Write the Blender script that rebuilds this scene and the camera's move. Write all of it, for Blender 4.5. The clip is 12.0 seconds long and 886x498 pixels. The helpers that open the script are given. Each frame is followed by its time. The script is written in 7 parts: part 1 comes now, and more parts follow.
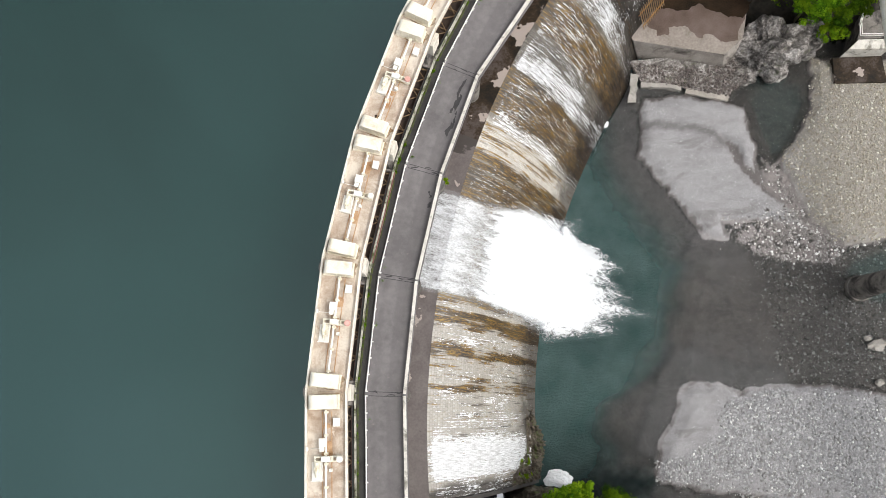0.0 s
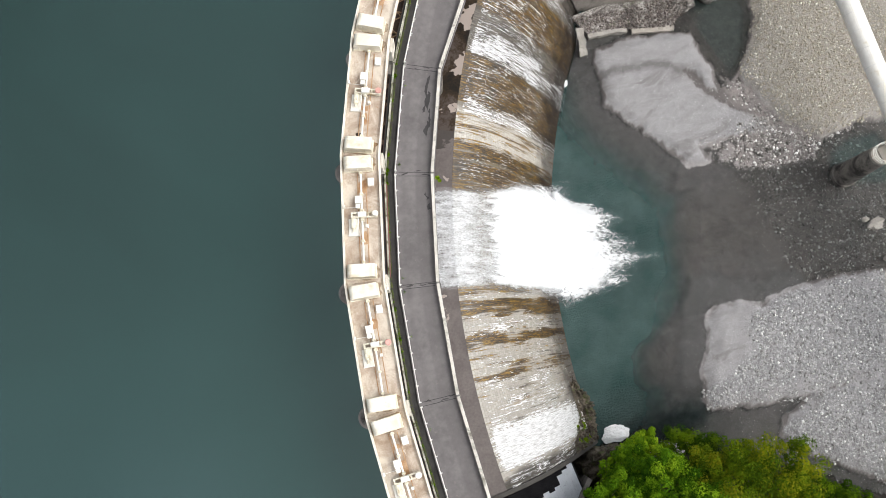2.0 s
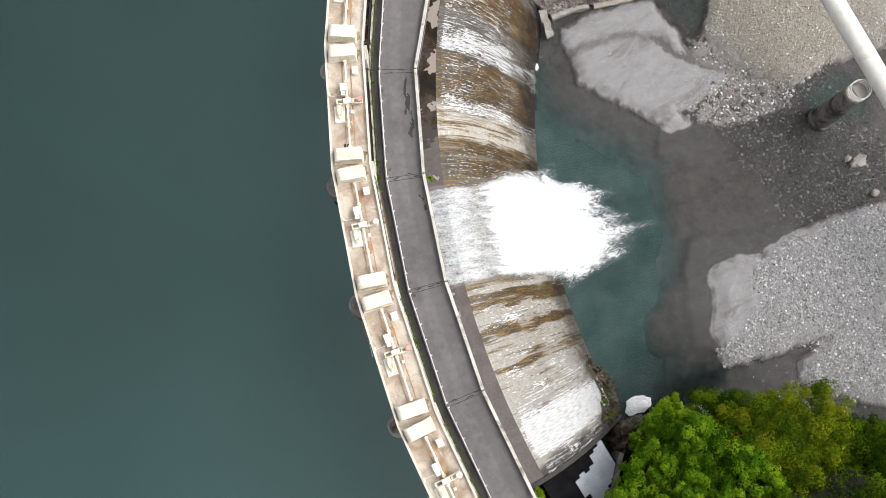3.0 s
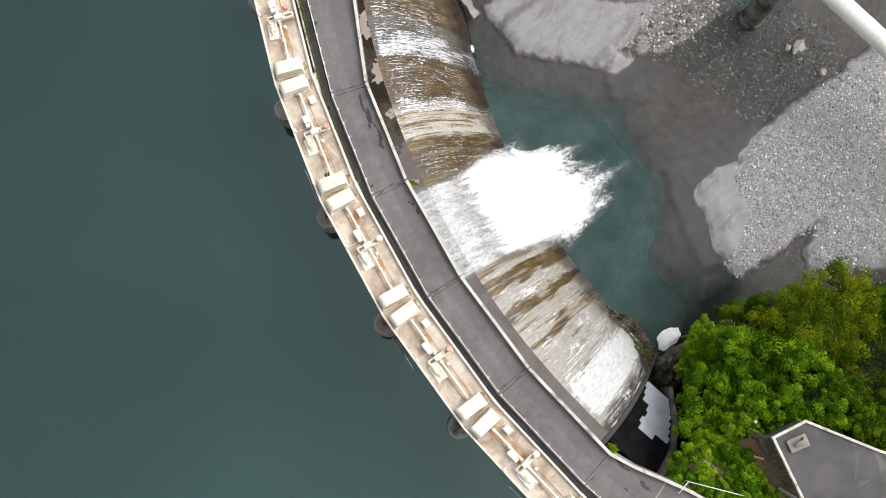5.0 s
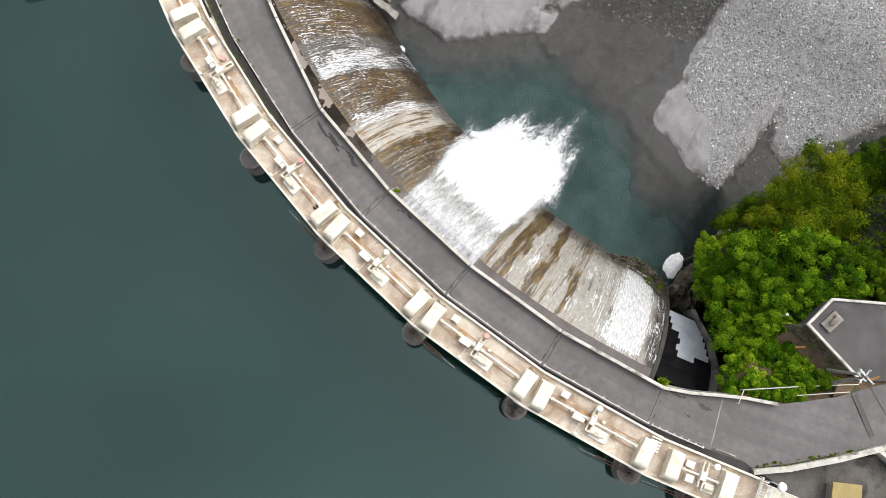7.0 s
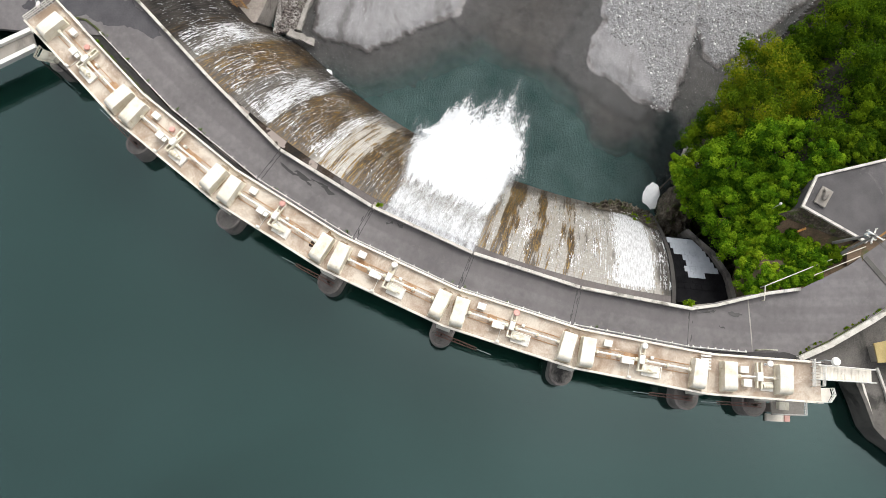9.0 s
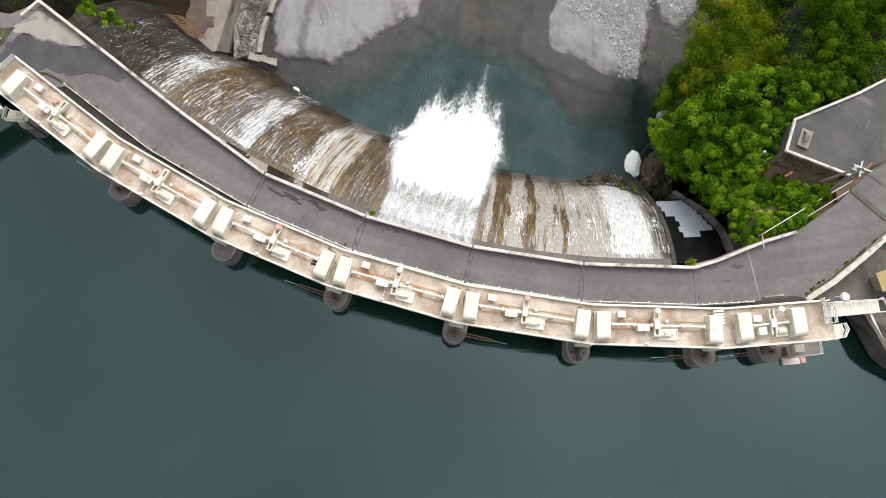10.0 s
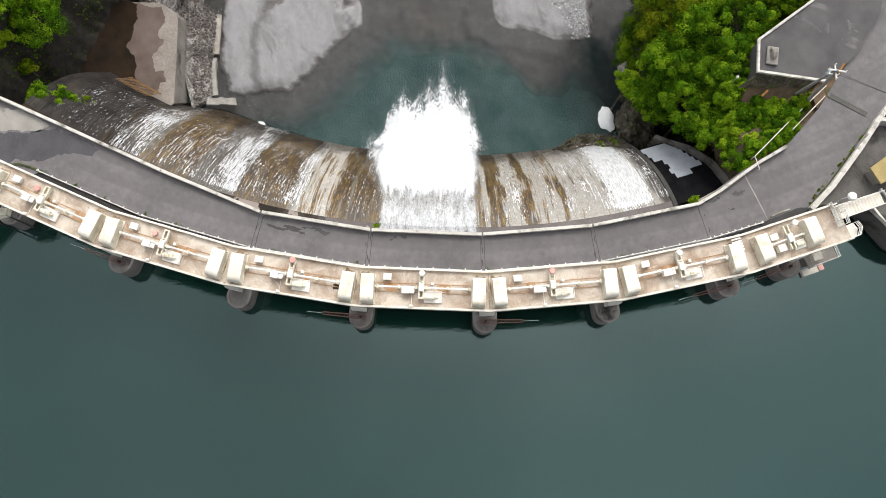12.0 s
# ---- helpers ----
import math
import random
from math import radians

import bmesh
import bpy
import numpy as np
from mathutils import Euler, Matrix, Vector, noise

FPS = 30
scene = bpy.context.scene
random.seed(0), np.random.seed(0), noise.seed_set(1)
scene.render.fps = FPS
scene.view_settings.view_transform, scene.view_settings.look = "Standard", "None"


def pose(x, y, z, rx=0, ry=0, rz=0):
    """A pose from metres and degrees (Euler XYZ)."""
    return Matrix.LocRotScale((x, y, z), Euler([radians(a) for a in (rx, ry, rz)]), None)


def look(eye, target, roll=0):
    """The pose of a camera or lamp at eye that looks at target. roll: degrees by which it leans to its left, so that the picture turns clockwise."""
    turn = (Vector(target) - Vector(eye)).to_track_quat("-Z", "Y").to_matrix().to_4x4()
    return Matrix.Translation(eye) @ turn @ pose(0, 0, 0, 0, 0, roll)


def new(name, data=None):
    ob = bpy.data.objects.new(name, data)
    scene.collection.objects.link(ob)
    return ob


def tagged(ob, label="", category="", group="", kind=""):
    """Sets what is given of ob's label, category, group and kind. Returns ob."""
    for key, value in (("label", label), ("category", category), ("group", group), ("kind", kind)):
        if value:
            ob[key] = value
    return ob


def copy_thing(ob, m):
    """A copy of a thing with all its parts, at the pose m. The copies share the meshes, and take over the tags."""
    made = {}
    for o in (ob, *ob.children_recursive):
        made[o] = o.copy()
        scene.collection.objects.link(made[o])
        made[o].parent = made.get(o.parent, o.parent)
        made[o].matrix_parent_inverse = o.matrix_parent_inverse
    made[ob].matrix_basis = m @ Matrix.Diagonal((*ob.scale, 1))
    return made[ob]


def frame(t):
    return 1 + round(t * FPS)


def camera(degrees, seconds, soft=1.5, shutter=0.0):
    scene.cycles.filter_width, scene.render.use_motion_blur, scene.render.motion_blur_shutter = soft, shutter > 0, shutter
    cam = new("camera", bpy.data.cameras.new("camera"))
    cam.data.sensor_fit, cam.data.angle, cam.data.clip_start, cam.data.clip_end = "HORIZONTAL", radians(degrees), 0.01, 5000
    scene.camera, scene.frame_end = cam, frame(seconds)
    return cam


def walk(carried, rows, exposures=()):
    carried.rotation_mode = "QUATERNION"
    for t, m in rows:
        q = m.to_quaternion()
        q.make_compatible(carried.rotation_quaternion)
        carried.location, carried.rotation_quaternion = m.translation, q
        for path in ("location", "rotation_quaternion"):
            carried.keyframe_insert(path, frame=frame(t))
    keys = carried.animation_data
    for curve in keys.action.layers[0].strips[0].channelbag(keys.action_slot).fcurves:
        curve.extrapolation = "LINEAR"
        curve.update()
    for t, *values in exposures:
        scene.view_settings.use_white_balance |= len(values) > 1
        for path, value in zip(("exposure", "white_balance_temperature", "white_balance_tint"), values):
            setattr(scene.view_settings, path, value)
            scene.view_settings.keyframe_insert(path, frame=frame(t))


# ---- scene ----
cam = camera(56.36, 12.0, soft=0.6)
# seconds, eye (metres), turn about x, y, z (degrees): a drone at a steady height, circling as it turns
ROWS = [
    (0.0, 0.955, -4.743, 109.161, 10.530, 0.663, -8.297),
    (0.5, -0.414, -4.251, 109.327, 10.287, 0.691, -11.551),
    (1.0, -1.775, -3.706, 109.464, 10.054, 0.652, -15.454),
    (1.5, -3.130, -3.089, 109.541, 9.866, 0.569, -19.660),
    (2.0, -4.487, -2.427, 109.522, 9.737, 0.451, -23.965),
    (2.5, -5.858, -1.757, 109.416, 9.701, 0.312, -28.293),
    (3.0, -7.267, -1.086, 109.264, 9.715, 0.124, -32.535),
    (5.0, -11.640, 1.890, 109.293, 9.932, 0.063, -50.024),
    (5.5, -12.485, 2.952, 109.430, 9.848, 0.018, -54.471),
    (6.0, -13.318, 4.003, 109.541, 9.851, -0.059, -58.794),
    (6.5, -14.151, 5.052, 109.608, 9.941, -0.092, -63.048),
    (7.0, -14.979, 6.129, 109.675, 10.057, -0.143, -67.587),
    (9.0, -17.503, 11.807, 109.455, 10.760, -0.785, -85.929),
    (9.5, -17.505, 13.223, 109.518, 10.714, -0.857, -90.432),
    (10.0, -17.459, 14.609, 109.522, 10.739, -0.916, -94.990),
    (10.5, -17.350, 15.980, 109.490, 10.757, -0.968, -98.664),
    (11.0, -17.176, 17.328, 109.483, 10.779, -0.985, -101.519),
    (11.5, -16.926, 18.636, 109.462, 10.814, -0.990, -104.859),
    (12.0, -16.640, 19.938, 109.441, 10.875, -0.985, -108.774),
]
walk(cam, [(t, pose(x, y, z, rx, ry, rz)) for t, x, y, z, rx, ry, rz in ROWS])

# ---- light ----
world = bpy.data.worlds.new("overcast_sky")
scene.world = world
world.use_nodes = True
wn = world.node_tree
sky = wn.nodes.new("ShaderNodeTexSky")
sky.sky_type, sky.sun_disc = "NISHITA", False
SUN_EL, SUN_AZ = radians(58), radians(122)
sky.sun_elevation, sky.sun_rotation = SUN_EL, SUN_AZ
sky.air_density, sky.dust_density, sky.ozone_density = 1.0, 6.0, 1.0
pale = wn.nodes.new("ShaderNodeHueSaturation")
pale.inputs["Saturation"].default_value = 0.28
wn.links.new(sky.outputs[0], pale.inputs["Color"])
back = wn.nodes["Background"]
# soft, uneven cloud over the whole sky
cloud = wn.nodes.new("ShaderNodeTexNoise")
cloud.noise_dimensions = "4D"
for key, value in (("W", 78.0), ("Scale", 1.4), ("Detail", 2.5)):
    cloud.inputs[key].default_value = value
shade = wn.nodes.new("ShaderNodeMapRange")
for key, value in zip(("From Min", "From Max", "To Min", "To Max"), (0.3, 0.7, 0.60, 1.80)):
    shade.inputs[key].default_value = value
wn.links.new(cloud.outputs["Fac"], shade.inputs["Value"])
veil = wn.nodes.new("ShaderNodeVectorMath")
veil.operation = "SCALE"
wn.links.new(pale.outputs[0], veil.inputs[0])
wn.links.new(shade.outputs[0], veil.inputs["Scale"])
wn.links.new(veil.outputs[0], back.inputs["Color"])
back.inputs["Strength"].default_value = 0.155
sun_data = bpy.data.lights.new("sun", "SUN")
sun_data.energy, sun_data.angle, sun_data.color = 0.65, radians(40), (1.0, 0.97, 0.90)
sun = new("sun", sun_data)
sun.matrix_world = look((0, 0, 0), (-math.sin(SUN_AZ) * math.cos(SUN_EL), -math.cos(SUN_AZ) * math.cos(SUN_EL), -math.sin(SUN_EL)))
scene.view_settings.exposure = 0.29

# ---- materials ----
MATS = {}


class Nodes:
    """A material under construction: short ways to add and link nodes."""

    def __init__(self, name):
        self.mat = bpy.data.materials.new(name)
        self.mat.use_nodes = True
        self.tree = self.mat.node_tree
        self.bsdf = self.tree.nodes["Principled BSDF"]
        self.out = self.tree.nodes["Material Output"]
        MATS[name] = self.mat

    def add(self, kind, **values):
        node = self.tree.nodes.new(kind)
        for key, value in values.items():
            if key in node.inputs:
                node.inputs[key].default_value = value
        return node

    def link(self, a, b):
        self.tree.links.new(a, b)

    def place(self):
        return self.tree.nodes.new("ShaderNodeNewGeometry").outputs["Position"]

    def noise(self, scale, detail=4.0, rough=0.55, vec=None, distort=0.0):
        node = self.add("ShaderNodeTexNoise", Scale=scale, Detail=detail, Roughness=rough, Distortion=distort)
        self.link(vec or self.place(), node.inputs["Vector"])
        return node.outputs["Fac"]

    def stretch(self, vec, scale, rz=0.0):
        node = self.tree.nodes.new("ShaderNodeMapping")
        node.inputs["Scale"].default_value = scale
        node.inputs["Rotation"].default_value = (0, 0, rz)
        self.link(vec, node.inputs["Vector"])
        return node.outputs[0]

    def ramp(self, fac, stops):
        node = self.tree.nodes.new("ShaderNodeValToRGB")
        el = node.color_ramp.elements
        while len(el) < len(stops):
            el.new(0.5)
        for e, (at, col) in zip(el, stops):
            e.position, e.color = at, (*col, 1) if len(col) == 3 else col
        self.link(fac, node.inputs[0])
        return node.outputs[0]

    def step(self, fac, lo, hi, a=0.0, b=1.0):
        node = self.tree.nodes.new("ShaderNodeMapRange")
        for key, value in zip(("From Min", "From Max", "To Min", "To Max"), (lo, hi, a, b)):
            node.inputs[key].default_value = value
        self.link(fac, node.inputs["Value"])
        return node.outputs[0]

    def mix(self, fac, a, b, how="MIX"):
        node = self.tree.nodes.new("ShaderNodeMix")
        node.data_type, node.blend_type = "RGBA", how
        for sock, value in ((node.inputs["Factor"], fac), (node.inputs[6], a), (node.inputs[7], b)):
            if isinstance(value, (int, float)):
                sock.default_value = value
            elif isinstance(value, tuple):
                sock.default_value = (*value, 1)
            else:
                self.link(value, sock)
        return node.outputs[2]

    def calc(self, how, a, b):
        node = self.tree.nodes.new("ShaderNodeMath")
        node.operation = how
        for sock, value in zip(node.inputs, (a, b)):
            if isinstance(value, (int, float)):
                sock.default_value = value
            else:
                self.link(value, sock)
        return node.outputs[0]

    def attr(self, name):
        node = self.tree.nodes.new("ShaderNodeAttribute")
        node.attribute_name = name
        return node

    def finish(self, color, rough=0.8, bump=None, depth=0.02, metal=0.0, ior=None):
        for sock, value in ((self.bsdf.inputs["Base Color"], color), (self.bsdf.inputs["Roughness"], rough)):
            if isinstance(value, (int, float)):
                sock.default_value = value
            elif isinstance(value, tuple):
                sock.default_value = (*value, 1)
            else:
                self.link(value, sock)
        self.bsdf.inputs["Metallic"].default_value = metal
        if ior:
            self.bsdf.inputs["IOR"].default_value = ior
        if bump is not None:
            node = self.add("ShaderNodeBump", Distance=depth, Strength=1.0)
            self.link(bump, node.inputs["Height"])
            self.link(node.outputs[0], self.bsdf.inputs["Normal"])
        return self.mat


def plain(name, a, b, scale=1.5, rough=0.7, fine=14.0, depth=0.01, metal=0.0, stain=None, stain_at=(0.58, 0.72)):
    """Two tones by a broad and a fine noise, optional stains, fine relief."""
    n = Nodes(name)
    broad, small = n.noise(scale), n.noise(fine, 6)
    fac = n.calc("ADD", n.calc("MULTIPLY", broad, 0.6), n.calc("MULTIPLY", small, 0.4))
    col = n.ramp(fac, [(0.35, a), (0.65, b)])
    if stain:
        col = n.mix(n.step(n.noise(scale * 0.7, 6, 0.65, distort=0.5), *stain_at), col, stain)
    return n.finish(col, rough, small, depth, metal)


plain("white_paint", (0.72, 0.70, 0.63), (0.86, 0.85, 0.80), 0.9, 0.5, 20, 0.003, stain=(0.56, 0.49, 0.33), stain_at=(0.58, 0.82))
plain("housing_paint", (0.64, 0.59, 0.47), (0.86, 0.83, 0.74), 0.8, 0.5, 16, 0.003, stain=(0.46, 0.36, 0.20), stain_at=(0.54, 0.80))
plain("cream_paint", (0.60, 0.56, 0.43), (0.80, 0.76, 0.64), 1.6, 0.45, 18, 0.003, stain=(0.36, 0.26, 0.12), stain_at=(0.53, 0.72))
plain("rail_paint", (0.66, 0.65, 0.60), (0.82, 0.81, 0.77), 1.2, 0.5, 20, 0.002)
plain("curb_concrete", (0.62, 0.57, 0.48), (0.80, 0.76, 0.68), 0.7, 0.75, 12, 0.01, stain=(0.30, 0.26, 0.19), stain_at=(0.6, 0.78))
plain("parapet_concrete", (0.44, 0.42, 0.37), (0.68, 0.655, 0.60), 0.9, 0.8, 12, 0.01, stain=(0.17, 0.16, 0.13), stain_at=(0.53, 0.68))
plain("mossy_kerb", (0.34, 0.33, 0.27), (0.58, 0.56, 0.48), 0.9, 0.85, 12, 0.01, stain=(0.07, 0.08, 0.03), stain_at=(0.46, 0.60))
plain("grey_concrete", (0.24, 0.22, 0.19), (0.38, 0.35, 0.31), 0.35, 0.85, 9, 0.02, stain=(0.10, 0.09, 0.08), stain_at=(0.52, 0.7))
plain("pier_concrete", (0.16, 0.142, 0.13), (0.28, 0.25, 0.23), 0.5, 0.8, 9, 0.02, stain=(0.08, 0.07, 0.06), stain_at=(0.52, 0.7))
# near black: shade below the deck is put into this concrete colour
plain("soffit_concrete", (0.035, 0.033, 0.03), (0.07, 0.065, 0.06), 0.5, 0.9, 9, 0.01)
plain("dark_steel", (0.05, 0.05, 0.045), (0.10, 0.095, 0.085), 1.0, 0.6, 15, 0.004, 0.4)
plain("rust_steel", (0.13, 0.055, 0.04), (0.22, 0.11, 0.09), 1.5, 0.75, 18, 0.004)
plain("duct_rust", (0.30, 0.15, 0.06), (0.52, 0.36, 0.22), 1.6, 0.8, 14, 0.003)
plain("paving_dark", (0.05, 0.046, 0.041), (0.145, 0.134, 0.119), 0.4, 0.8, 8, 0.02, stain=(0.03, 0.028, 0.024), stain_at=(0.5, 0.64))
plain("deck_grime", (0.16, 0.115, 0.07), (0.44, 0.36, 0.27), 2.4, 0.85, 12, 0.006, stain=(0.22, 0.12, 0.05), stain_at=(0.5, 0.62))
plain("red_paint", (0.56, 0.27, 0.22), (0.66, 0.40, 0.35), 1.0, 0.6, 20, 0.002)
plain("galvanised", (0.32, 0.34, 0.35), (0.45, 0.47, 0.48), 1.0, 0.5, 15, 0.003, 0.3)
plain("pole_concrete", (0.17, 0.165, 0.155), (0.30, 0.29, 0.275), 1.0, 0.8, 15, 0.004)
plain("steel_blue", (0.24, 0.31, 0.34), (0.36, 0.43, 0.46), 1.0, 0.5, 15, 0.003)
plain("bark", (0.07, 0.055, 0.04), (0.14, 0.11, 0.08), 1.5, 0.9, 10, 0.03)
# chute slabs: the pale one carries the sky's reflection as colour
plain("tile_sheen", (0.36, 0.39, 0.43), (0.50, 0.53, 0.57), 0.8, 0.45, 10, 0.006, stain=(0.25, 0.19, 0.12), stain_at=(0.66, 0.8))
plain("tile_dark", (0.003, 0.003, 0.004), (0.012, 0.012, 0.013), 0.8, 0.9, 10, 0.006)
plain("rust_orange", (0.19, 0.085, 0.015), (0.32, 0.16, 0.035), 1.5, 0.8, 18, 0.004)
plain("rust_dark", (0.02, 0.013, 0.009), (0.06, 0.036, 0.022), 1.2, 0.85, 14, 0.006)
plain("rust_orange_dull", (0.12, 0.07, 0.035), (0.24, 0.16, 0.09), 1.5, 0.8, 16, 0.005)
plain("ochre_roof", (0.30, 0.23, 0.09), (0.42, 0.33, 0.14), 0.8, 0.8, 10, 0.01)

# service deck: pinkish concrete, rusty run-off along the shafts
n = Nodes("deck_concrete")
broad, small = n.noise(0.42, 6, 0.62, distort=0.6), n.noise(6.0, 6, 0.6)
col = n.ramp(n.calc("ADD", n.calc("MULTIPLY", broad, 0.82), n.calc("MULTIPLY", small, 0.18)),
             [(0.36, (0.30, 0.22, 0.155)), (0.49, (0.45, 0.37, 0.295)), (0.60, (0.60, 0.54, 0.455))])
col = n.mix(n.step(n.noise(1.1, 6, 0.7, distort=0.8), 0.60, 0.72), col, (0.70, 0.63, 0.53))
col = n.mix(n.step(n.noise(0.9, 6, 0.7, distort=1.0, vec=n.stretch(n.place(), (1, 1, 1), 1.1)), 0.62, 0.75), col, (0.33, 0.15, 0.07))
n.finish(col, 0.8, small, 0.01)

# asphalt of the crest road and the bank
n = Nodes("asphalt")
broad, mid, small = n.noise(0.22, 4), n.noise(1.4, 5, 0.65), n.noise(30, 4)
col = n.ramp(n.calc("ADD", n.calc("MULTIPLY", broad, 0.5), n.calc("MULTIPLY", mid, 0.5)),
             [(0.36, (0.122, 0.114, 0.115)), (0.64, (0.215, 0.201, 0.201))])
away = n.tree.nodes.new("ShaderNodeVectorMath")
away.operation = "DISTANCE"
away.inputs[1].default_value = (92.713, -20.857, 21.0)
n.link(n.place(), away.inputs[0])
lane = n.add("ShaderNodeTexNoise", Scale=0.7, Detail=1.0)
lane.noise_dimensions = "1D"
n.link(away.outputs["Value"], lane.inputs["W"])
col = n.mix(n.step(lane.outputs["Fac"], 0.40, 0.60, 0.0, 0.45), col, (0.115, 0.106, 0.107))
col = n.mix(n.step(n.noise(2.2, 6, 0.7, distort=0.6), 0.60, 0.72, 0.0, 0.5), col, (0.26, 0.235, 0.215))
col = n.mix(n.calc("MULTIPLY", small, 0.4), col, (0.075, 0.07, 0.069))
n.finish(col, 0.75, small, 0.006)
plain("asphalt_damp", (0.022, 0.021, 0.021), (0.058, 0.055, 0.054), 0.5, 0.8, 14, 0.006)
plain("moss", (0.030, 0.040, 0.012), (0.095, 0.115, 0.028), 2.0, 0.95, 12, 0.03, stain=(0.05, 0.045, 0.038), stain_at=(0.48, 0.58))
plain("wet_patch", (0.02, 0.019, 0.019), (0.04, 0.038, 0.037), 1.0, 0.3, 14, 0.003)
plain("dry_concrete", (0.24, 0.225, 0.20), (0.36, 0.34, 0.31), 0.6, 0.85, 10, 0.01, stain=(0.14, 0.13, 0.11))
plain("brown_wet", (0.055, 0.030, 0.018), (0.130, 0.094, 0.078), 0.35, 0.6, 9, 0.002)
plain("lot_asphalt", (0.045, 0.042, 0.044), (0.10, 0.094, 0.094), 0.35, 0.75, 12, 0.008, stain=(0.22, 0.205, 0.195), stain_at=(0.60, 0.75))
plain("brown_dark", (0.008, 0.006, 0.004), (0.034, 0.020, 0.011), 0.4, 0.75, 6, 0.004)
for key in ("brown_dark", "tile_dark"):
    MATS[key].node_tree.nodes["Principled BSDF"].inputs["Specular IOR Level"].default_value = 0.1
plain("soil", (0.06, 0.04, 0.025), (0.17, 0.115, 0.07), 0.9, 0.95, 7, 0.05, stain=(0.05, 0.075, 0.02), stain_at=(0.5, 0.7))
plain("puddle", (0.048, 0.046, 0.050), (0.085, 0.081, 0.085), 0.5, 0.14, 8, 0.001)

# weir face: coursed masonry, algae and dark run-off streaks down the slope, uv = (arc length, way down the face)
n = Nodes("weir_stone")
uv = n.tree.nodes.new("ShaderNodeUVMap").outputs[0]
brick = n.add("ShaderNodeTexBrick", Scale=1.0)
brick.inputs["Brick Width"].default_value, brick.inputs["Row Height"].default_value = 0.42, 0.31
brick.inputs["Mortar Size"].default_value, brick.inputs["Mortar Smooth"].default_value = 0.025, 0.4
brick.inputs["Color1"].default_value = (0.53, 0.505, 0.455, 1)
brick.inputs["Color2"].default_value = (0.40, 0.378, 0.335, 1)
brick.inputs["Mortar"].default_value = (0.335, 0.31, 0.27, 1)
n.link(uv, brick.inputs["Vector"])
algae = n.attr("algae").outputs["Fac"]
damp = n.attr("damp").outputs["Fac"]
run = n.noise(1.0, 6, 0.62, vec=n.stretch(uv, (1.5, 0.10, 1)))
thread = n.noise(1.0, 5, 0.65, vec=n.stretch(uv, (6.0, 0.55, 1)))
speck = n.noise(1.0, 4, 0.7, vec=n.stretch(uv, (9.0, 2.6, 1)))
streak = n.calc("ADD", n.calc("MULTIPLY", run, 0.55), n.calc("ADD", n.calc("MULTIPLY", thread, 0.30), n.calc("MULTIPLY", speck, 0.15)))
# damp masonry is darker and browner than the dry courses
col = n.mix(n.calc("MULTIPLY", damp, 0.9), brick.outputs["Color"], n.mix(1.0, brick.outputs["Color"], (0.31, 0.292, 0.262), "MULTIPLY"))
# algae: dark brown with ochre threads
ochre = n.ramp(n.calc("ADD", n.calc("MULTIPLY", thread, 0.6), n.calc("MULTIPLY", speck, 0.4)),
               [(0.43, (0.006, 0.004, 0.002)), (0.49, (0.046, 0.024, 0.003)), (0.545, (0.165, 0.090, 0.007)), (0.62, (0.34, 0.21, 0.024))])
col = n.mix(n.step(n.calc("ADD", streak, n.calc("MULTIPLY", algae, 0.17)), 0.560, 0.615, 0.0, 0.97), col, ochre)
# dark run-off threads
dark = n.calc("ADD", n.noise(1.0, 6, 0.65, vec=n.stretch(uv, (2.4, 0.13, 1), 0.02)), n.calc("MULTIPLY", damp, 0.07))
col = n.mix(n.step(n.calc("ADD", n.calc("MULTIPLY", dark, 0.7), n.calc("MULTIPLY", thread, 0.3)), 0.565, 0.63, 0.0, 0.85), col, (0.026, 0.019, 0.012))
gap = n.step(n.noise(1.0, 4, 0.65, vec=n.stretch(uv, (6.5, 0.9, 1), 0.01)), 0.44, 0.54)
col = n.mix(n.calc("MULTIPLY", n.attr("flow").outputs["Fac"], n.step(gap, 0.0, 1.0, 0.2, 0.92)), col, (0.036, 0.030, 0.024))
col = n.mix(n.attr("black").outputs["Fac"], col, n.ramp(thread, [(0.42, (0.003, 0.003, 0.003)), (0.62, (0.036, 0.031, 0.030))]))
bump = n.calc("ADD", n.calc("MULTIPLY", brick.outputs["Fac"], -1.0), n.calc("MULTIPLY", n.noise(5.0, 4), 0.5))
n.finish(col, n.calc("ADD", n.step(thread, 0.3, 0.7, 0.25, 0.55), n.calc("MULTIPLY", n.attr("black").outputs["Fac"], 0.35)), bump, 0.03)
n.link(n.step(n.attr("black").outputs["Fac"], 0.0, 1.0, 0.5, 0.04), n.bsdf.inputs["Specular IOR Level"])

# wet, flat concrete of the sill above the masonry
n = Nodes("sill_concrete")
a, b = n.noise(0.33, 5, 0.6, distort=0.6), n.noise(4, 5)
col = n.ramp(n.calc("ADD", n.calc("MULTIPLY", a, 0.7), n.calc("MULTIPLY", b, 0.3)), [(0.36, (0.070, 0.056, 0.052)), (0.62, (0.135, 0.114, 0.108))])
col = n.mix(n.step(n.noise(0.16, 6, 0.55, distort=0.4), 0.60, 0.62, 0.0, 0.85), col, (0.024, 0.018, 0.014))
col = n.mix(n.step(n.noise(0.21, 6, 0.55), 0.64, 0.645), col, (0.33, 0.28, 0.25))
n.finish(col, 0.45, b, 0.01)

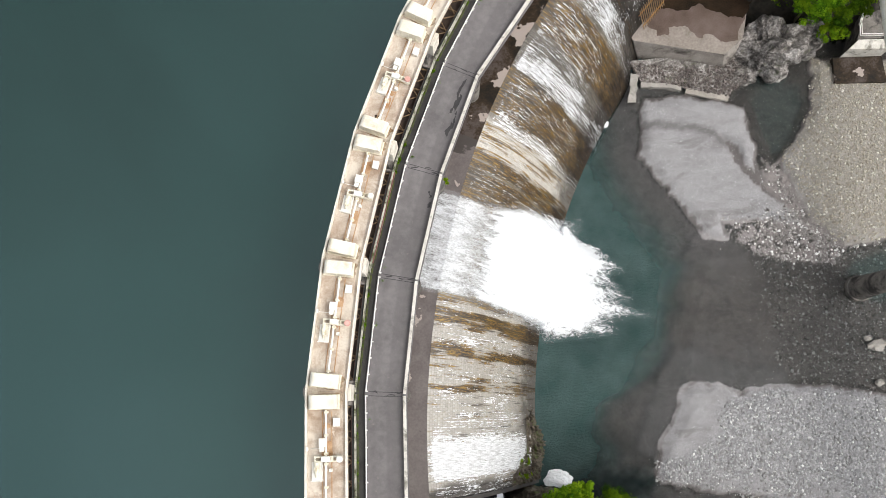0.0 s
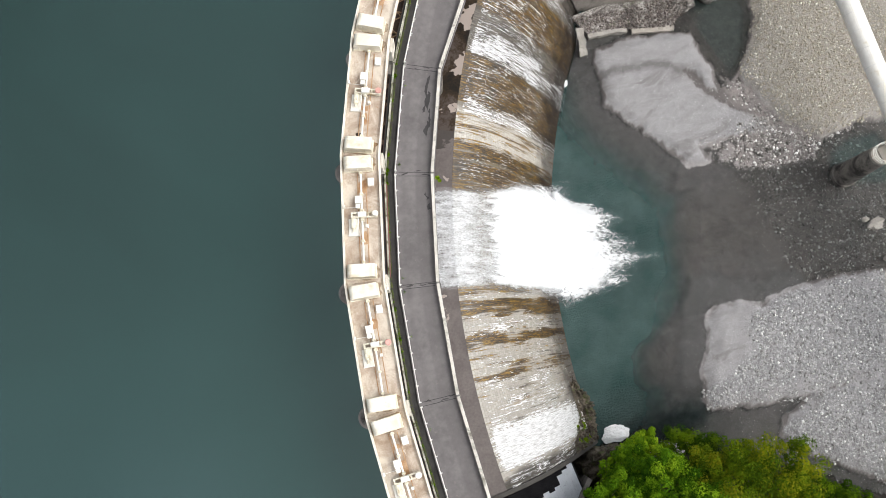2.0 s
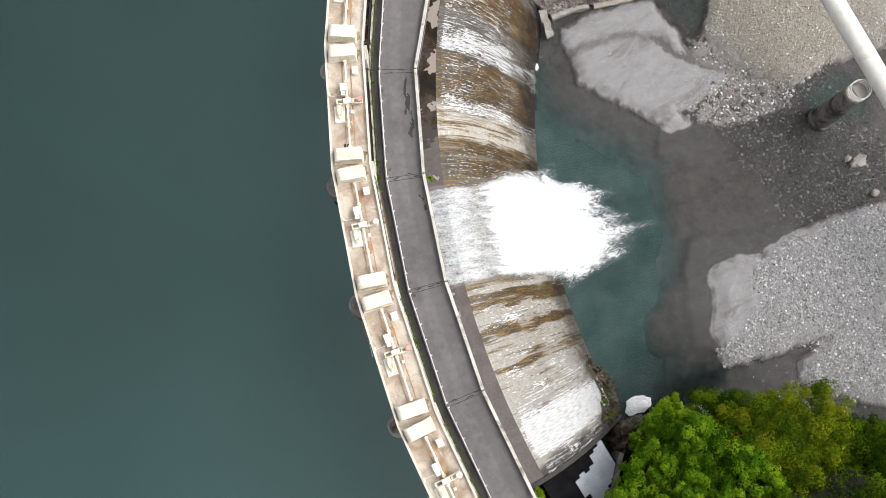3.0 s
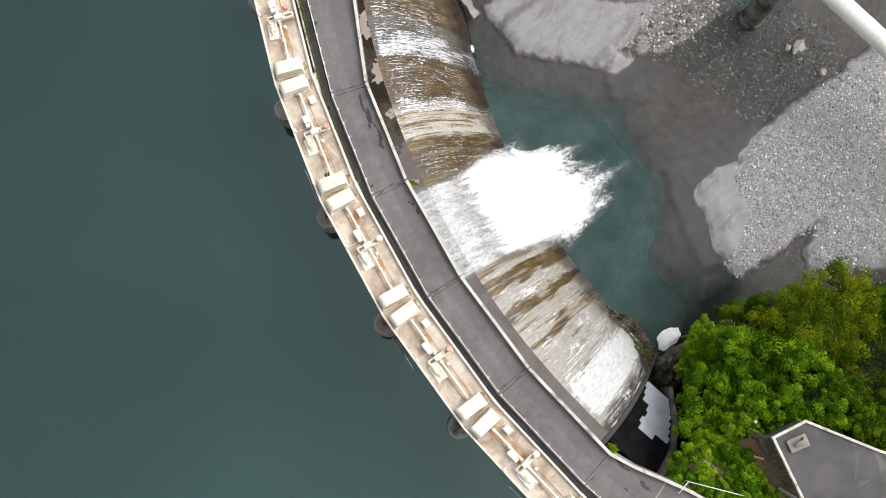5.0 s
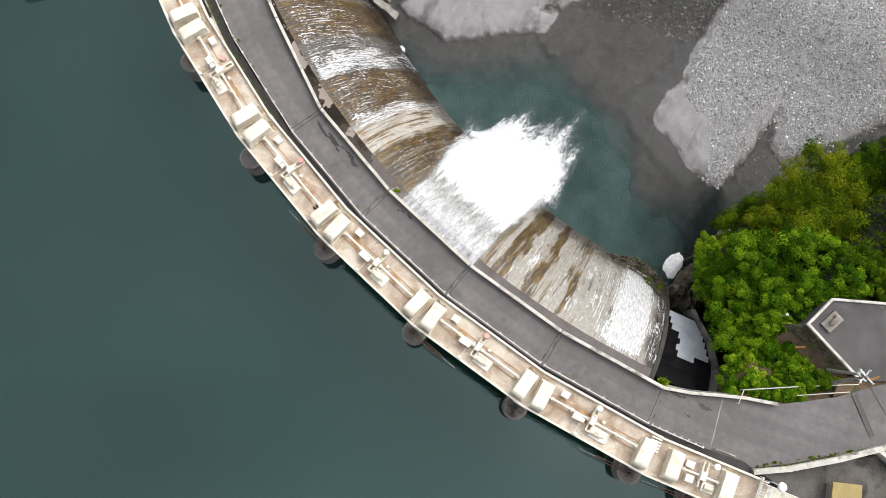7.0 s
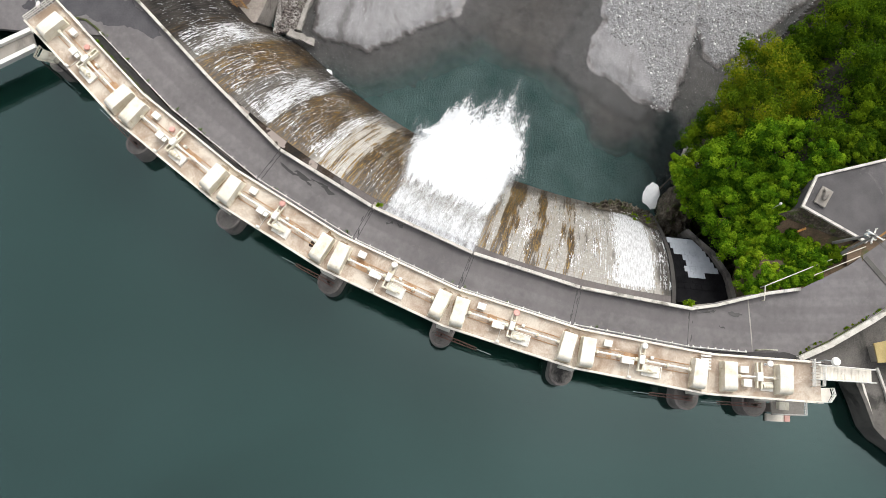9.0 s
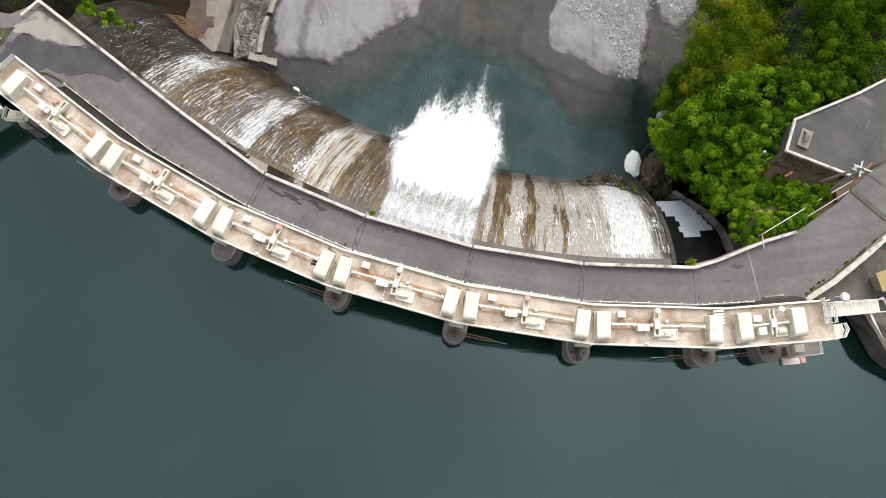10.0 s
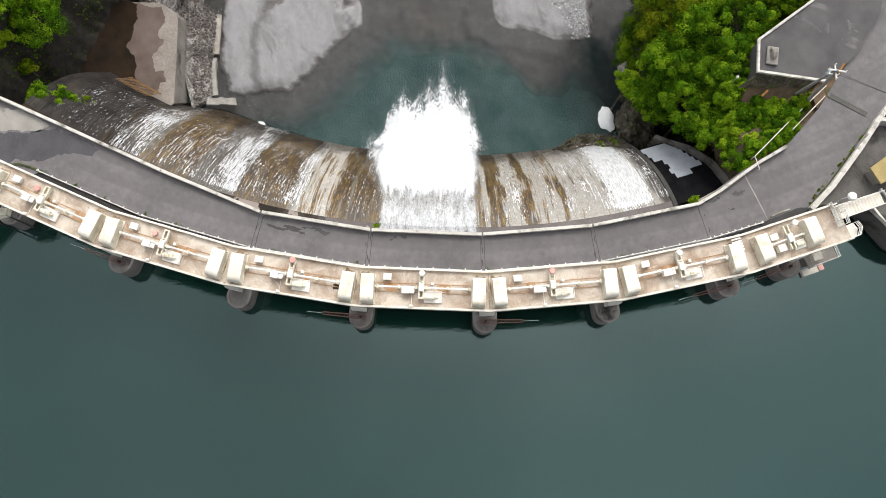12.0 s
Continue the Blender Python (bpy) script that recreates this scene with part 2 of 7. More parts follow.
n = Nodes("sill_wet")
a, b = n.noise(0.30, 5, 0.6, distort=0.6), n.noise(4, 5)
col = n.ramp(n.calc("ADD", n.calc("MULTIPLY", a, 0.75), n.calc("MULTIPLY", b, 0.25)), [(0.40, (0.008, 0.006, 0.004)), (0.50, (0.028, 0.017, 0.008)), (0.60, (0.070, 0.055, 0.048))])
col = n.mix(n.step(n.noise(0.24, 6, 0.55), 0.575, 0.585), col, (0.33, 0.28, 0.25))
n.finish(col, 0.5, b, 0.01)
n.bsdf.inputs["Specular IOR Level"].default_value = 0.2

# top of the downstream block: pale concrete, brown wet sheet with a crisp edge
n = Nodes("block_top")
b = n.noise(3, 6)
col = n.ramp(n.calc("ADD", n.calc("MULTIPLY", b, 0.5), n.calc("MULTIPLY", n.noise(0.4, 5), 0.5)), [(0.35, (0.17, 0.145, 0.12)), (0.65, (0.30, 0.262, 0.23))])
n.finish(col, 0.8, b, 0.01)

# river gravel, coarse and fine
n = Nodes("gravel")
v = n.add("ShaderNodeTexVoronoi", Scale=4.6)
n.link(n.place(), v.inputs["Vector"])
v2 = n.add("ShaderNodeTexVoronoi", Scale=11.0)
n.link(n.place(), v2.inputs["Vector"])
tone = n.ramp(n.calc("ADD", n.calc("MULTIPLY", v.outputs["Color"], 0.6), n.calc("MULTIPLY", v2.outputs["Color"], 0.4)),
              [(0.2, (0.15, 0.15, 0.153)), (0.55, (0.245, 0.245, 0.248)), (0.85, (0.46, 0.46, 0.46))])
coarse = n.attr("coarse").outputs["Fac"]
sand = n.ramp(n.noise(9, 7, 0.85), [(0.36, (0.165, 0.162, 0.166)), (0.53, (0.295, 0.29, 0.296)), (0.66, (0.53, 0.52, 0.52))])
sand = n.mix(n.step(n.noise(0.5, 5, 0.6, vec=n.stretch(n.place(), (0.5, 1.3, 1), 0.7), distort=0.6), 0.44, 0.60, 0.0, 0.62), sand, (0.205, 0.198, 0.20))
sand = n.mix(n.step(n.noise(0.22, 5, 0.6, vec=n.stretch(n.place(), (0.6, 1.5, 1), -0.4), distort=0.8), 0.56, 0.64, 0.0, 0.65), sand, (0.15, 0.14, 0.138))
col = n.mix(coarse, sand, tone)
warm = n.attr("warm").outputs["Fac"]
col = n.mix(n.calc("MULTIPLY", warm, 0.5), col, (0.30, 0.265, 0.20))
wet = n.attr("wet").outputs["Fac"]
bed = n.mix(n.step(n.calc("ADD", n.calc("MULTIPLY", n.noise(0.35, 6, 0.65, distort=0.7), 0.6), n.calc("MULTIPLY", n.noise(1.7, 6, 0.7), 0.4)), 0.36, 0.64), (0.095, 0.081, 0.076), (0.285, 0.245, 0.230))
bed = n.mix(n.step(v2.outputs["Color"], 0.2, 0.8, 0.0, 0.45), bed, n.mix(0.75, tone, (0.32, 0.27, 0.25), "MULTIPLY"))
silt_sheen = n.ramp(n.noise(0.6, 6, 0.65, distort=0.5), [(0.35, (0.180, 0.168, 0.168)), (0.65, (0.310, 0.294, 0.294))])
bed = n.mix(n.calc("MULTIPLY", n.attr("silt_sheen").outputs["Fac"], 0.8), bed, silt_sheen)
col = n.mix(n.calc("MULTIPLY", wet, 0.9), col, bed)
col = n.mix(n.attr("edge").outputs["Fac"], col, (0.055, 0.047, 0.044))
# bank soil near black: shade under the trees is put into its colour
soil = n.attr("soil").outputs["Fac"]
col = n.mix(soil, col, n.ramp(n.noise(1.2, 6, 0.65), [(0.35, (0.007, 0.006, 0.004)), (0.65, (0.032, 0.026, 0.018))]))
bump = n.calc("ADD", n.calc("MULTIPLY", n.calc("MULTIPLY", v.outputs["Distance"], -1.0), n.step(coarse, 0.1, 0.8, 0.08, 1.0)), n.calc("MULTIPLY", n.noise(16, 5), 0.5))
n.finish(col, n.step(wet, 0, 1, 0.9, 0.4), bump, 0.06)

n = Nodes("rock")
a, b = n.noise(0.5, 6, 0.65, distort=0.8), n.noise(3.2, 8, 0.7)
col = n.ramp(n.calc("ADD", n.calc("MULTIPLY", a, 0.55), n.calc("MULTIPLY", b, 0.45)),
             [(0.38, (0.030, 0.026, 0.023)), (0.48, (0.14, 0.127, 0.116)), (0.56, (0.34, 0.32, 0.30)), (0.64, (0.58, 0.56, 0.53))])
col = n.mix(n.step(n.noise(0.8, 5, 0.6), 0.60, 0.68, 0.0, 0.7), col, (0.055, 0.07, 0.018))
n.finish(col, 0.75, b, 0.25)

plain("dark_pier", (0.11, 0.10, 0.088), (0.25, 0.23, 0.205), 0.6, 0.75, 9, 0.03, stain=(0.03, 0.027, 0.024), stain_at=(0.48, 0.62))
plain("apron_side", (0.19, 0.17, 0.15), (0.34, 0.31, 0.28), 0.5, 0.8, 9, 0.03, stain=(0.06, 0.052, 0.044), stain_at=(0.48, 0.66))
n = Nodes("mossy_rock")
a, b = n.noise(0.9, 6, 0.65, distort=0.8), n.noise(4.0, 8, 0.7)
col = n.ramp(n.calc("ADD", n.calc("MULTIPLY", a, 0.55), n.calc("MULTIPLY", b, 0.45)), [(0.38, (0.016, 0.012, 0.008)), (0.5, (0.075, 0.058, 0.038)), (0.62, (0.20, 0.175, 0.14))])
col = n.mix(n.step(n.noise(1.3, 5, 0.6), 0.56, 0.64), col, (0.06, 0.085, 0.012))
n.finish(col, 0.7, b, 0.2)

n = Nodes("pebble")
info = n.tree.nodes.new("ShaderNodeNewGeometry").outputs["Random Per Island"]
n.finish(n.ramp(info, [(0.0, (0.17, 0.167, 0.163)), (0.5, (0.27, 0.267, 0.263)), (0.85, (0.44, 0.437, 0.433)), (1.0, (0.72, 0.72, 0.71))]), 0.85)
n = Nodes("warm_pebble")
info = n.tree.nodes.new("ShaderNodeNewGeometry").outputs["Random Per Island"]
n.finish(n.ramp(info, [(0.0, (0.24, 0.21, 0.165)), (0.5, (0.32, 0.29, 0.235)), (0.85, (0.42, 0.395, 0.33)), (1.0, (0.62, 0.60, 0.54))]), 0.85)
n = Nodes("rubble_stone")
info = n.tree.nodes.new("ShaderNodeNewGeometry").outputs["Random Per Island"]
n.finish(n.ramp(info, [(0.0, (0.05, 0.040, 0.035)), (0.5, (0.105, 0.087, 0.077)), (0.85, (0.165, 0.14, 0.126)), (1.0, (0.29, 0.26, 0.24))]), 0.7)
n = Nodes("wet_pebble")
info = n.tree.nodes.new("ShaderNodeNewGeometry").outputs["Random Per Island"]
n.finish(n.ramp(info, [(0.0, (0.10, 0.092, 0.085)), (0.45, (0.23, 0.215, 0.20)), (0.8, (0.42, 0.40, 0.38)), (1.0, (0.82, 0.81, 0.79))]), 0.4)

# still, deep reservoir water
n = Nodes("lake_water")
# uneven sky reflection is put into the water colour as a paler tone
col = n.ramp(n.calc("ADD", n.calc("MULTIPLY", n.noise(0.03, 4, 0.6, distort=1.0), 0.5), n.calc("MULTIPLY", n.attr("silt_sheen").outputs["Fac"], 0.5)), [(0.20, (0.0036, 0.0165, 0.0120)), (0.42, (0.0072, 0.0262, 0.0215)), (0.75, (0.0140, 0.0370, 0.0350))])
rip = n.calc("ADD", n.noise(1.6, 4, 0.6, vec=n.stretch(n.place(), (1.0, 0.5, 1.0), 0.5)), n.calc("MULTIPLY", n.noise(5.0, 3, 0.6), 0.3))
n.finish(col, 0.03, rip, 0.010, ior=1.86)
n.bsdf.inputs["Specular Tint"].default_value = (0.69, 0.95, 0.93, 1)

# clear, moving pool water: murkier where it is deep
n = Nodes("pool_water")
depth = n.attr("deep").outputs["Fac"]
rough = n.attr("chop").outputs["Fac"]
rip = n.noise(2.8, 5, 0.68, vec=n.stretch(n.place(), (0.7, 1.5, 1.0), 0.4), distort=0.5)
teal = n.ramp(n.noise(0.25, 4), [(0.35, (0.038, 0.082, 0.078)), (0.65, (0.066, 0.116, 0.110))])
# mirrored trees and their shade: near black painted over the teal
teal = n.mix(n.attr("tree_shade").outputs["Fac"], teal, (0.009, 0.019, 0.021))
n.finish(teal, 0.05, n.calc("MULTIPLY", rip, rough), 0.5, ior=1.42)
clear = n.add("ShaderNodeBsdfTransparent", Color=(0.86, 0.85, 0.84, 1))
gloss = n.add("ShaderNodeBsdfGlossy", Roughness=0.04)
bump = [x for x in n.tree.nodes if x.bl_idname == "ShaderNodeBump"][0]
n.link(bump.outputs[0], gloss.inputs["Normal"])
fres = n.add("ShaderNodeFresnel", IOR=1.42)
n.link(bump.outputs[0], fres.inputs["Normal"])
thin, both = n.tree.nodes.new("ShaderNodeMixShader"), n.tree.nodes.new("ShaderNodeMixShader")
n.link(fres.outputs[0], thin.inputs[0])
n.link(clear.outputs[0], thin.inputs[1])
n.link(gloss.outputs[0], thin.inputs[2])
n.link(depth, both.inputs[0])
n.link(thin.outputs[0], both.inputs[1])
n.link(n.bsdf.outputs[0], both.inputs[2])
n.link(both.outputs[0], n.out.inputs["Surface"])


def lacy(name, fac_of, color=(0.93, 0.95, 0.97)):
    """White water with gaps: the share of white comes from fac_of(nodes)."""
    n = Nodes(name)
    n.finish(color, 0.5)
    through_light = n.add("ShaderNodeBsdfTranslucent", Color=(*color, 1))
    body = n.add("ShaderNodeMixShader")
    body.inputs[0].default_value = 0.4
    n.link(n.bsdf.outputs[0], body.inputs[1])
    n.link(through_light.outputs[0], body.inputs[2])
    clear = n.add("ShaderNodeBsdfTransparent")
    both = n.tree.nodes.new("ShaderNodeMixShader")
    n.link(fac_of(n), both.inputs[0])
    n.link(clear.outputs[0], both.inputs[1])
    n.link(body.outputs[0], both.inputs[2])
    n.link(both.outputs[0], n.out.inputs["Surface"])


def film_share(n):
    """Short bright runs of water down the slope, breaking over the courses."""
    uv = n.tree.nodes.new("ShaderNodeUVMap").outputs[0]
    amount = n.attr("white").outputs["Fac"]
    dash = n.noise(1.0, 5, 0.68, vec=n.stretch(uv, (9.5, 1.7, 1)))
    thread = n.noise(1.0, 5, 0.62, vec=n.stretch(uv, (5.2, 0.30, 1)))
    course = n.noise(1.0, 5, 0.65, vec=n.stretch(uv, (2.4, 5.0, 1)))
    total = n.calc("ADD", n.calc("MULTIPLY", dash, 0.46), n.calc("MULTIPLY", thread, 0.40))
    total = n.calc("ADD", total, n.calc("ADD", n.calc("MULTIPLY", course, 0.14), amount))
    share = n.step(total, 0.594, 0.626, 0.0, 1.0)
    veil = n.step(n.calc("ADD", thread, amount), 0.58, 0.84, 0.0, 0.24)
    thick = n.step(n.noise(1.0, 4, 0.65, vec=n.stretch(uv, (9.0, 0.9, 1), 0.02)), 0.36, 0.58, 0.55, 1.0)
    brick = n.add("ShaderNodeTexBrick", Scale=1.0)
    brick.inputs["Brick Width"].default_value, brick.inputs["Row Height"].default_value = 0.42, 0.31
    brick.inputs["Mortar Size"].default_value, brick.inputs["Mortar Smooth"].default_value = 0.03, 0.6
    n.link(uv, brick.inputs["Vector"])
    thick = n.calc("MULTIPLY", thick, n.step(brick.outputs["Fac"], 0.0, 1.0, 1.0, 0.86))
    return n.calc("MAXIMUM", n.calc("MULTIPLY", share, thick), veil)


def jet_share(n):
    """A racing sheet: fine speckle and long threads, closing to solid white lower down."""
    uv = n.tree.nodes.new("ShaderNodeUVMap").outputs[0]
    amount = n.attr("white").outputs["Fac"]
    fine = n.noise(1.0, 6, 0.8, vec=n.stretch(uv, (8.0, 3.4, 1)), distort=0.4)
    mid = n.noise(1.0, 5, 0.65, vec=n.stretch(uv, (3.0, 0.8, 1)))
    broad = n.noise(1.0, 4, 0.6, vec=n.stretch(uv, (0.9, 0.20, 1)))
    fine = n.calc("ADD", n.calc("MULTIPLY", fine, 0.45), n.calc("ADD", n.calc("MULTIPLY", mid, 0.30), n.calc("MULTIPLY", broad, 0.25)))
    return n.step(n.calc("ADD", fine, amount), 0.455, 0.64, 0.12, 1.0)


def spray_share(n):
    """Torn spray: solid inside, breaking into tongues and threads past the rim."""
    amount = n.attr("white").outputs["Fac"]
    uv = n.tree.nodes.new("ShaderNodeUVMap").outputs[0]
    tongue = n.noise(1.0, 5, 0.6, vec=n.stretch(uv, (0.55, 0.16, 1)), distort=0.6)
    curl = n.noise(1.0, 8, 0.70, vec=n.stretch(uv, (1.5, 0.7, 1)), distort=1.8)
    grain = n.noise(1.0, 6, 0.75, vec=n.stretch(uv, (6.0, 4.0, 1)), distort=0.8)
    total = n.calc("ADD", n.calc("MULTIPLY", tongue, 1.6), n.calc("ADD", n.calc("MULTIPLY", curl, 1.8), n.calc("MULTIPLY", grain, 0.45)))
    total = n.calc("ADD", total, amount)
    mist = n.step(total, 1.72, 2.25, 0.0, 0.55)
    return n.calc("MAXIMUM", mist, n.step(total, 1.96, 2.28))


lacy("water_film", film_share)
lacy("white_water", jet_share, (0.90, 0.93, 0.955))
lacy("spray_water", spray_share)
plain("foam", (0.80, 0.82, 0.82), (0.90, 0.91, 0.91), 1.0, 0.6, 5, 0.1)


def leafy(name, a, b, c):
    n = Nodes(name)
    info = n.tree.nodes.new("ShaderNodeNewGeometry").outputs["Random Per Island"]
    tint = n.attr("tint").outputs["Fac"]
    col = n.ramp(n.calc("ADD", n.calc("MULTIPLY", info, 0.25), n.calc("MULTIPLY", tint, 0.75)), [(0.15, a), (0.5, b), (0.85, c)])
    n.finish(col, 0.85)
    n.bsdf.inputs["Specular IOR Level"].default_value = 0.05
    glow = n.add("ShaderNodeBsdfTranslucent")
    n.link(col, glow.inputs["Color"])
    both = n.add("ShaderNodeMixShader")
    both.inputs[0].default_value = 0.3
    n.link(n.bsdf.outputs[0], both.inputs[1])
    n.link(glow.outputs[0], both.inputs[2])
    n.link(both.outputs[0], n.out.inputs["Surface"])


leafy("leaf_green", (0.026, 0.078, 0.003), (0.090, 0.200, 0.006), (0.225, 0.360, 0.014))
leafy("leaf_dark", (0.022, 0.056, 0.002), (0.060, 0.120, 0.004), (0.130, 0.205, 0.006))
leafy("leaf_olive", (0.040, 0.080, 0.003), (0.115, 0.180, 0.006), (0.235, 0.245, 0.010))
leafy("leaf_lime", (0.090, 0.180, 0.006), (0.190, 0.320, 0.010), (0.330, 0.450, 0.020))

# ---- geometry helpers ----
CX, CY = 92.713, -20.857                     # centre of the dam's arc
JOINTS = [134.28, 141.38, 148.48, 155.53, 162.60, 169.66, 176.80]
LAKE, POOL, DECK, ROAD = 18.2, 0.0, 28.2, 21.2


def pol(th, r, z=0.0):
    """A point on the dam's arc: degrees, radius, height."""
    return Vector((CX + r * math.cos(radians(th)), CY + r * math.sin(radians(th)), z))


def thing(name, label, category, group="", kind="", at=None):
    ob = tagged(new(name), label, category, group, kind)
    ob.matrix_basis = at or Matrix()
    return ob


def part(name, bm, material, parent=None, label="", smooth=False):
    mesh = bpy.data.meshes.new(name)
    bm.to_mesh(mesh)
    bm.free()
    mesh.materials.append(MATS[material])
    if smooth:
        mesh.polygons.foreach_set("use_smooth", [True] * len(mesh.polygons))
    ob = new(name, mesh)
    ob.parent = parent
    return tagged(ob, label) if label else ob


def solid(name, bm, material, label, category, group="", kind="", smooth=False):
    return tagged(part(name, bm, material, None, "", smooth), label, category, group, kind)


def box(bm, x0, x1, y0, y1, z0, z1, bevel=0.0):
    made = bmesh.ops.create_cube(bm, size=1.0, matrix=Matrix.LocRotScale(((x0 + x1) / 2, (y0 + y1) / 2, (z0 + z1) / 2), None, (x1 - x0, y1 - y0, z1 - z0)))
    if bevel:
        edges = {e for v in made["verts"] for e in v.link_edges}
        bmesh.ops.bevel(bm, geom=list(edges), offset=bevel, segments=2, affect="EDGES", profile=0.5)
    return bm


def rod(bm, a, b, r, n=10, r2=None):
    a, b = Vector(a), Vector(b)
    way = b - a
    m = Matrix.Translation((a + b) / 2) @ way.to_track_quat("Z", "Y").to_matrix().to_4x4()
    bmesh.ops.create_cone(bm, cap_ends=True, segments=n, radius1=r, radius2=r if r2 is None else r2, depth=way.length, matrix=m)
    return bm


def sweep(profile, angles, closed=True):
    """A profile of (radius, height) carried round the arc through the angles."""
    bm = bmesh.new()
    rings = [[bm.verts.new(pol(th, r, z)) for r, z in profile] for th in angles]
    k = len(profile)
    for a, b in zip(rings, rings[1:]):
        for i in range(k if closed else k - 1):
            bm.faces.new((a[i], a[(i + 1) % k], b[(i + 1) % k], b[i]))
    if closed:
        bm.faces.new(rings[0])
        bm.faces.new(rings[-1][::-1])
    bmesh.ops.recalc_face_normals(bm, faces=bm.faces)
    return bm


def prism(outline, z0, z1):
    """An upright prism over an outline; z1 may be one height or one a corner."""
    bm = bmesh.new()
    tops = z1 if isinstance(z1, (list, tuple)) else [z1] * len(outline)
    top = [bm.verts.new((x, y, z)) for (x, y), z in zip(outline, tops)]
    low = [bm.verts.new((x, y, z0)) for x, y in outline]
    k = len(outline)
    bm.faces.new(top)
    bm.faces.new(low[::-1])
    for i in range(k):
        bm.faces.new((top[i], low[i], low[(i + 1) % k], top[(i + 1) % k]))
    bmesh.ops.recalc_face_normals(bm, faces=bm.faces)
    return bm


def kerb(points, width, low, height):
    """A wall along a line of (x, y, z): width, from z - low to z + height, mitred."""
    bm = bmesh.new()
    rings = []
    for i, p in enumerate(points):
        p = Vector(p)
        a = Vector(points[max(i - 1, 0)])
        b = Vector(points[min(i + 1, len(points) - 1)])
        d1 = (p - a).xy.normalized() if i else (b - p).xy.normalized()
        d2 = (b - p).xy.normalized() if i < len(points) - 1 else d1
        side = Vector((-(d1 + d2).y, (d1 + d2).x)).normalized()
        side /= max(0.4, side.dot(Vector((-d1.y, d1.x))))
        s = Vector((side.x, side.y, 0)) * (width / 2)
        rings.append([bm.verts.new(q) for q in (p - s + Vector((0, 0, height)), p + s + Vector((0, 0, height)), p + s - Vector((0, 0, low)), p - s - Vector((0, 0, low)))])
    for a, b in zip(rings, rings[1:]):
        for i in range(4):
            bm.faces.new((a[i], a[(i + 1) % 4], b[(i + 1) % 4], b[i]))
    bm.faces.new(rings[0])
    bm.faces.new(rings[-1][::-1])
    bmesh.ops.recalc_face_normals(bm, faces=bm.faces)
    return bm


def spread(a, b, step):
    k = max(2, int(abs(b - a) / step) + 1)
    return [a + (b - a) * i / (k - 1) for i in range(k)]


def mesh_grid(name, x, y, z, keep=None, uv=None, attrs=None):
    """A grid mesh from arrays of one shape; keep: mask of its cells; uv and attrs: a value a vertex."""
    h, w = x.shape
    idx = np.arange(h * w).reshape(h, w)
    quads = np.stack([idx[:-1, :-1], idx[:-1, 1:], idx[1:, 1:], idx[1:, :-1]], -1).reshape(-1, 4)
    if keep is not None:
        quads = quads[keep.reshape(-1)]
    used, inv = np.unique(quads, return_inverse=True)
    quads = inv.reshape(-1, 4)
    co = np.stack([x, y, z], -1).reshape(-1, 3)[used]
    mesh = bpy.data.meshes.new(name)
    mesh.from_pydata(co.tolist(), [], quads.tolist())
    mesh.polygons.foreach_set("use_smooth", [True] * len(mesh.polygons))
    if uv is not None:
        layer = mesh.uv_layers.new(name="UVMap")
        flat = uv.reshape(-1, 2)[used][quads.reshape(-1)]
        layer.data.foreach_set("uv", flat.reshape(-1).astype(np.float32))
    for key, value in (attrs or {}).items():
        layer = mesh.attributes.new(key, "FLOAT", "POINT")
        layer.data.foreach_set("value", value.reshape(-1)[used].astype(np.float32))
    mesh.update()
    return mesh


def hills(x, y, scale, seed=0.0, octaves=4):
    """Smooth noise over arrays, about -1 to 1."""
    rng = np.random.RandomState(int(seed * 10) + 7)
    out, amp, total = np.zeros_like(x), 1.0, 0.0
    for o in range(octaves):
        f = 2.0 ** o / scale
        for _ in range(4):
            a, p = rng.uniform(0, 2 * math.pi, 2)
            q = rng.uniform(0.7, 1.4)
            b = rng.uniform(0, 2 * math.pi)
            out += amp * np.sin(2 * math.pi * f * q * (x * math.cos(a) + y * math.sin(a)) + p + 1.7 * np.sin(f * 3 * (x * math.cos(b) + y * math.sin(b)) + p)) / 4
        total += amp
        amp *= 0.55
    return out / total * 1.6


def line_side(x, y, line):
    """Signed distance to an open line: plus on its left."""
    best = np.full(x.shape, 1e9)
    sign = np.ones(x.shape)
    for (ax, ay), (bx, by) in zip(line, line[1:]):
        dx, dy = bx - ax, by - ay
        t = np.clip(((x - ax) * dx + (y - ay) * dy) / (dx * dx + dy * dy), 0, 1)
        d = np.hypot(x - ax - t * dx, y - ay - t * dy)
        s = np.sign(dx * (y - ay) - dy * (x - ax))
        near = d < best
        best, sign = np.where(near, d, best), np.where(near, s, sign)
    return best * sign


def inside(x, y, ring):
    """Signed distance to a closed ring: plus inside."""
    best = np.full(x.shape, 1e9)
    odd = np.zeros(x.shape, bool)
    for (ax, ay), (bx, by) in zip(ring, ring[1:] + ring[:1]):
        dx, dy = bx - ax, by - ay
        t = np.clip(((x - ax) * dx + (y - ay) * dy) / (dx * dx + dy * dy), 0, 1)
        best = np.minimum(best, np.hypot(x - ax - t * dx, y - ay - t * dy))
        cross = ((ay > y) != (by > y)) & (x < (bx - ax) * (y - ay) / (by - ay + 1e-12) + ax)
        odd ^= cross
    return np.where(odd, best, -best)


def ease(a, b, v):
    t = np.clip((v - a) / (b - a), 0, 1)
    return t * t * (3 - 2 * t)


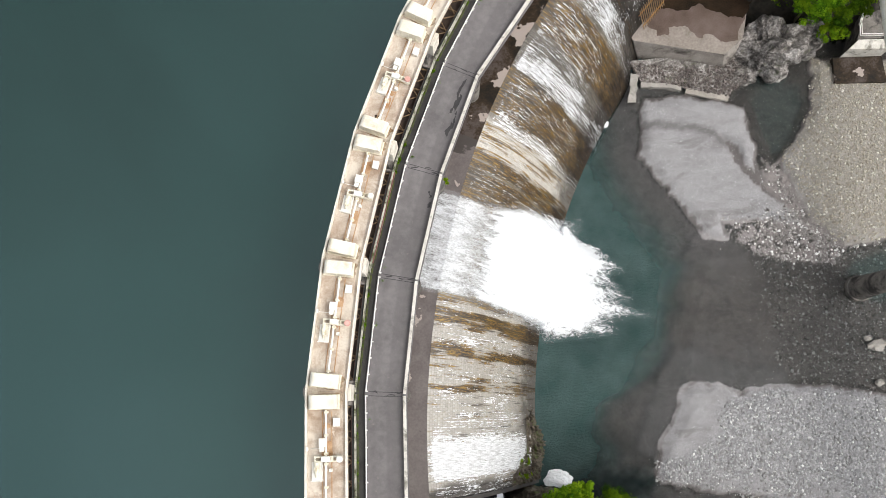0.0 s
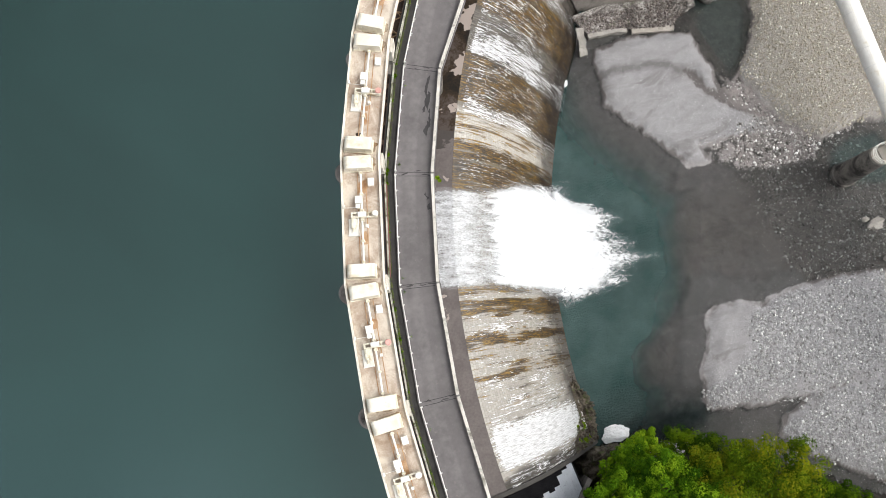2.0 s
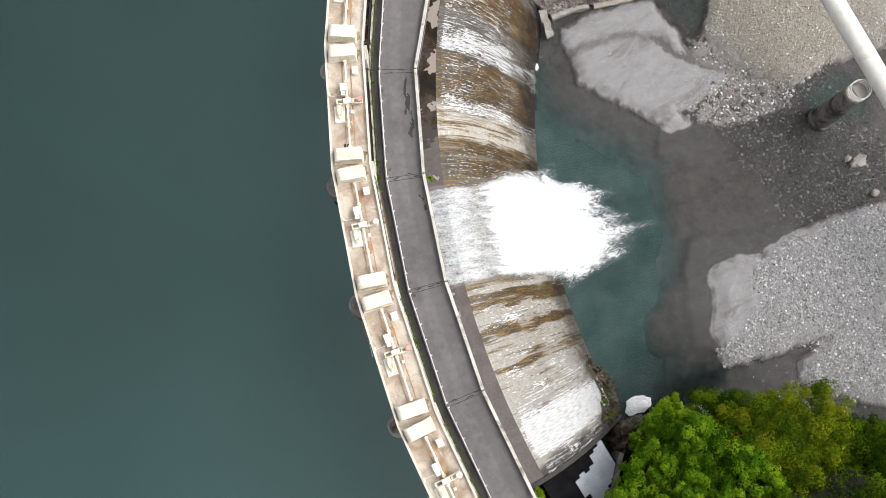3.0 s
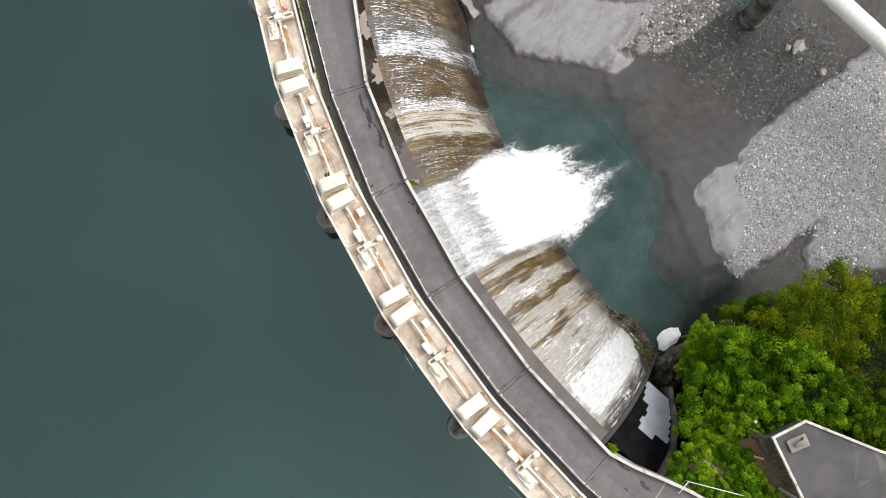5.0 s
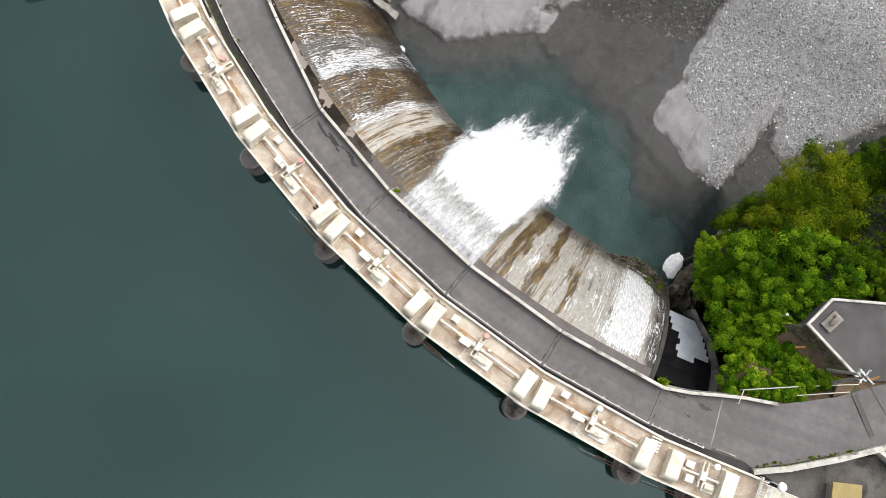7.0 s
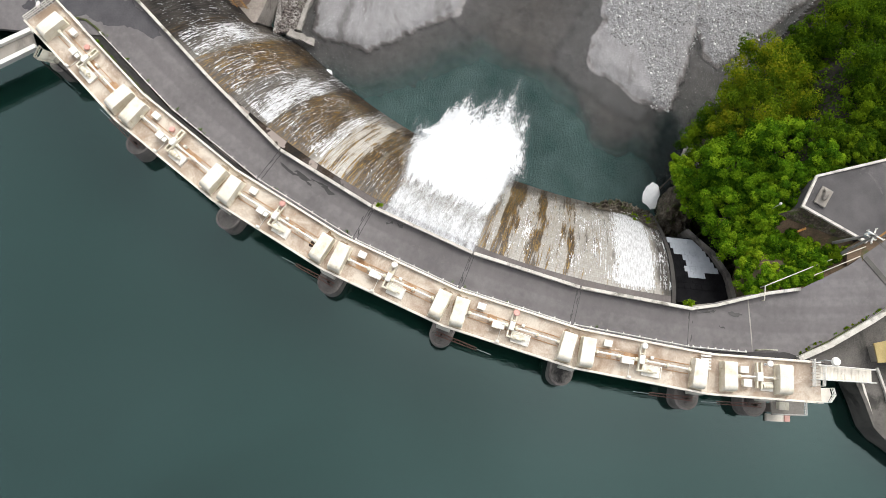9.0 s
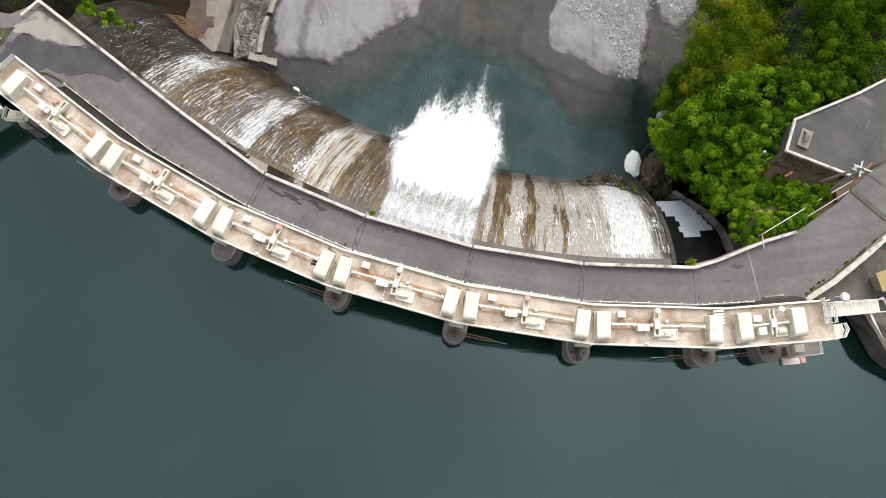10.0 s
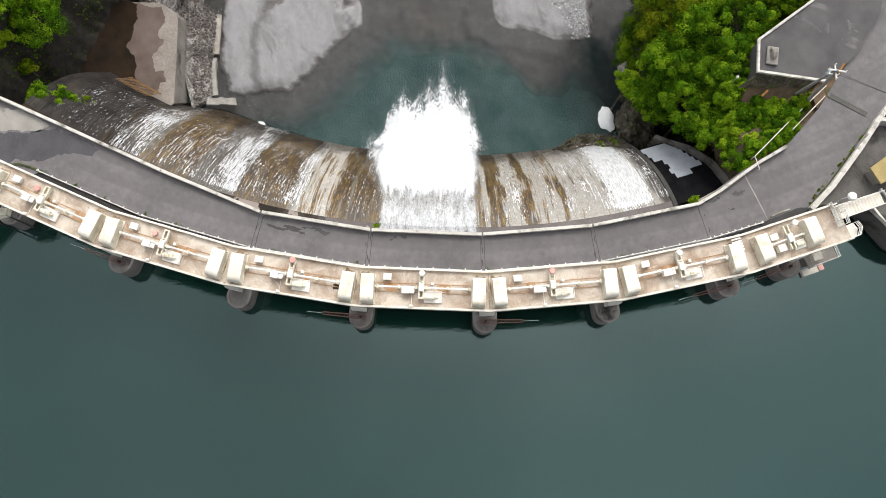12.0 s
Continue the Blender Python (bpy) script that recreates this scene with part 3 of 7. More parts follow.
# ---- the ground: river bed, gravel bars and banks in one sheet ----
BAR_A = [(32.8, 32.6), (37.7, 32.4), (42.2, 31.2), (46.9, 29.4), (47.3, 25.4), (46.9, 21.2), (47.9, 17.4), (50.5, 13.3), (53.0, 10.8), (48.3, 11.9), (43.1, 13.4), (40.4, 13.4),
         (41.0, 11.0), (37.0, 11.6), (36.3, 14.6), (34.4, 17.3), (32.1, 21.2), (30.9, 25.0), (31.9, 28.4), (32.0, 30.5)]
LOBE = [(35.5, 12.3), (36.7, 13.1), (40.8, 11.3), (42.9, 9.0), (42.0, 8.3), (37.5, 8.6), (34.8, 9.1), (34.3, 10.1)]
RIFFLE = [(40.6, 14.4), (48.9, 12.6), (53.0, 11.4), (55.2, 9.4), (55.6, 5.4), (48.6, 6.6), (43.6, 8.6), (41.4, 11.0)]
NECK = [(47.0, 22.2), (49.5, 21.2), (52.8, 11.4), (50.4, 12.8), (47.4, 17.4)]
CREASE = [(31.6, 29.0), (34.0, 28.8), (36.6, 28.0), (39.4, 27.5), (42.3, 25.8), (43.7, 23.8), (42.4, 24.0), (41.4, 25.3), (39.1, 26.8), (36.6, 27.2), (33.8, 27.9), (31.8, 27.9)]
FRINGE_C = [(30.8, -2.0), (33.4, -2.6), (38.2, -5.2), (44.1, -6.7), (44.5, -8.7), (39.2, -8.8), (32.0, -6.6), (29.4, -9.7), (25.0, -15.5), (23.4, -14.0), (25.3, -9.8), (28.9, -4.2)]
CHANNEL = [(42.4, 25.6), (44.6, 24.1), (45.4, 21.1), (47.7, 18.0), (49.5, 14.6), (47.2, 16.1), (45.3, 18.3), (43.5, 21.5)]
POOLS = ([(47.3, 30.3), (51.0, 32.3), (55.1, 31.5), (55.5, 28.7), (52.2, 23.3), (48.6, 20.7), (48.1, 23.5), (47.4, 28.3)],
         [(55.1, 5.6), (58.9, 7.0), (63.2, 6.4), (65.2, 1.9), (61.1, -1.6), (54.5, 1.5)])
SAND_C = [(30.0, -6.0), (37.8, -8.5), (34.3, -11.0), (34.5, -13.4), (29.4, -15.6), (24.5, -15.6)]
BAR_B = [(57.0, 35.1), (66.7, 33.5), (90, 30), (90, 0), (61.3, 7.7), (55.3, 7.8), (52.3, 11.4), (49.1, 21.0), (53.2, 25.3), (55.3, 28)]
BAR_C = [(31.2, -6.5), (34.9, -6.8), (37.8, -8.5), (42.1, -8.2), (46.1, -8.8), (51.7, -9.9), (56.5, -11.5), (90, -18), (90, -30), (60, -27), (42.0, -23.3), (33.0, -21.1),
         (27.8, -19.6), (25.5, -18.7), (25.0, -16.9), (26.5, -13.4), (28.8, -10.2)]
BAR_D = [(33.9, -22.9), (36.5, -22.6), (38.4, -21.0), (60, -25), (90, -28), (90, -70), (46, -40), (40.4, -34.7), (36.9, -31.2), (31.4, -25.0)]
RIGHT_FOOT = [(-90, -90), (-40, -58), (-19, -39), (-10, -32), (-5.5, -26), (3, -23.8), (8, -19.6), (12.5, -17.6), (18, -20.5), (24, -24), (31, -27), (38, -34), (60, -52), (200, -120)]
LEFT_FOOT = [(-60, 160), (0, 84), (17, 62), (25, 57.5), (33, 52.5), (41, 46), (50, 38.5), (58, 37.5), (70, 35), (120, 30), (300, 20)]


def ground_height(x, y):
    r = np.hypot(x - CX, y - CY)
    off = 82.0 - r
    wob = hills(x, y, 6.0, 1) * 0.5
    cap = -2.3 + 1.95 * ease(8, 19.5, off + wob * 2 + 7 * ease(-3, -9, y)) * ease(1.0, 7.0, np.hypot(x - 16.5, y + 17.5) + wob * 2)
    bar = np.full(x.shape, -99.0)
    for ring in (BAR_A, BAR_B, BAR_C, BAR_D):
        bar = np.maximum(bar, inside(x, y, ring))
    bar = bar + hills(x, y, 2.6, 2) * 0.28 + hills(x, y, 8.0, 19) * 0.45
    z = np.where(bar > 0, 0.58 * ease(0, 2.0, bar) + 0.02 * bar.clip(0, 20), np.maximum(cap, -0.12 + 0.16 * bar))
    z = z + hills(x, y, 3.2, 3) * 0.07
    z = z + (-0.03 - z).clip(0) * ease(-0.7, 0.4, inside(x, y, FRINGE_C) + hills(x, y, 2.2, 49) * 0.5)
    z = z + (-0.015 - z).clip(0) * ease(-0.25, 0.35, inside(x, y, LOBE) + hills(x, y, 1.8, 48) * 0.35)
    for ring, top in ((RIFFLE, 0.015), (NECK, 0.03)):
        z = z + (top + 0.08 * hills(x, y, 1.6, 37) - z).clip(0) * ease(-0.9, 0.6, inside(x, y, ring) + hills(x, y, 1.8, 38) * 0.6)
    z = z - (z - 0.05).clip(0) * ease(-0.5, 0.5, inside(x, y, CHANNEL) + hills(x, y, 1.8, 9) * 0.25)
    for ring, deep in zip(POOLS, (0.75, 0.9)):
        z = z - (z + deep).clip(0) * ease(-0.3, 1.0, inside(x, y, ring) + hills(x, y, 2.0, 9) * 0.3)
    z = np.where(off < -1.3, -3.0, z)
    z = np.where(r > 106.5, 4.0, z)
    bank = np.full(x.shape, -50.0)
    for line, sgn in ((RIGHT_FOOT, -1), (LEFT_FOOT, 1)):
        d = line_side(x, y, line) * sgn + hills(x, y, 7, 4) * 0.8
        rise = 20.2 * ease(-0.5, 10, d) + 0.3 * (d - 11).clip(0, 45) - 0.6
        rise = np.where(d > -1.5, rise + hills(x, y, 2.2, 5) * 0.3, -50)
        bank = np.maximum(bank, rise)
    return np.maximum(z, bank), bar, bank > z


def build_ground():
    fx, fy = np.arange(-26, 80, 0.32), np.arange(-52, 64, 0.32)
    far = np.array([4, 10, 20, 40, 70, 120, 200, 330, 520, 800.0])
    xs = np.concatenate([fx[0] - far[::-1], fx, fx[-1] + far])
    ys = np.concatenate([fy[0] - far[::-1], fy, fy[-1] + far])
    x, y = np.meshgrid(xs, ys)
    z, bar, bank = ground_height(x, y)
    r = np.hypot(x - CX, y - CY)
    coarse = np.clip(ease(0.5, 3.0, bar + hills(x, y, 9, 6) * 2.2) + ease(-6, -2, bar) * 0.3, 0, 1)
    a = inside(x, y, BAR_A)
    coarse = np.where(a > -1, 0.12 + 0.5 * ease(42, 47, x) * ease(18, 13, y), coarse)
    coarse = coarse * (1 - 0.9 * ease(-0.8, 1.0, inside(x, y, SAND_C)))
    lobe = ease(-0.4, 0.4, inside(x, y, LOBE) + hills(x, y, 1.8, 48) * 0.35)
    riffle = ease(-0.9, 0.6, np.maximum(inside(x, y, RIFFLE), inside(x, y, NECK)) + hills(x, y, 1.8, 38) * 0.6)
    coarse = np.maximum(coarse, 0.6 * riffle)
    fringe = ease(-0.9, 0.5, inside(x, y, FRINGE_C) + hills(x, y, 2.2, 49) * 0.5)
    edge = ease(0.15, 0.08, z) * ease(-0.16, -0.02, z) * 0.85 * (~bank) * (bar > -3) * (1 - lobe) * (1 - fringe) * (1 - 0.8 * riffle)
    edge = np.maximum(edge, 0.55 * ease(-0.5, 0.3, inside(x, y, CREASE) + hills(x, y, 1.4, 73) * 0.35))
    wet = ease(0.17, 0.06, z) * (~bank) * (1 - 0.15 * lobe) * (1 - 0.5 * fringe)
    silt_sheen = np.maximum(ease(-8.0, -1.5, bar + hills(x, y, 5, 47) * 1.5) * ease(48, 40, x) * 0.8, np.maximum(0.55 * lobe, 1.15 * fringe))
    mesh = mesh_grid("ground", x, y, z, attrs={"coarse": coarse, "wet": wet, "edge": edge, "silt_sheen": silt_sheen, "soil": bank.astype(float), "warm": ease(46, 56, x) * ease(2, 12, y)})
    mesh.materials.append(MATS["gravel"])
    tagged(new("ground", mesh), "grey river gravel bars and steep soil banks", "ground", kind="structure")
    # pool water where the bed lies under it
    keep = (z[:-1, :-1] < 0.25) & (r[:-1, :-1] < 83.5) & (x[:-1, :-1] > -5)
    deep = ease(0.25, 1.5, -z) * 0.92
    deep = np.maximum(deep, 0.10)
    chop = np.clip(0.95 + ease(11, 0, np.hypot(x - 19, y + 18)) * 3.2 + ease(10, 0, np.hypot(x - 22, y - 5)) * 1.0, 0, 3.6)
    # mask of the painted tree shade beside the wooded bank
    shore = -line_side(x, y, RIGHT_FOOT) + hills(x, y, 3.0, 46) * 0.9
    tree_shade = ease(6.5, 2.0, np.hypot((x - 19) * 0.8, (y + 18.5) * 1.5) + hills(x, y, 3.5, 45) * 1.2)
    tree_shade = np.maximum(tree_shade, ease(-3.2, -0.6, shore) * ease(9, 13, x) * ease(29, 24, x)) * 0.9
    deep = np.maximum(deep, tree_shade)
    water = mesh_grid("pool_water", x, y, np.full(x.shape, POOL) + hills(x, y, 1.5, 8) * 0.012, keep, attrs={"deep": deep, "chop": chop, "tree_shade": tree_shade})
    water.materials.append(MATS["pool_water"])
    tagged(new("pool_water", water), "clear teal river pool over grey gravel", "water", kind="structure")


build_ground()

# ---- reservoir ----
th = np.linspace(96, 218, 180)
rr = np.concatenate([np.linspace(102.8, 112, 14), np.geomspace(114, 420, 26)])
T, R = np.meshgrid(np.radians(th), rr)
# paler away from the dam and towards one bank: sky sheen as colour
lake = mesh_grid("reservoir_water", CX + R * np.cos(T), CY + R * np.sin(T), np.full(T.shape, LAKE), attrs={"silt_sheen": ease(106, 132, R) * ease(38, -14, CY + R * np.sin(T) + 5 * hills(CX + R * np.cos(T), CY + R * np.sin(T), 40, 61))})
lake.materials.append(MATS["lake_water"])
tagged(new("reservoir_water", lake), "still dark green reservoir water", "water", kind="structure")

# ---- weir: sill and masonry face ----
FACE = [(96.0, 15.05), (95.0, 14.72), (94.0, 14.28), (93.0, 13.72), (92.0, 13.05), (91.0, 12.22), (90.0, 11.25), (89.0, 10.1), (88.0, 8.8), (87.0, 7.35),
        (86.0, 5.75), (85.0, 4.1), (84.0, 2.35), (83.1, 0.6), (82.4, -1.0), (82.0, -2.6)]
FACE = [(r if r > 90 else 90 - (90 - r) * 1.045, z) for r, z in FACE]
FACE_R = np.array([p[0] for p in FACE])
FACE_Z = np.array([p[1] for p in FACE])
W0, W1 = 128.6, 176.45
# stretches of the arc where algae grow down the face, and how thickly
STREAKS = ((134.6, 135.4, 0.5), (138.2, 141.8, 1.1), (145.4, 148.8, 1.15), (150.0, 151.2, 0.45), (152.0, 156.6, 0.85), (162.5, 162.9, 0.85), (163.7, 164.5, 1.3),
           (166.3, 166.7, 1.2), (167.4, 167.5, 0.8), (168.7, 168.9, 1.05), (170.3, 170.4, 0.6))


def face_grid(a, b, step, lift=0.0, rows=60):
    """Arc angles, radius and height of the face, with uv in metres."""
    s = np.concatenate([[0], np.cumsum(np.hypot(np.diff(FACE_R), np.diff(FACE_Z)))])
    t = np.linspace(0, s[-1], rows)
    r, z = np.interp(t, s, FACE_R), np.interp(t, s, FACE_Z)
    th = np.radians(np.arange(a, b + 1e-6, step))
    TH, S = np.meshgrid(th, t)
    Rr, Z = np.interp(S, s, FACE_R), np.interp(S, s, FACE_Z)
    dr, dz = np.gradient(r, t), np.gradient(z, t)
    nr, nz = np.interp(S, t, dz), np.interp(S, t, -dr)
    Rr, Z = Rr + nr * lift, Z + nz * lift
    near = ease(139.0, 134.6, np.degrees(TH))
    Rr = np.where(Rr < 90, 90 - (90 - Rr) * (1 - 0.22 * near), Rr)
    uv = np.stack([TH * 90.0, S], -1)
    return TH, Rr, Z, S, uv


def build_weir():
    TH, Rr, Z, S, uv = face_grid(W0, W1, 0.2)
    x, y = CX + Rr * np.cos(TH), CY + Rr * np.sin(TH)
    # low-angle end blackened: wet algae, plus the bank's shade put into the colour
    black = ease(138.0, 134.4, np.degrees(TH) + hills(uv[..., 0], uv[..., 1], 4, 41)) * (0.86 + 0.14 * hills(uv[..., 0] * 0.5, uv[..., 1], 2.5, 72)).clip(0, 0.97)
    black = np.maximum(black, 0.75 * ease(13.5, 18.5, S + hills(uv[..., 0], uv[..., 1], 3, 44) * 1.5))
    deg = np.degrees(TH) + hills(uv[..., 0], uv[..., 1] * 0.3, 3.0, 42) * 0.35
    algae = np.full(TH.shape, 0.05)
    for a, b, v in STREAKS:
        algae = np.maximum(algae, v * ease(a - 0.5, a + 0.3, deg) * ease(b + 0.5, b - 0.3, deg))
    black = np.maximum(black, 0.8 * ease(175.3, 175.9, deg))
    algae = np.minimum(algae, 1.0 - 0.8 * ease(172, 172.6, deg))
    flow = np.full(TH.shape, 0.15) * ease(150.4, 149.6, deg) + 0.15 * ease(152.0, 152.8, deg)
    for a, b, v in ((135.3, 138.2, 0.6), (141.6, 145.6, 0.95), (145.7, 149.2, 0.3), (152.4, 155.6, 0.3), (156.2, 162.3, 0.75), (162.6, 172.0, 0.15)):
        flow = np.maximum(flow, v * ease(a - 0.4, a + 0.4, deg) * ease(b + 0.4, b - 0.4, deg))
    damp = 1.0 - 0.95 * ease(149.2, 150.0, deg) * ease(152.6, 151.8, deg) - 0.6 * ease(156.0, 157.0, deg) * ease(162.4, 161.8, deg) - 0.65 * ease(162.4, 162.8, deg)
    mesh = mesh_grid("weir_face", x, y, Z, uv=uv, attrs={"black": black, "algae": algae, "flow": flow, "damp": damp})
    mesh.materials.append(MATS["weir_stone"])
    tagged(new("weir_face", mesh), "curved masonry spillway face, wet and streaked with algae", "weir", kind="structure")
    # thin sheets of water: thicker in some stretches of the arc
    TH, Rr, Z, S, uv = face_grid(W0, W1, 0.15, 0.05)
    deg = np.degrees(TH)
    white = np.full(TH.shape, 0.055) + 0.005 * ease(162.6, 163.0, deg) + 0.02 * ease(138.5, 139.5, deg) * ease(149.5, 148.5, deg) - 0.05 * ease(149.6, 150.2, deg) * ease(152.6, 152.0, deg)
    for a, b, v in ((135.5, 138.0, 0.10), (141.8, 143.2, 0.06), (143.1, 145.4, 0.13), (148.6, 150.0, 0.11), (164.9, 166.0, 0.07), (169.2, 172.2, 0.07), (172.9, 175.2, 0.22)):
        white = np.maximum(white, v * ease(a - (0.5 if a < 172 else 1.6), a + 0.4, deg) * ease(b + 0.5, b - 0.4, deg))
    white = white - 0.02 * ease(135.6, 134.5, deg) - 0.08 * ease(131.0, 129.6, deg) + 0.045 * hills(uv[..., 0], uv[..., 1] * 0.5, 4, 43) - 0.12 * ease(0.9, 0.2, S) - 0.06 * ease(11, 17, S)
    for a, b, v in STREAKS:
        white = white - (0.012 if a < 160 else 0.055) * v * ease(a - 0.4, a + 0.2, deg) * ease(b + 0.4, b - 0.2, deg)
    x, y = CX + Rr * np.cos(TH), CY + Rr * np.sin(TH)
    mesh = mesh_grid("water_film", x, y, Z, uv=uv, attrs={"white": white})
    mesh.materials.append(MATS["water_film"])
    tagged(new("water_film", mesh), "thin white sheets of water running over masonry", "water", kind="structure")
    for lo, hi, mat, label in ((W0, 151.4, "sill_wet", "flat sill under the gates, soaked dark brown with pale patches"), (151.4, W1, "sill_concrete", "flat damp concrete sill under the gates")):
        solid("sill", sweep([(96.0, 15.06), (104.2, 15.2), (104.2, -3), (96.0, -3)], spread(lo, hi, 0.5)), mat, label, "sill", kind="structure")
    # end wall where the masonry stops
    side = [(104.2, 15.3), (97, 15.3)] + [(r, z + 0.12) for r, z in FACE] + [(82.0, -3), (104.2, -3)]
    solid("wing_wall", sweep(side, [W1, W1 + 0.3]), "soffit_concrete", "dark concrete end wall of the spillway", "wall", kind="structure")


build_weir()


def build_ledge():
    """Broken dark rock along the toe of the masonry."""
    T, F = np.meshgrid(np.arange(170.0, 176.5, 0.06), np.linspace(0, 1, 34))
    wide = 0.3 + 1.7 * ease(170.4, 173.2, T) + 0.5 * hills(T * 2, T * 0, 1.2, 51)
    top_r = 83.9 + 2.4 * ease(173.6, 176.2, T + 0.4 * hills(T * 2, T * 0, 0.9, 53))
    R2 = top_r - F * (wide + 1.2 + (top_r - 83.9) * 0.9)
    t = np.radians(T)
    x, y = CX + R2 * np.cos(t), CY + R2 * np.sin(t)
    face = np.interp(R2, FACE_R[::-1], FACE_Z[::-1])
    z = face + 0.25 + (1.6 - face).clip(0, 6) * ease(0.0, 0.35, F) - 3.2 * ease(0.5, 1.0, F) + (np.abs(hills(x, y, 1.3, 52)) - 0.3) * 1.1 * ease(0, 0.2, F)
    z = z - 0.5 * ease(171.4, 170.0, T)
    mesh = mesh_grid("rock_ledge", x, y, z)
    mesh.materials.append(MATS["mossy_rock"])
    tagged(new("rock_ledge", mesh), "broken dark mossy rock ledge at the foot of the spillway", "rock", kind="structure")


build_ledge()

# ---- piers, gates, crest road ----
solid("crest_road", sweep([(98.0, ROAD), (102.45, ROAD), (102.45, 20.3), (98.0, 20.3)], JOINTS[2:]), "asphalt", "worn grey asphalt road along the dam crest", "road", kind="structure")
solid("gutter_strip", sweep([(102.45, 21.05), (103.32, 21.05), (103.32, 20.3), (102.45, 20.3)], [133.6] + JOINTS[1:] + [180.5]), "asphalt_damp", "dark damp strip beside the crest road", "gutter", kind="structure")


def pier(th):
    base = pol(th, 105.0)
    out = Vector((math.cos(radians(th)), math.sin(radians(th)), 0))
    m = Matrix.Translation(base) @ Matrix.Rotation(radians(th) - math.pi / 2, 4, "Z")   # y points upstream
    ob = thing("gate_pier", "grey stained concrete gate pier with rounded upstream nose", "pier", "gate piers", at=m)
    shape = [(-1.2, -1.5)] + [(1.2 * math.cos(a), 2.62 + 1.2 * math.sin(a)) for a in [math.pi - math.pi * i / 16 for i in range(17)]] + [(1.2, -1.5)]
    bm = prism(shape, 2.0, 21.4)
    part("shaft", bm, "pier_concrete", ob)
    ring = [(1.27 * x / 1.2, y if y < 0 else 2.62 + (y - 2.62) * 1.058) for x, y in shape]
    part("cap", prism(ring, 21.1, 21.46), "pier_concrete", ob)
    bm = bmesh.new()
    box(bm, -0.8, 0.8, -1.8, -1.1, 24.2, 26.6, 0.03)
    part("corbel", bm, "curb_concrete", ob, "pale concrete corbel under the deck edge")
    part("cap_floor", prism([(0.82 * x, y if y < 0 else 2.62 + (y - 2.62) * 0.82) for x, y in ring], 21.46, 21.468), "dark_pier", ob, "dark wet top inside the rim")
    part("tail", prism([(-1.1, -2.2), (-1.1, -6.0)] + [(1.1 * math.cos(a), -6.0 + 1.1 * math.sin(a)) for a in [math.pi + math.pi * i / 10 for i in range(1, 10)]] + [(1.1, -6.0), (1.1, -2.2)], 14.5, 20.28), "dark_pier", ob)
    bm = bmesh.new()
    box(bm, -0.95, 0.95, -1.1, 1.3, 21.46, 27.3, 0.03)
    part("column", bm, "dark_pier", ob)
    bm = prism([(-0.75, 1.3), (0.75, 1.3), (0.75, 2.3), (-0.75, 2.3)], 23.4, [27.3, 27.3, 25.0, 25.0])
    part("bracket", bm, "curb_concrete", ob, "pale concrete bracket under the deck")
    return ob


for th in JOINTS + [180.6]:
    pier(th)


def gate(k):
    a, b = pol(JOINTS[k], 103.7), pol(JOINTS[k + 1], 103.7)
    m = Matrix.Translation(a) @ Matrix.Rotation(math.atan2((b - a).y, (b - a).x), 4, "Z")
    w = (b - a).length
    ob = thing("roller_gate", "dark painted steel roller gate between concrete piers", "gate", "roller gates", at=m)
    bm = bmesh.new()
    box(bm, 1.2, w - 1.2, -0.1, 0.1, 16.6 if k == 3 else 15.2, 21.4)
    part("skin", bm, "dark_steel", ob)
    for z in (16.4, 17.9, 19.4, 20.8):
        bm = bmesh.new()
        box(bm, 1.2, w - 1.2, 0.1, 0.5, z + (0.5 if k == 3 else 0), z + 0.25 + (0.5 if k == 3 else 0))
        part("girder", bm, "rust_steel", ob)
    bm = bmesh.new()
    box(bm, 1.2, w - 1.2, -1.7, 0.12, 20.62, 20.70)
    part("walkway_plate", bm, "rust_dark", ob, "rust-brown steel plate behind the gate")
    for i in range(9):
        x = 1.4 + (w - 2.8) * i / 9
        step = (w - 2.8) / 9
        a, b = ((x, -0.1, 21.1), (x + step, -1.5, 21.1)) if i % 2 else ((x, -1.5, 21.1), (x + step, -0.1, 21.1))
        part("brace", rod(bmesh.new(), a, b, 0.07, 6), "rust_orange_dull", ob)
    for y in (-1.5, -0.1):
        part("edge_rail", rod(bmesh.new(), (1.2, y, 21.1), (w - 1.2, y, 21.1), 0.08, 6), "rust_steel", ob)
    for i in range(5):
        x = 1.4 + (w - 2.8) * i / 4
        bm = bmesh.new()
        box(bm, x - 0.08, x + 0.08, -1.6, 0.1, 20.7, 21.0)
        part("bracket", bm, "rust_orange_dull", ob)


for k in range(6):
    gate(k)

# ---- service bridge and gate hoists ----
def bay_frame(k, r=105.3):
    """x along the span, y downstream, z up; origin at joint k on the bridge's middle line."""
    a, b = pol(JOINTS[k], r), pol(JOINTS[k + 1], r)
    ax = (b - a).normalized()
    ay = Vector((0, 0, 1)).cross(ax)
    m = Matrix.Identity(4)
    m.col[0], m.col[1], m.col[2], m.col[3] = (*ax, 0), (*ay, 0), (0, 0, 1, 0), (*a, 1)
    return m, (b - a).length


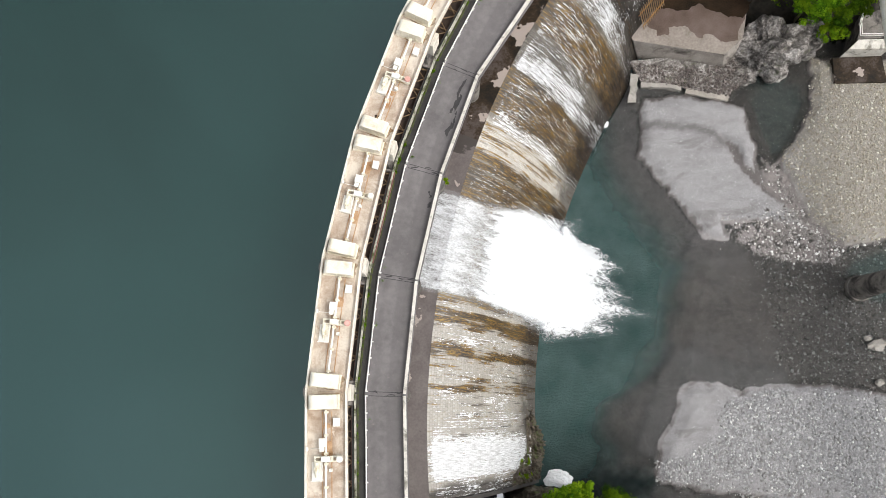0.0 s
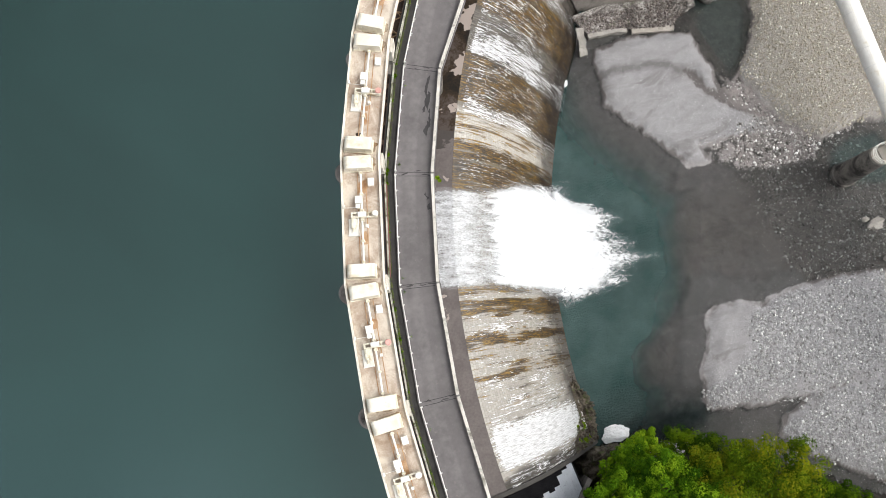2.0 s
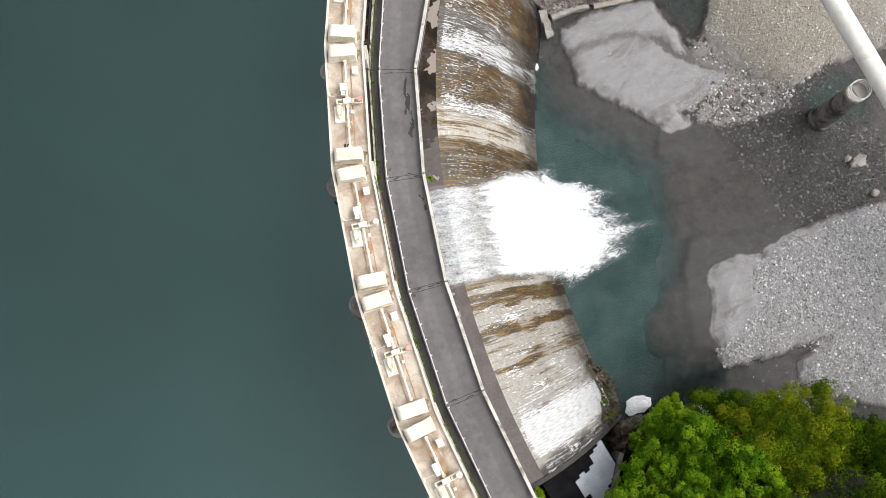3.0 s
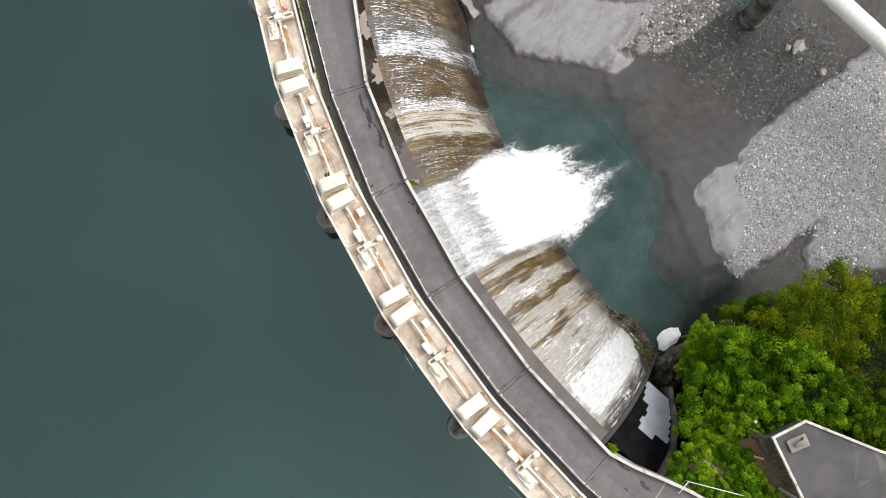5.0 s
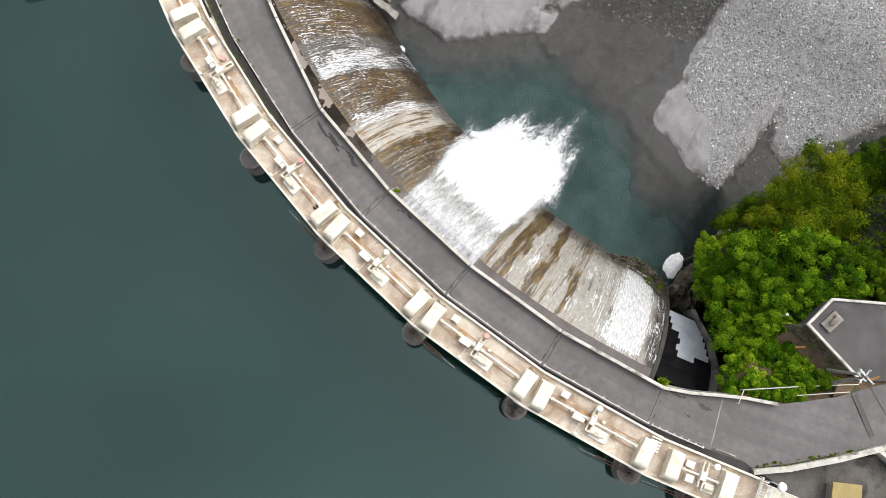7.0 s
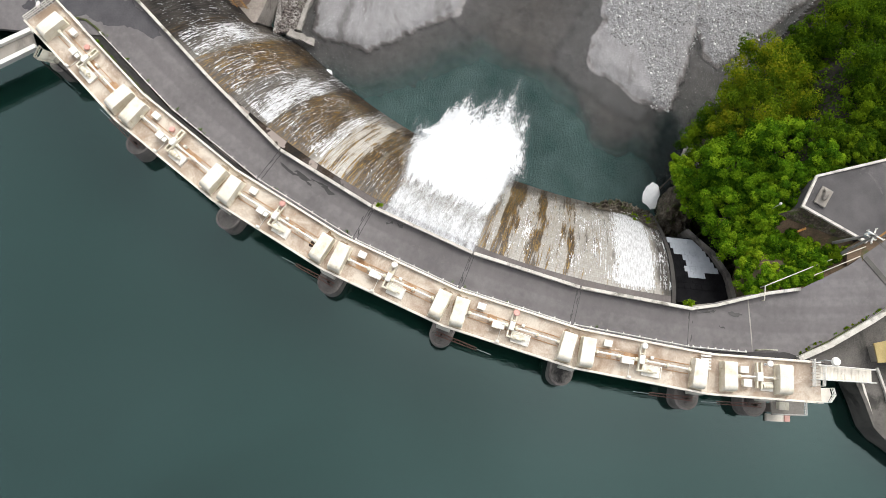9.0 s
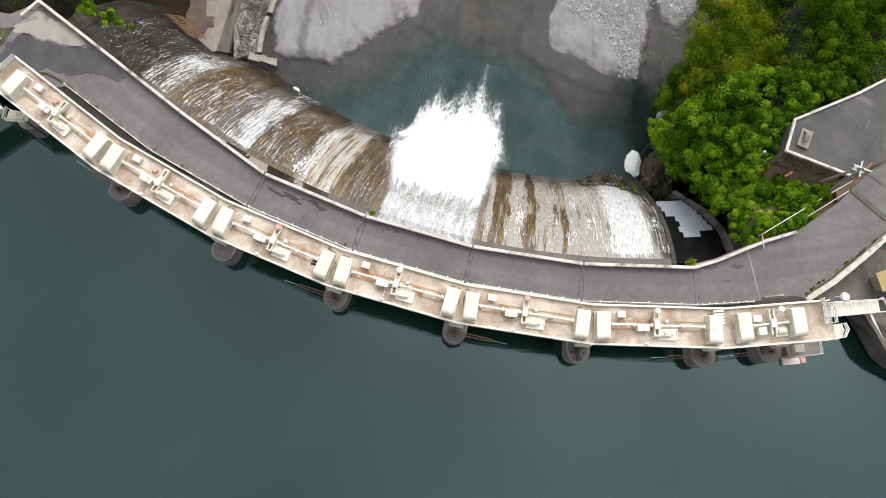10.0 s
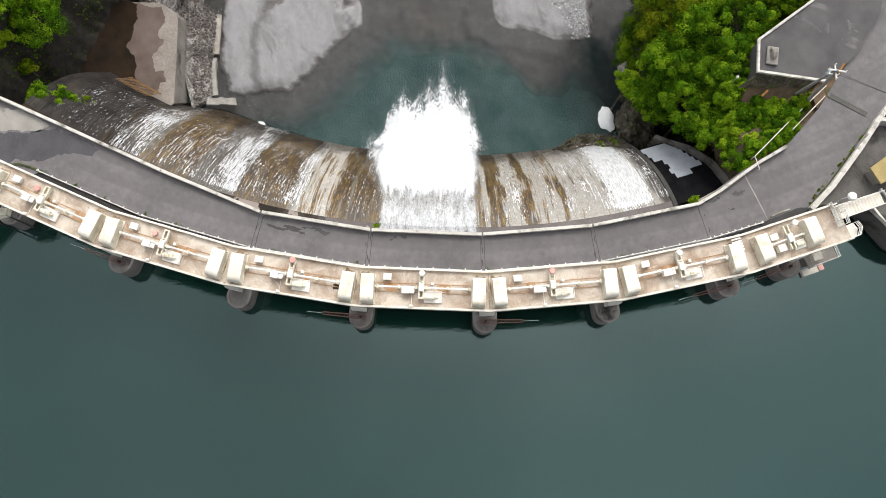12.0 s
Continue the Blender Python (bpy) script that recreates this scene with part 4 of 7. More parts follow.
def span(angles, label):
    ob = thing("bridge_span", label, "bridge", "service bridge spans")
    part("slab", sweep([(103.35, DECK), (107.42, DECK), (107.42, DECK - 0.35), (103.35, DECK - 0.35)], angles), "deck_concrete", ob)
    for r in (103.35, 107.22):
        part("kerb", sweep([(r, DECK), (r, DECK + 0.42), (r + 0.2, DECK + 0.42), (r + 0.2, DECK)], angles), "curb_concrete", ob, "pale stained concrete edge kerb")
    # underside and girders take a near-black colour in place of shade
    part("soffit", sweep([(103.4, DECK - 0.352), (107.37, DECK - 0.352), (107.37, DECK - 0.42), (103.4, DECK - 0.42)], angles), "soffit_concrete", ob, "underside, its shade put into the dark colour")
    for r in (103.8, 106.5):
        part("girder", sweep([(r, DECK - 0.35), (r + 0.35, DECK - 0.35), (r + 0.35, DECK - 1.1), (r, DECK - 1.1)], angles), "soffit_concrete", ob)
    return ob


EDGES = [133.4] + [th + d for th in JOINTS[1:] for d in (-0.005, 0.005)] + [182.75]
for a, b in zip(EDGES[::2], EDGES[1::2]):
    span([a, b], "pinkish stained concrete deck span of the service bridge")


def housing():
    ob = thing("hoist_housing", "cream steel cover over a gate hoist drum", "hoist", "hoist housings")
    bm = bmesh.new()
    arc = lambda cx, cz, r, a0, a1, n: [(cx + r * math.cos(a0 + (a1 - a0) * i / n), cz + r * math.sin(a0 + (a1 - a0) * i / n)) for i in range(n + 1)]
    prof = [(-1.4, 0.12)] + arc(-0.85, 0.85, 0.55, math.pi, math.pi / 2, 6) + arc(1.1, 1.1, 0.3, math.pi / 2, 0, 4) + [(1.4, 0.12)]
    for x in (-0.64, 0.64):
        bm.faces.new([bm.verts.new((x, y, z)) for y, z in prof])
    bm.verts.ensure_lookup_table()
    k = len(prof)
    for i in range(k):
        j = (i + 1) % k
        bm.faces.new((bm.verts[i], bm.verts[j], bm.verts[k + j], bm.verts[k + i]))
    bmesh.ops.recalc_face_normals(bm, faces=bm.faces)
    part("cover", bm, "housing_paint", ob)
    bm = bmesh.new()
    box(bm, -0.72, 0.72, -1.5, 1.5, 0.0, 0.14, 0.02)
    part("base_frame", bm, "cream_paint", ob)
    for y in (-0.9, -0.1, 0.7):
        for x in (-0.70, 0.64):
            bm = bmesh.new()
            box(bm, x, x + 0.06, y, y + 0.08, 0.14, 1.05)
            part("rib", bm, "cream_paint", ob)
    return ob


def drive():
    """Shafts, bearings, gearbox frame and motor in the middle of a bay; x from the joint."""
    ob = thing("hoist_drive", "cream gate hoist drive with long shafts and motor", "hoist", "hoist drives")
    for a, b in ((1.75, 6.0), (6.55, 11.2)):
        part("shaft", rod(bmesh.new(), (a, -0.05, 0.62), (b, -0.05, 0.62), 0.10, 12), "white_paint", ob, smooth=False)
    for x in (1.95, 4.1, 5.8, 6.75, 8.9, 11.0):
        bm = bmesh.new()
        box(bm, x - 0.12, x + 0.12, -0.22, 0.12, 0, 0.78, 0.04)
        part("bearing", bm, "cream_paint", ob)
    bm = bmesh.new()
    box(bm, 6.0, 6.14, -1.15, 1.5, 0.35, 0.85, 0.02)
    box(bm, 6.42, 6.56, -1.15, 1.5, 0.35, 0.85, 0.02)
    for y in (-1.15, -0.35, 0.5, 1.36):
        box(bm, 6.14, 6.42, y, y + 0.15, 0.35, 0.85)
    part("gear_frame", bm, "cream_paint", ob)
    bm = bmesh.new()
    box(bm, 6.02, 6.54, -0.45, 0.4, 0.3, 1.15, 0.06)
    part("gearbox", bm, "white_paint", ob)
    bm = bmesh.new()
    box(bm, 6.55, 8.3, -1.45, -0.42, 0.0, 0.28, 0.03)
    part("motor_base", bm, "white_paint", ob)
    bm = rod(bmesh.new(), (6.75, -0.95, 0.55), (7.6, -0.95, 0.55), 0.26, 14)
    rod(bm, (7.6, -0.95, 0.55), (7.95, -0.95, 0.55), 0.12, 10)
    motor = part("motor", bm, "cream_paint", ob)
    bm = bmesh.new()
    box(bm, 7.0, 7.3, -1.1, -0.8, 0.75, 0.95)
    part("terminal_box", bm, "cream_paint", motor)
    part("fan_cowl", rod(bmesh.new(), (6.6, -0.95, 0.55), (6.75, -0.95, 0.55), 0.28, 14), "cream_paint", motor)
    bm = bmesh.new()
    for a, b in (((6.6, -0.42, 0.75), (8.3, -0.42, 0.75)), ((8.3, -0.42, 0.75), (8.3, -1.45, 0.75)), ((8.3, -1.45, 0), (8.3, -1.45, 0.75)), ((8.3, -0.42, 0), (8.3, -0.42, 0.75))):
        rod(bm, a, b, 0.035, 8)
    part("guard", bm, "rail_paint", ob)
    bm = bmesh.new()
    box(bm, 7.2, 7.5, 0.25, 0.52, 0, 0.6, 0.03)
    part("brake_box", bm, "white_paint", ob)
    for y in (-0.5, 0.38):
        bm = bmesh.new()
        box(bm, 1.9, 11.1, y, y + 0.09, 0.003, 0.05)
        part("cable_duct", bm, "duct_rust", ob, "rusty cable duct")
    return ob


def cabinet(name, w, d, h, label):
    ob = thing(name, label, "cabinet", "deck cabinets")
    bm = bmesh.new()
    box(bm, -w / 2, w / 2, -d / 2, d / 2, 0.1, h, 0.025)
    part("body", bm, "white_paint", ob)
    bm = bmesh.new()
    box(bm, -w / 2 - 0.04, w / 2 + 0.04, -d / 2 - 0.04, d / 2 + 0.04, h, h + 0.05, 0.01)
    part("lid", bm, "white_paint", ob)
    bm = bmesh.new()
    box(bm, -w / 2 + 0.06, w / 2 - 0.06, -d / 2 + 0.06, d / 2 - 0.06, 0, 0.1)
    part("plinth", bm, "curb_concrete", ob)
    bm = bmesh.new()
    box(bm, -w / 2 + 0.05, w / 2 - 0.05, -d / 2 - 0.02, -d / 2, 0.16, h - 0.06)
    door = part("door", bm, "cream_paint", ob)
    part("handle", rod(bmesh.new(), (w / 2 - 0.12, -d / 2 - 0.05, h * 0.5), (w / 2 - 0.12, -d / 2 - 0.05, h * 0.65), 0.015, 6), "galvanised", door)
    return ob


def lamp(mat, label, tall=1.25):
    ob = thing("deck_lamp", label, "lamp", "deck lamps")
    part("pole", rod(bmesh.new(), (0, 0, 0), (0, 0, tall), 0.04, 8), "galvanised", ob)
    bm = rod(bmesh.new(), (0, 0, tall), (0, 0, tall + 0.17), 0.33, 20, 0.26)
    part("shade", bm, mat, ob)
    part("foot", rod(bmesh.new(), (0, 0, 0), (0, 0, 0.06), 0.14, 10), "galvanised", ob)
    return ob


def conduit():
    ob = thing("junction_post", "small white junction box with conduit at the deck edge", "electrical box", "junction posts")
    bm = bmesh.new()
    box(bm, -0.18, 0.18, -0.1, 0.1, 0.42, 0.72, 0.02)
    part("box", bm, "white_paint", ob)
    bm = rod(bmesh.new(), (0, 0.1, 0.06), (0, 1.3, 0.06), 0.03, 8)
    rod(bm, (0, 0.1, 0.06), (0, 0.1, 0.5), 0.03, 8)
    part("pipe", bm, "rail_paint", ob)
    return ob


HOUSE, DRIVE = housing(), drive()
BIG, MID, SMALL = cabinet("control_cabinet", 0.7, 0.62, 0.95, "white steel control cabinet on the service deck"), cabinet("switch_box", 0.36, 0.36, 0.8, "small white switch box on the service deck"), cabinet("relay_cabinet", 0.72, 0.56, 0.6, "low white relay cabinet on the service deck")
WHITE, RED = lamp("white_paint", "round white lamp on a short post"), lamp("red_paint", "round faded red lamp on a short post")
POST = conduit()
LOW = lamp("red_paint", "round faded red lamp close to the deck", 0.2)
LAMPS = [LOW, LOW, RED, WHITE, RED, WHITE]
for k in range(6):
    m, w = bay_frame(k)
    m = m @ Matrix.Translation((0, 0, DECK))
    for proto, x, y in ((HOUSE, 0.98, -0.30), (HOUSE, 11.95, -0.30), (DRIVE, 0, 0), (BIG, 4.75, -0.33), (MID, 5.37, -0.42), (SMALL, 2.9, 0.95), (LAMPS[k], 5.0 if k < 2 else 6.3, 0.9 if k < 2 else 1.3), (POST, 5.35, -1.85)):
        copy_thing(proto, m @ pose(x, y, 0))
# grime and rust where the drum covers drip
def grime(k, x0, x1, y0, y1, material, label, seed):
    m, _ = bay_frame(k)
    rng2 = random.Random(seed)
    ring = []
    p, q = rng2.uniform(0, 6), rng2.uniform(0, 6)
    up = rng2.uniform(0.001, 0.012)
    for i in range(44):
        a = i * math.pi / 22
        c, s = math.cos(a), math.sin(a)
        r = (abs(c) ** 4 + abs(s) ** 4) ** -0.25 * (0.96 + 0.07 * math.sin(3 * a + p) + 0.05 * math.sin(7 * a + q) + 0.03 * math.sin(11 * a + p * q))
        ring.append((m @ Vector(((x0 + x1) / 2 + c * r * (x1 - x0) / 2, (y0 + y1) / 2 + s * r * (y1 - y0) / 2, 0))).xy)
    solid("deck_stain", prism([tuple(p) for p in ring], DECK - 0.05, DECK + 0.002 + up), material, label, "stain", kind="structure")


for k in range(6):
    rng3 = random.Random(40 + k)
    grime(k, 0.12, 1.75, -1.72, 1.5, "deck_grime", "brown grime round the hoist covers", 600 + k)
    grime(k, 11.25, 12.75, -1.72, 1.5, "deck_grime", "brown grime round the hoist covers", 620 + k)
    for j in range(3):
        x = rng3.uniform(2.4, 10.5)
        grime(k, x, x + rng3.uniform(0.5, 1.6), -0.35 + rng3.uniform(-0.2, 0.3), 0.25 + rng3.uniform(0, 0.4), "duct_rust", "rust streak beside the drive shaft", 640 + 10 * k + j)
grime(2, 10.5, 11.15, -0.75, -0.15, "rust_dark", "dark rust ring beside a hoist cover", 690)
# the short end bay
END_DRIVE = thing("hoist_drive", "short cream gate hoist drive between two covers", "hoist", "hoist drives")
part("shaft", rod(bmesh.new(), (2.3, -0.1, 0.62), (6.2, -0.1, 0.62), 0.10, 12), "white_paint", END_DRIVE)
for x in (4.2, 4.62):
    bm = bmesh.new()
    box(bm, x, x + 0.14, -1.2, 1.3, 0.3, 0.85, 0.02)
    part("gear_frame", bm, "cream_paint", END_DRIVE)
bm = bmesh.new()
box(bm, 4.2, 4.76, -0.5, 0.35, 0.0, 1.1, 0.05)
part("gearbox", bm, "white_paint", END_DRIVE)
bm = bmesh.new()
box(bm, 4.8, 6.0, -1.4, -0.5, 0.0, 0.26, 0.03)
part("motor_base", bm, "white_paint", END_DRIVE)
bm = rod(bmesh.new(), (4.95, -0.95, 0.5), (5.8, -0.95, 0.5), 0.24, 14)
part("motor", bm, "cream_paint", END_DRIVE)
for x in (2.6, 6.0):
    bm = bmesh.new()
    box(bm, x - 0.12, x + 0.12, -0.28, 0.08, 0, 0.78, 0.04)
    part("bearing", bm, "cream_paint", END_DRIVE)
m = Matrix.Translation(pol(176.9, 105.3, DECK)) @ Matrix.Rotation(radians(-90 + 0.6), 4, "Z")
for proto, x, y in ((HOUSE, 1.55, -0.2), (HOUSE, 6.9, -0.2), (END_DRIVE, 0, 0), (SMALL, 3.1, 0.55), (BIG, 3.3, -0.75), (WHITE, 5.35, 1.2)):
    copy_thing(proto, m @ pose(x, y, 0))
for ob in (HOUSE, DRIVE, END_DRIVE, BIG, MID, SMALL, WHITE, RED, LOW, POST):
    for child in ob.children_recursive:
        bpy.data.objects.remove(child)
    bpy.data.objects.remove(ob)

# ---- crest road: parapet, guard rail, upstream kerb ----
def ring_line(r, z, a, b):
    return [tuple(pol(a, r, z)), tuple(pol(b, r, z))]


for k in range(1, 6):
    a, b = JOINTS[k] + 0.06, JOINTS[k + 1] - 0.06
    ob = thing("parapet", "weathered white concrete parapet along the crest road", "parapet", "parapets")
    line = [tuple(pol(141.5, 96.88, ROAD)), tuple(pol(b, 98.2, ROAD))] if k == 1 else ring_line(98.2, ROAD, a, b)
    part("wall", kerb(line, 0.26, 1.0, 0.62), "parapet_concrete", ob)
    part("coping", kerb([(x, y, z + 0.62) for x, y, z in line], 0.33, 0.0, 0.1), "parapet_concrete", ob)
RAIL_ENDS = JOINTS + [180.2]
for k in range(0, 7):
    a, b = RAIL_ENDS[k] + 0.12, RAIL_ENDS[k + 1] - 0.12
    ob = thing("guard_rail", "white steel pipe guard rail beside the crest road", "guard rail", "guard rails")
    p, q = pol(a, 102.25, ROAD), pol(b, 102.25, ROAD)
    for z in (0.45, 0.78):
        part("rail", rod(bmesh.new(), p + Vector((0, 0, z)), q + Vector((0, 0, z)), 0.045, 8), "rail_paint", ob)
    for i in range(8):
        c = p.lerp(q, (i + 0.02) / 7.04)
        bm = rod(bmesh.new(), c - Vector((0, 0, 0.1)), c + Vector((0, 0, 0.84)), 0.075, 8)
        out = Vector((c.x - CX, c.y - CY, 0)).normalized() * 0.2
        rod(bm, c + Vector((0, 0, 0.62)), c + Vector((0, 0, 0.62)) - out, 0.06, 8)
        part("post", bm, "rail_paint", ob)
    low = thing("upstream_kerb", "mossy white concrete kerb on the upstream road edge", "kerb", "upstream kerbs")
    part("wall", kerb(ring_line(103.4, ROAD, RAIL_ENDS[k] + 0.05, RAIL_ENDS[k + 1] - 0.05), 0.17, 0.9, 0.6), "mossy_kerb", low)
    part("moss_strip", kerb(ring_line(103.17, ROAD - 0.14, RAIL_ENDS[k] + 0.05, RAIL_ENDS[k + 1] - 0.05), 0.2, 0.05, 0.04), "moss", low, "green moss along the kerb foot")

# ---- white water from the open gate ----
def spray_rim(th):
    """How far the torn edge of the spray reaches into the pool."""
    return np.interp(th, [152.6, 153.7, 154.8, 155.6, 157.2, 158.6, 160.0, 161.2, 162.3, 163.2, 164.0, 164.6], [84.5, 81.5, 77.5, 74.2, 76.2, 73.8, 71.6, 74.6, 75.2, 77.8, 82.0, 85.0])


def build_jet():
    a, b = 155.5, 162.75
    TH, Rr, Z, S, uv = face_grid(a, b, 0.05, 0.0, 120)
    flat = np.degrees(TH)
    TH = np.radians(159.2 + (flat - 159.2) * (1 + np.where(flat < 159.2, 0.42, 0.17) * ease(2, 12, S)))
    grow = 0.15 + 1.7 * ease(3, 15, S)
    edge = ease(0, 0.35, flat - a) * ease(0, 0.35, b - flat)
    lump = hills(uv[..., 0], uv[..., 1] * 0.35, 1.1, 11) * 0.04 * (1 + S * 0.12)
    Z = Z + grow * (0.35 + 0.65 * edge) + lump
    Rr = Rr - grow * 0.35
    white = 0.085 - 0.075 * ease(1.2, 4.0, S) + 0.62 * ease(4.4, 9.4, S + hills(uv[..., 0], uv[..., 1] * 0.16, 0.9, 15) * 1.5) - (1 - edge) * 0.26
    soft = ease(0, 1.3, flat - a) * ease(0, 1.3, b - flat)
    white = np.minimum(white, np.where(S > 3, 0.62 * soft - 0.10, white))
    # flat run over the sill
    x, y = CX + Rr * np.cos(TH), CY + Rr * np.sin(TH)
    mesh = mesh_grid("spillway_jet", x, y, Z, uv=uv, attrs={"white": white})
    mesh.materials.append(MATS["white_water"])
    tagged(new("spillway_jet", mesh), "foaming white water pouring down the spillway", "waterfall", kind="structure")
    rs = np.linspace(95.85, 103.0, 30)
    TH, R2 = np.meshgrid(np.radians(np.arange(a, b, 0.05)), rs)
    uv = np.stack([TH * 90, 96.0 - R2], -1)
    z = 15.21 + 0.1 * ease(96.0, 98.0, R2) + hills(uv[..., 0], uv[..., 1] * 0.4, 1.0, 12) * 0.05
    mesh = mesh_grid("sill_flow", CX + R2 * np.cos(TH), CY + R2 * np.sin(TH), z, uv=uv, attrs={"white": 0.075 - 0.3 * (1 - ease(0, 0.4, np.degrees(TH) - a) * ease(0, 0.4, b - np.degrees(TH)))})
    mesh.materials.append(MATS["white_water"])
    tagged(new("sill_flow", mesh), "shallow white water sliding out under a gate", "waterfall", kind="structure")
    # heap of spray in the pool, torn past its rim
    TH, R2 = np.meshgrid(np.arange(150.4, 167.4, 0.05), np.linspace(90.5, 62.5, 190))
    T = np.radians(TH)
    x, y = CX + R2 * np.cos(T), CY + R2 * np.sin(T)
    rim = spray_rim(TH)
    out = rim - R2
    half = 3.9 + 1.7 * ease(90, 80, R2)
    side = (half + 1.0 * ease(159, 156, TH) - np.abs(TH - 158.9) + hills(x, y, 2.0, 18) * 0.3) * 1.4
    white = np.minimum(0.44 - 0.15 * (out + 2.0).clip(-3, 9), 0.32 * side - 0.25)
    white = np.minimum(white, 1.2 * ease(86.5, 84.0, R2) - 0.5).clip(-1.6, 0.9)
    shelf = np.interp(R2, FACE_R[::-1], FACE_Z[::-1]).clip(0) + 0.9
    heap = 2.4 * ((R2 - rim + 1.0) / (83.0 - rim)).clip(0, 1) ** 1.4
    z = np.where(R2 > 82.5, np.maximum(shelf * ease(-0.6, 0.9, side), 0.1), heap * ease(-0.2, 1.6, side)) + hills(x, y, 1.5, 13) * 0.10 * ease(-0.5, 2.0, R2 - rim) + 0.07
    uv = np.stack([T * 78.0, R2], -1)
    mesh = mesh_grid("spray", x, y, z, uv=uv, attrs={"white": white})
    mesh.materials.append(MATS["spray_water"])
    tagged(new("spray", mesh), "heap of white spray where the fall meets the pool", "spray", kind="structure")


build_jet()

# ---- banks ----
def strip(name, left, right, material, label, category, low=0.5):
    bm = bmesh.new()
    a = [bm.verts.new(p) for p in left]
    b = [bm.verts.new(p) for p in right]
    la = [bm.verts.new(Vector(p) - Vector((0, 0, low))) for p in left]
    lb = [bm.verts.new(Vector(p) - Vector((0, 0, low))) for p in right]
    for i in range(len(a) - 1):
        bm.faces.new((a[i], a[i + 1], b[i + 1], b[i]))
        bm.faces.new((a[i], la[i], la[i + 1], a[i + 1]))
        bm.faces.new((b[i], b[i + 1], lb[i + 1], lb[i]))
    bm.faces.new((a[0], b[0], lb[0], la[0]))
    bm.faces.new((a[-1], la[-1], lb[-1], b[-1]))
    bmesh.ops.recalc_face_normals(bm, faces=bm.faces)
    return solid(name, bm, material, label, category, kind="structure")


P0, P1 = tuple(pol(176.8, 98.0, ROAD)), tuple(pol(176.8, 102.3, ROAD))
strip("bank_road", [P0, (-3.3, -21.5, 21.5), (-2.6, -26.4, 21.9), (0.5, -31.9, 22.3), (4.5, -37.0, 22.6), (10.8, -43.0, 22.8), (30, -60, 23.5)],
      [P1, (-9.9, -21.5, 21.4), (-10.0, -26.6, 21.8), (-5.6, -34.0, 22.2), (-2.2, -38.6, 22.5), (4.0, -48.0, 22.8), (24, -68, 23.5)], "asphalt", "grey asphalt road curving onto the wooded bank", "road")
Q0, Q1 = tuple(pol(141.38, 96.65, ROAD)), tuple(pol(141.38, 102.3, ROAD))
strip("crest_road", [tuple(pol(148.48, 98.0, ROAD)), Q0], [tuple(pol(148.48, 102.3, ROAD)), Q1], "asphalt", "worn grey asphalt road widening towards the bank", "road", 0.9)
strip("left_road", [Q0, (31.6, 55.2, ROAD), (30.4, 58.5, ROAD), (36, 80, ROAD)], [Q1, tuple(pol(134.4, 102.3, ROAD)), (20.9, 58.2, ROAD), (21.4, 82, ROAD)], "asphalt", "grey asphalt road widening past the bridge end", "road")


def tree(name, x, y, z, tall, rad, material, label, leaves=9000, seed=1, group="bank trees", size=0.30, squash=0.75):
    rng = np.random.RandomState(seed)
    ob = thing(name, label, "tree" if tall > 3 else "bush", group, at=Matrix.Translation((x, y, z)))
    top = tall - rad * squash
    bm = rod(bmesh.new(), (0, 0, -1.0), (0, 0, max(top, 0.5)), 0.05 * rad + 0.05, 8, 0.02 * rad + 0.02)
    for i in range(6):
        a = i * 1.05 + rng.uniform(0, 0.6)
        rod(bm, (0, 0, top * rng.uniform(0.5, 0.9)), (math.cos(a) * rad * 0.6, math.sin(a) * rad * 0.6, top + rad * squash * rng.uniform(-0.1, 0.5)), 0.02 * rad + 0.02, 6, 0.02)
    part("trunk", bm, "bark", ob)
    k = int(30 + rad * rad * 5.0)
    d = rng.normal(size=(k, 3))
    d /= np.linalg.norm(d, axis=1, keepdims=True)
    d[:, 2] = np.abs(d[:, 2]) * 1.1 - 0.25
    shell = rng.uniform(0.50, 1.04, (k, 1)) * (1 + 0.18 * np.sin(3 * np.arctan2(d[:, 1:2], d[:, 0:1]) + seed))
    mid = d * shell * np.array([rad, rad, rad * squash])
    mid[:, 2] += top
    per = rng.randint(0, k, leaves)
    cl = rng.uniform(0.55, 1.05, k)[per][:, None] * (0.15 * rad + 0.38)
    g = rng.normal(size=(leaves, 3))
    g /= np.linalg.norm(g, axis=1, keepdims=True)
    g[:, 2] = np.abs(g[:, 2]) * 0.9 - 0.15
    c = mid[per] + g * cl * rng.uniform(0.55, 1.0, (leaves, 1))
    nrm = g + rng.normal(size=(leaves, 3)) * 0.34 + np.array([0, 0, 0.35])
    nrm /= np.linalg.norm(nrm, axis=1, keepdims=True)
    u = np.cross(nrm, rng.normal(size=(leaves, 3)))
    u /= np.linalg.norm(u, axis=1, keepdims=True)
    v = np.cross(nrm, u)
    s = size * rng.uniform(0.6, 1.2, (leaves, 1))
    co = np.stack([c - u * s * 0.5, c + v * s * 0.32 + nrm * s * 0.08, c + u * s * 0.5, c - v * s * 0.32 + nrm * s * 0.08], 1).reshape(-1, 3)
    mesh = bpy.data.meshes.new("crown")
    mesh.from_pydata(co.tolist(), [], np.arange(leaves * 4).reshape(-1, 4).tolist())
    tone = np.clip(rng.uniform(0.02, 0.92, k)[per] + rng.normal(0, 0.09, leaves), 0, 1)
    layer = mesh.attributes.new("tint", "FLOAT", "POINT")
    layer.data.foreach_set("value", np.repeat(tone, 4).astype(np.float32))
    mesh.materials.append(MATS[material])
    crown = new("crown", mesh)
    crown.parent = ob
    return ob


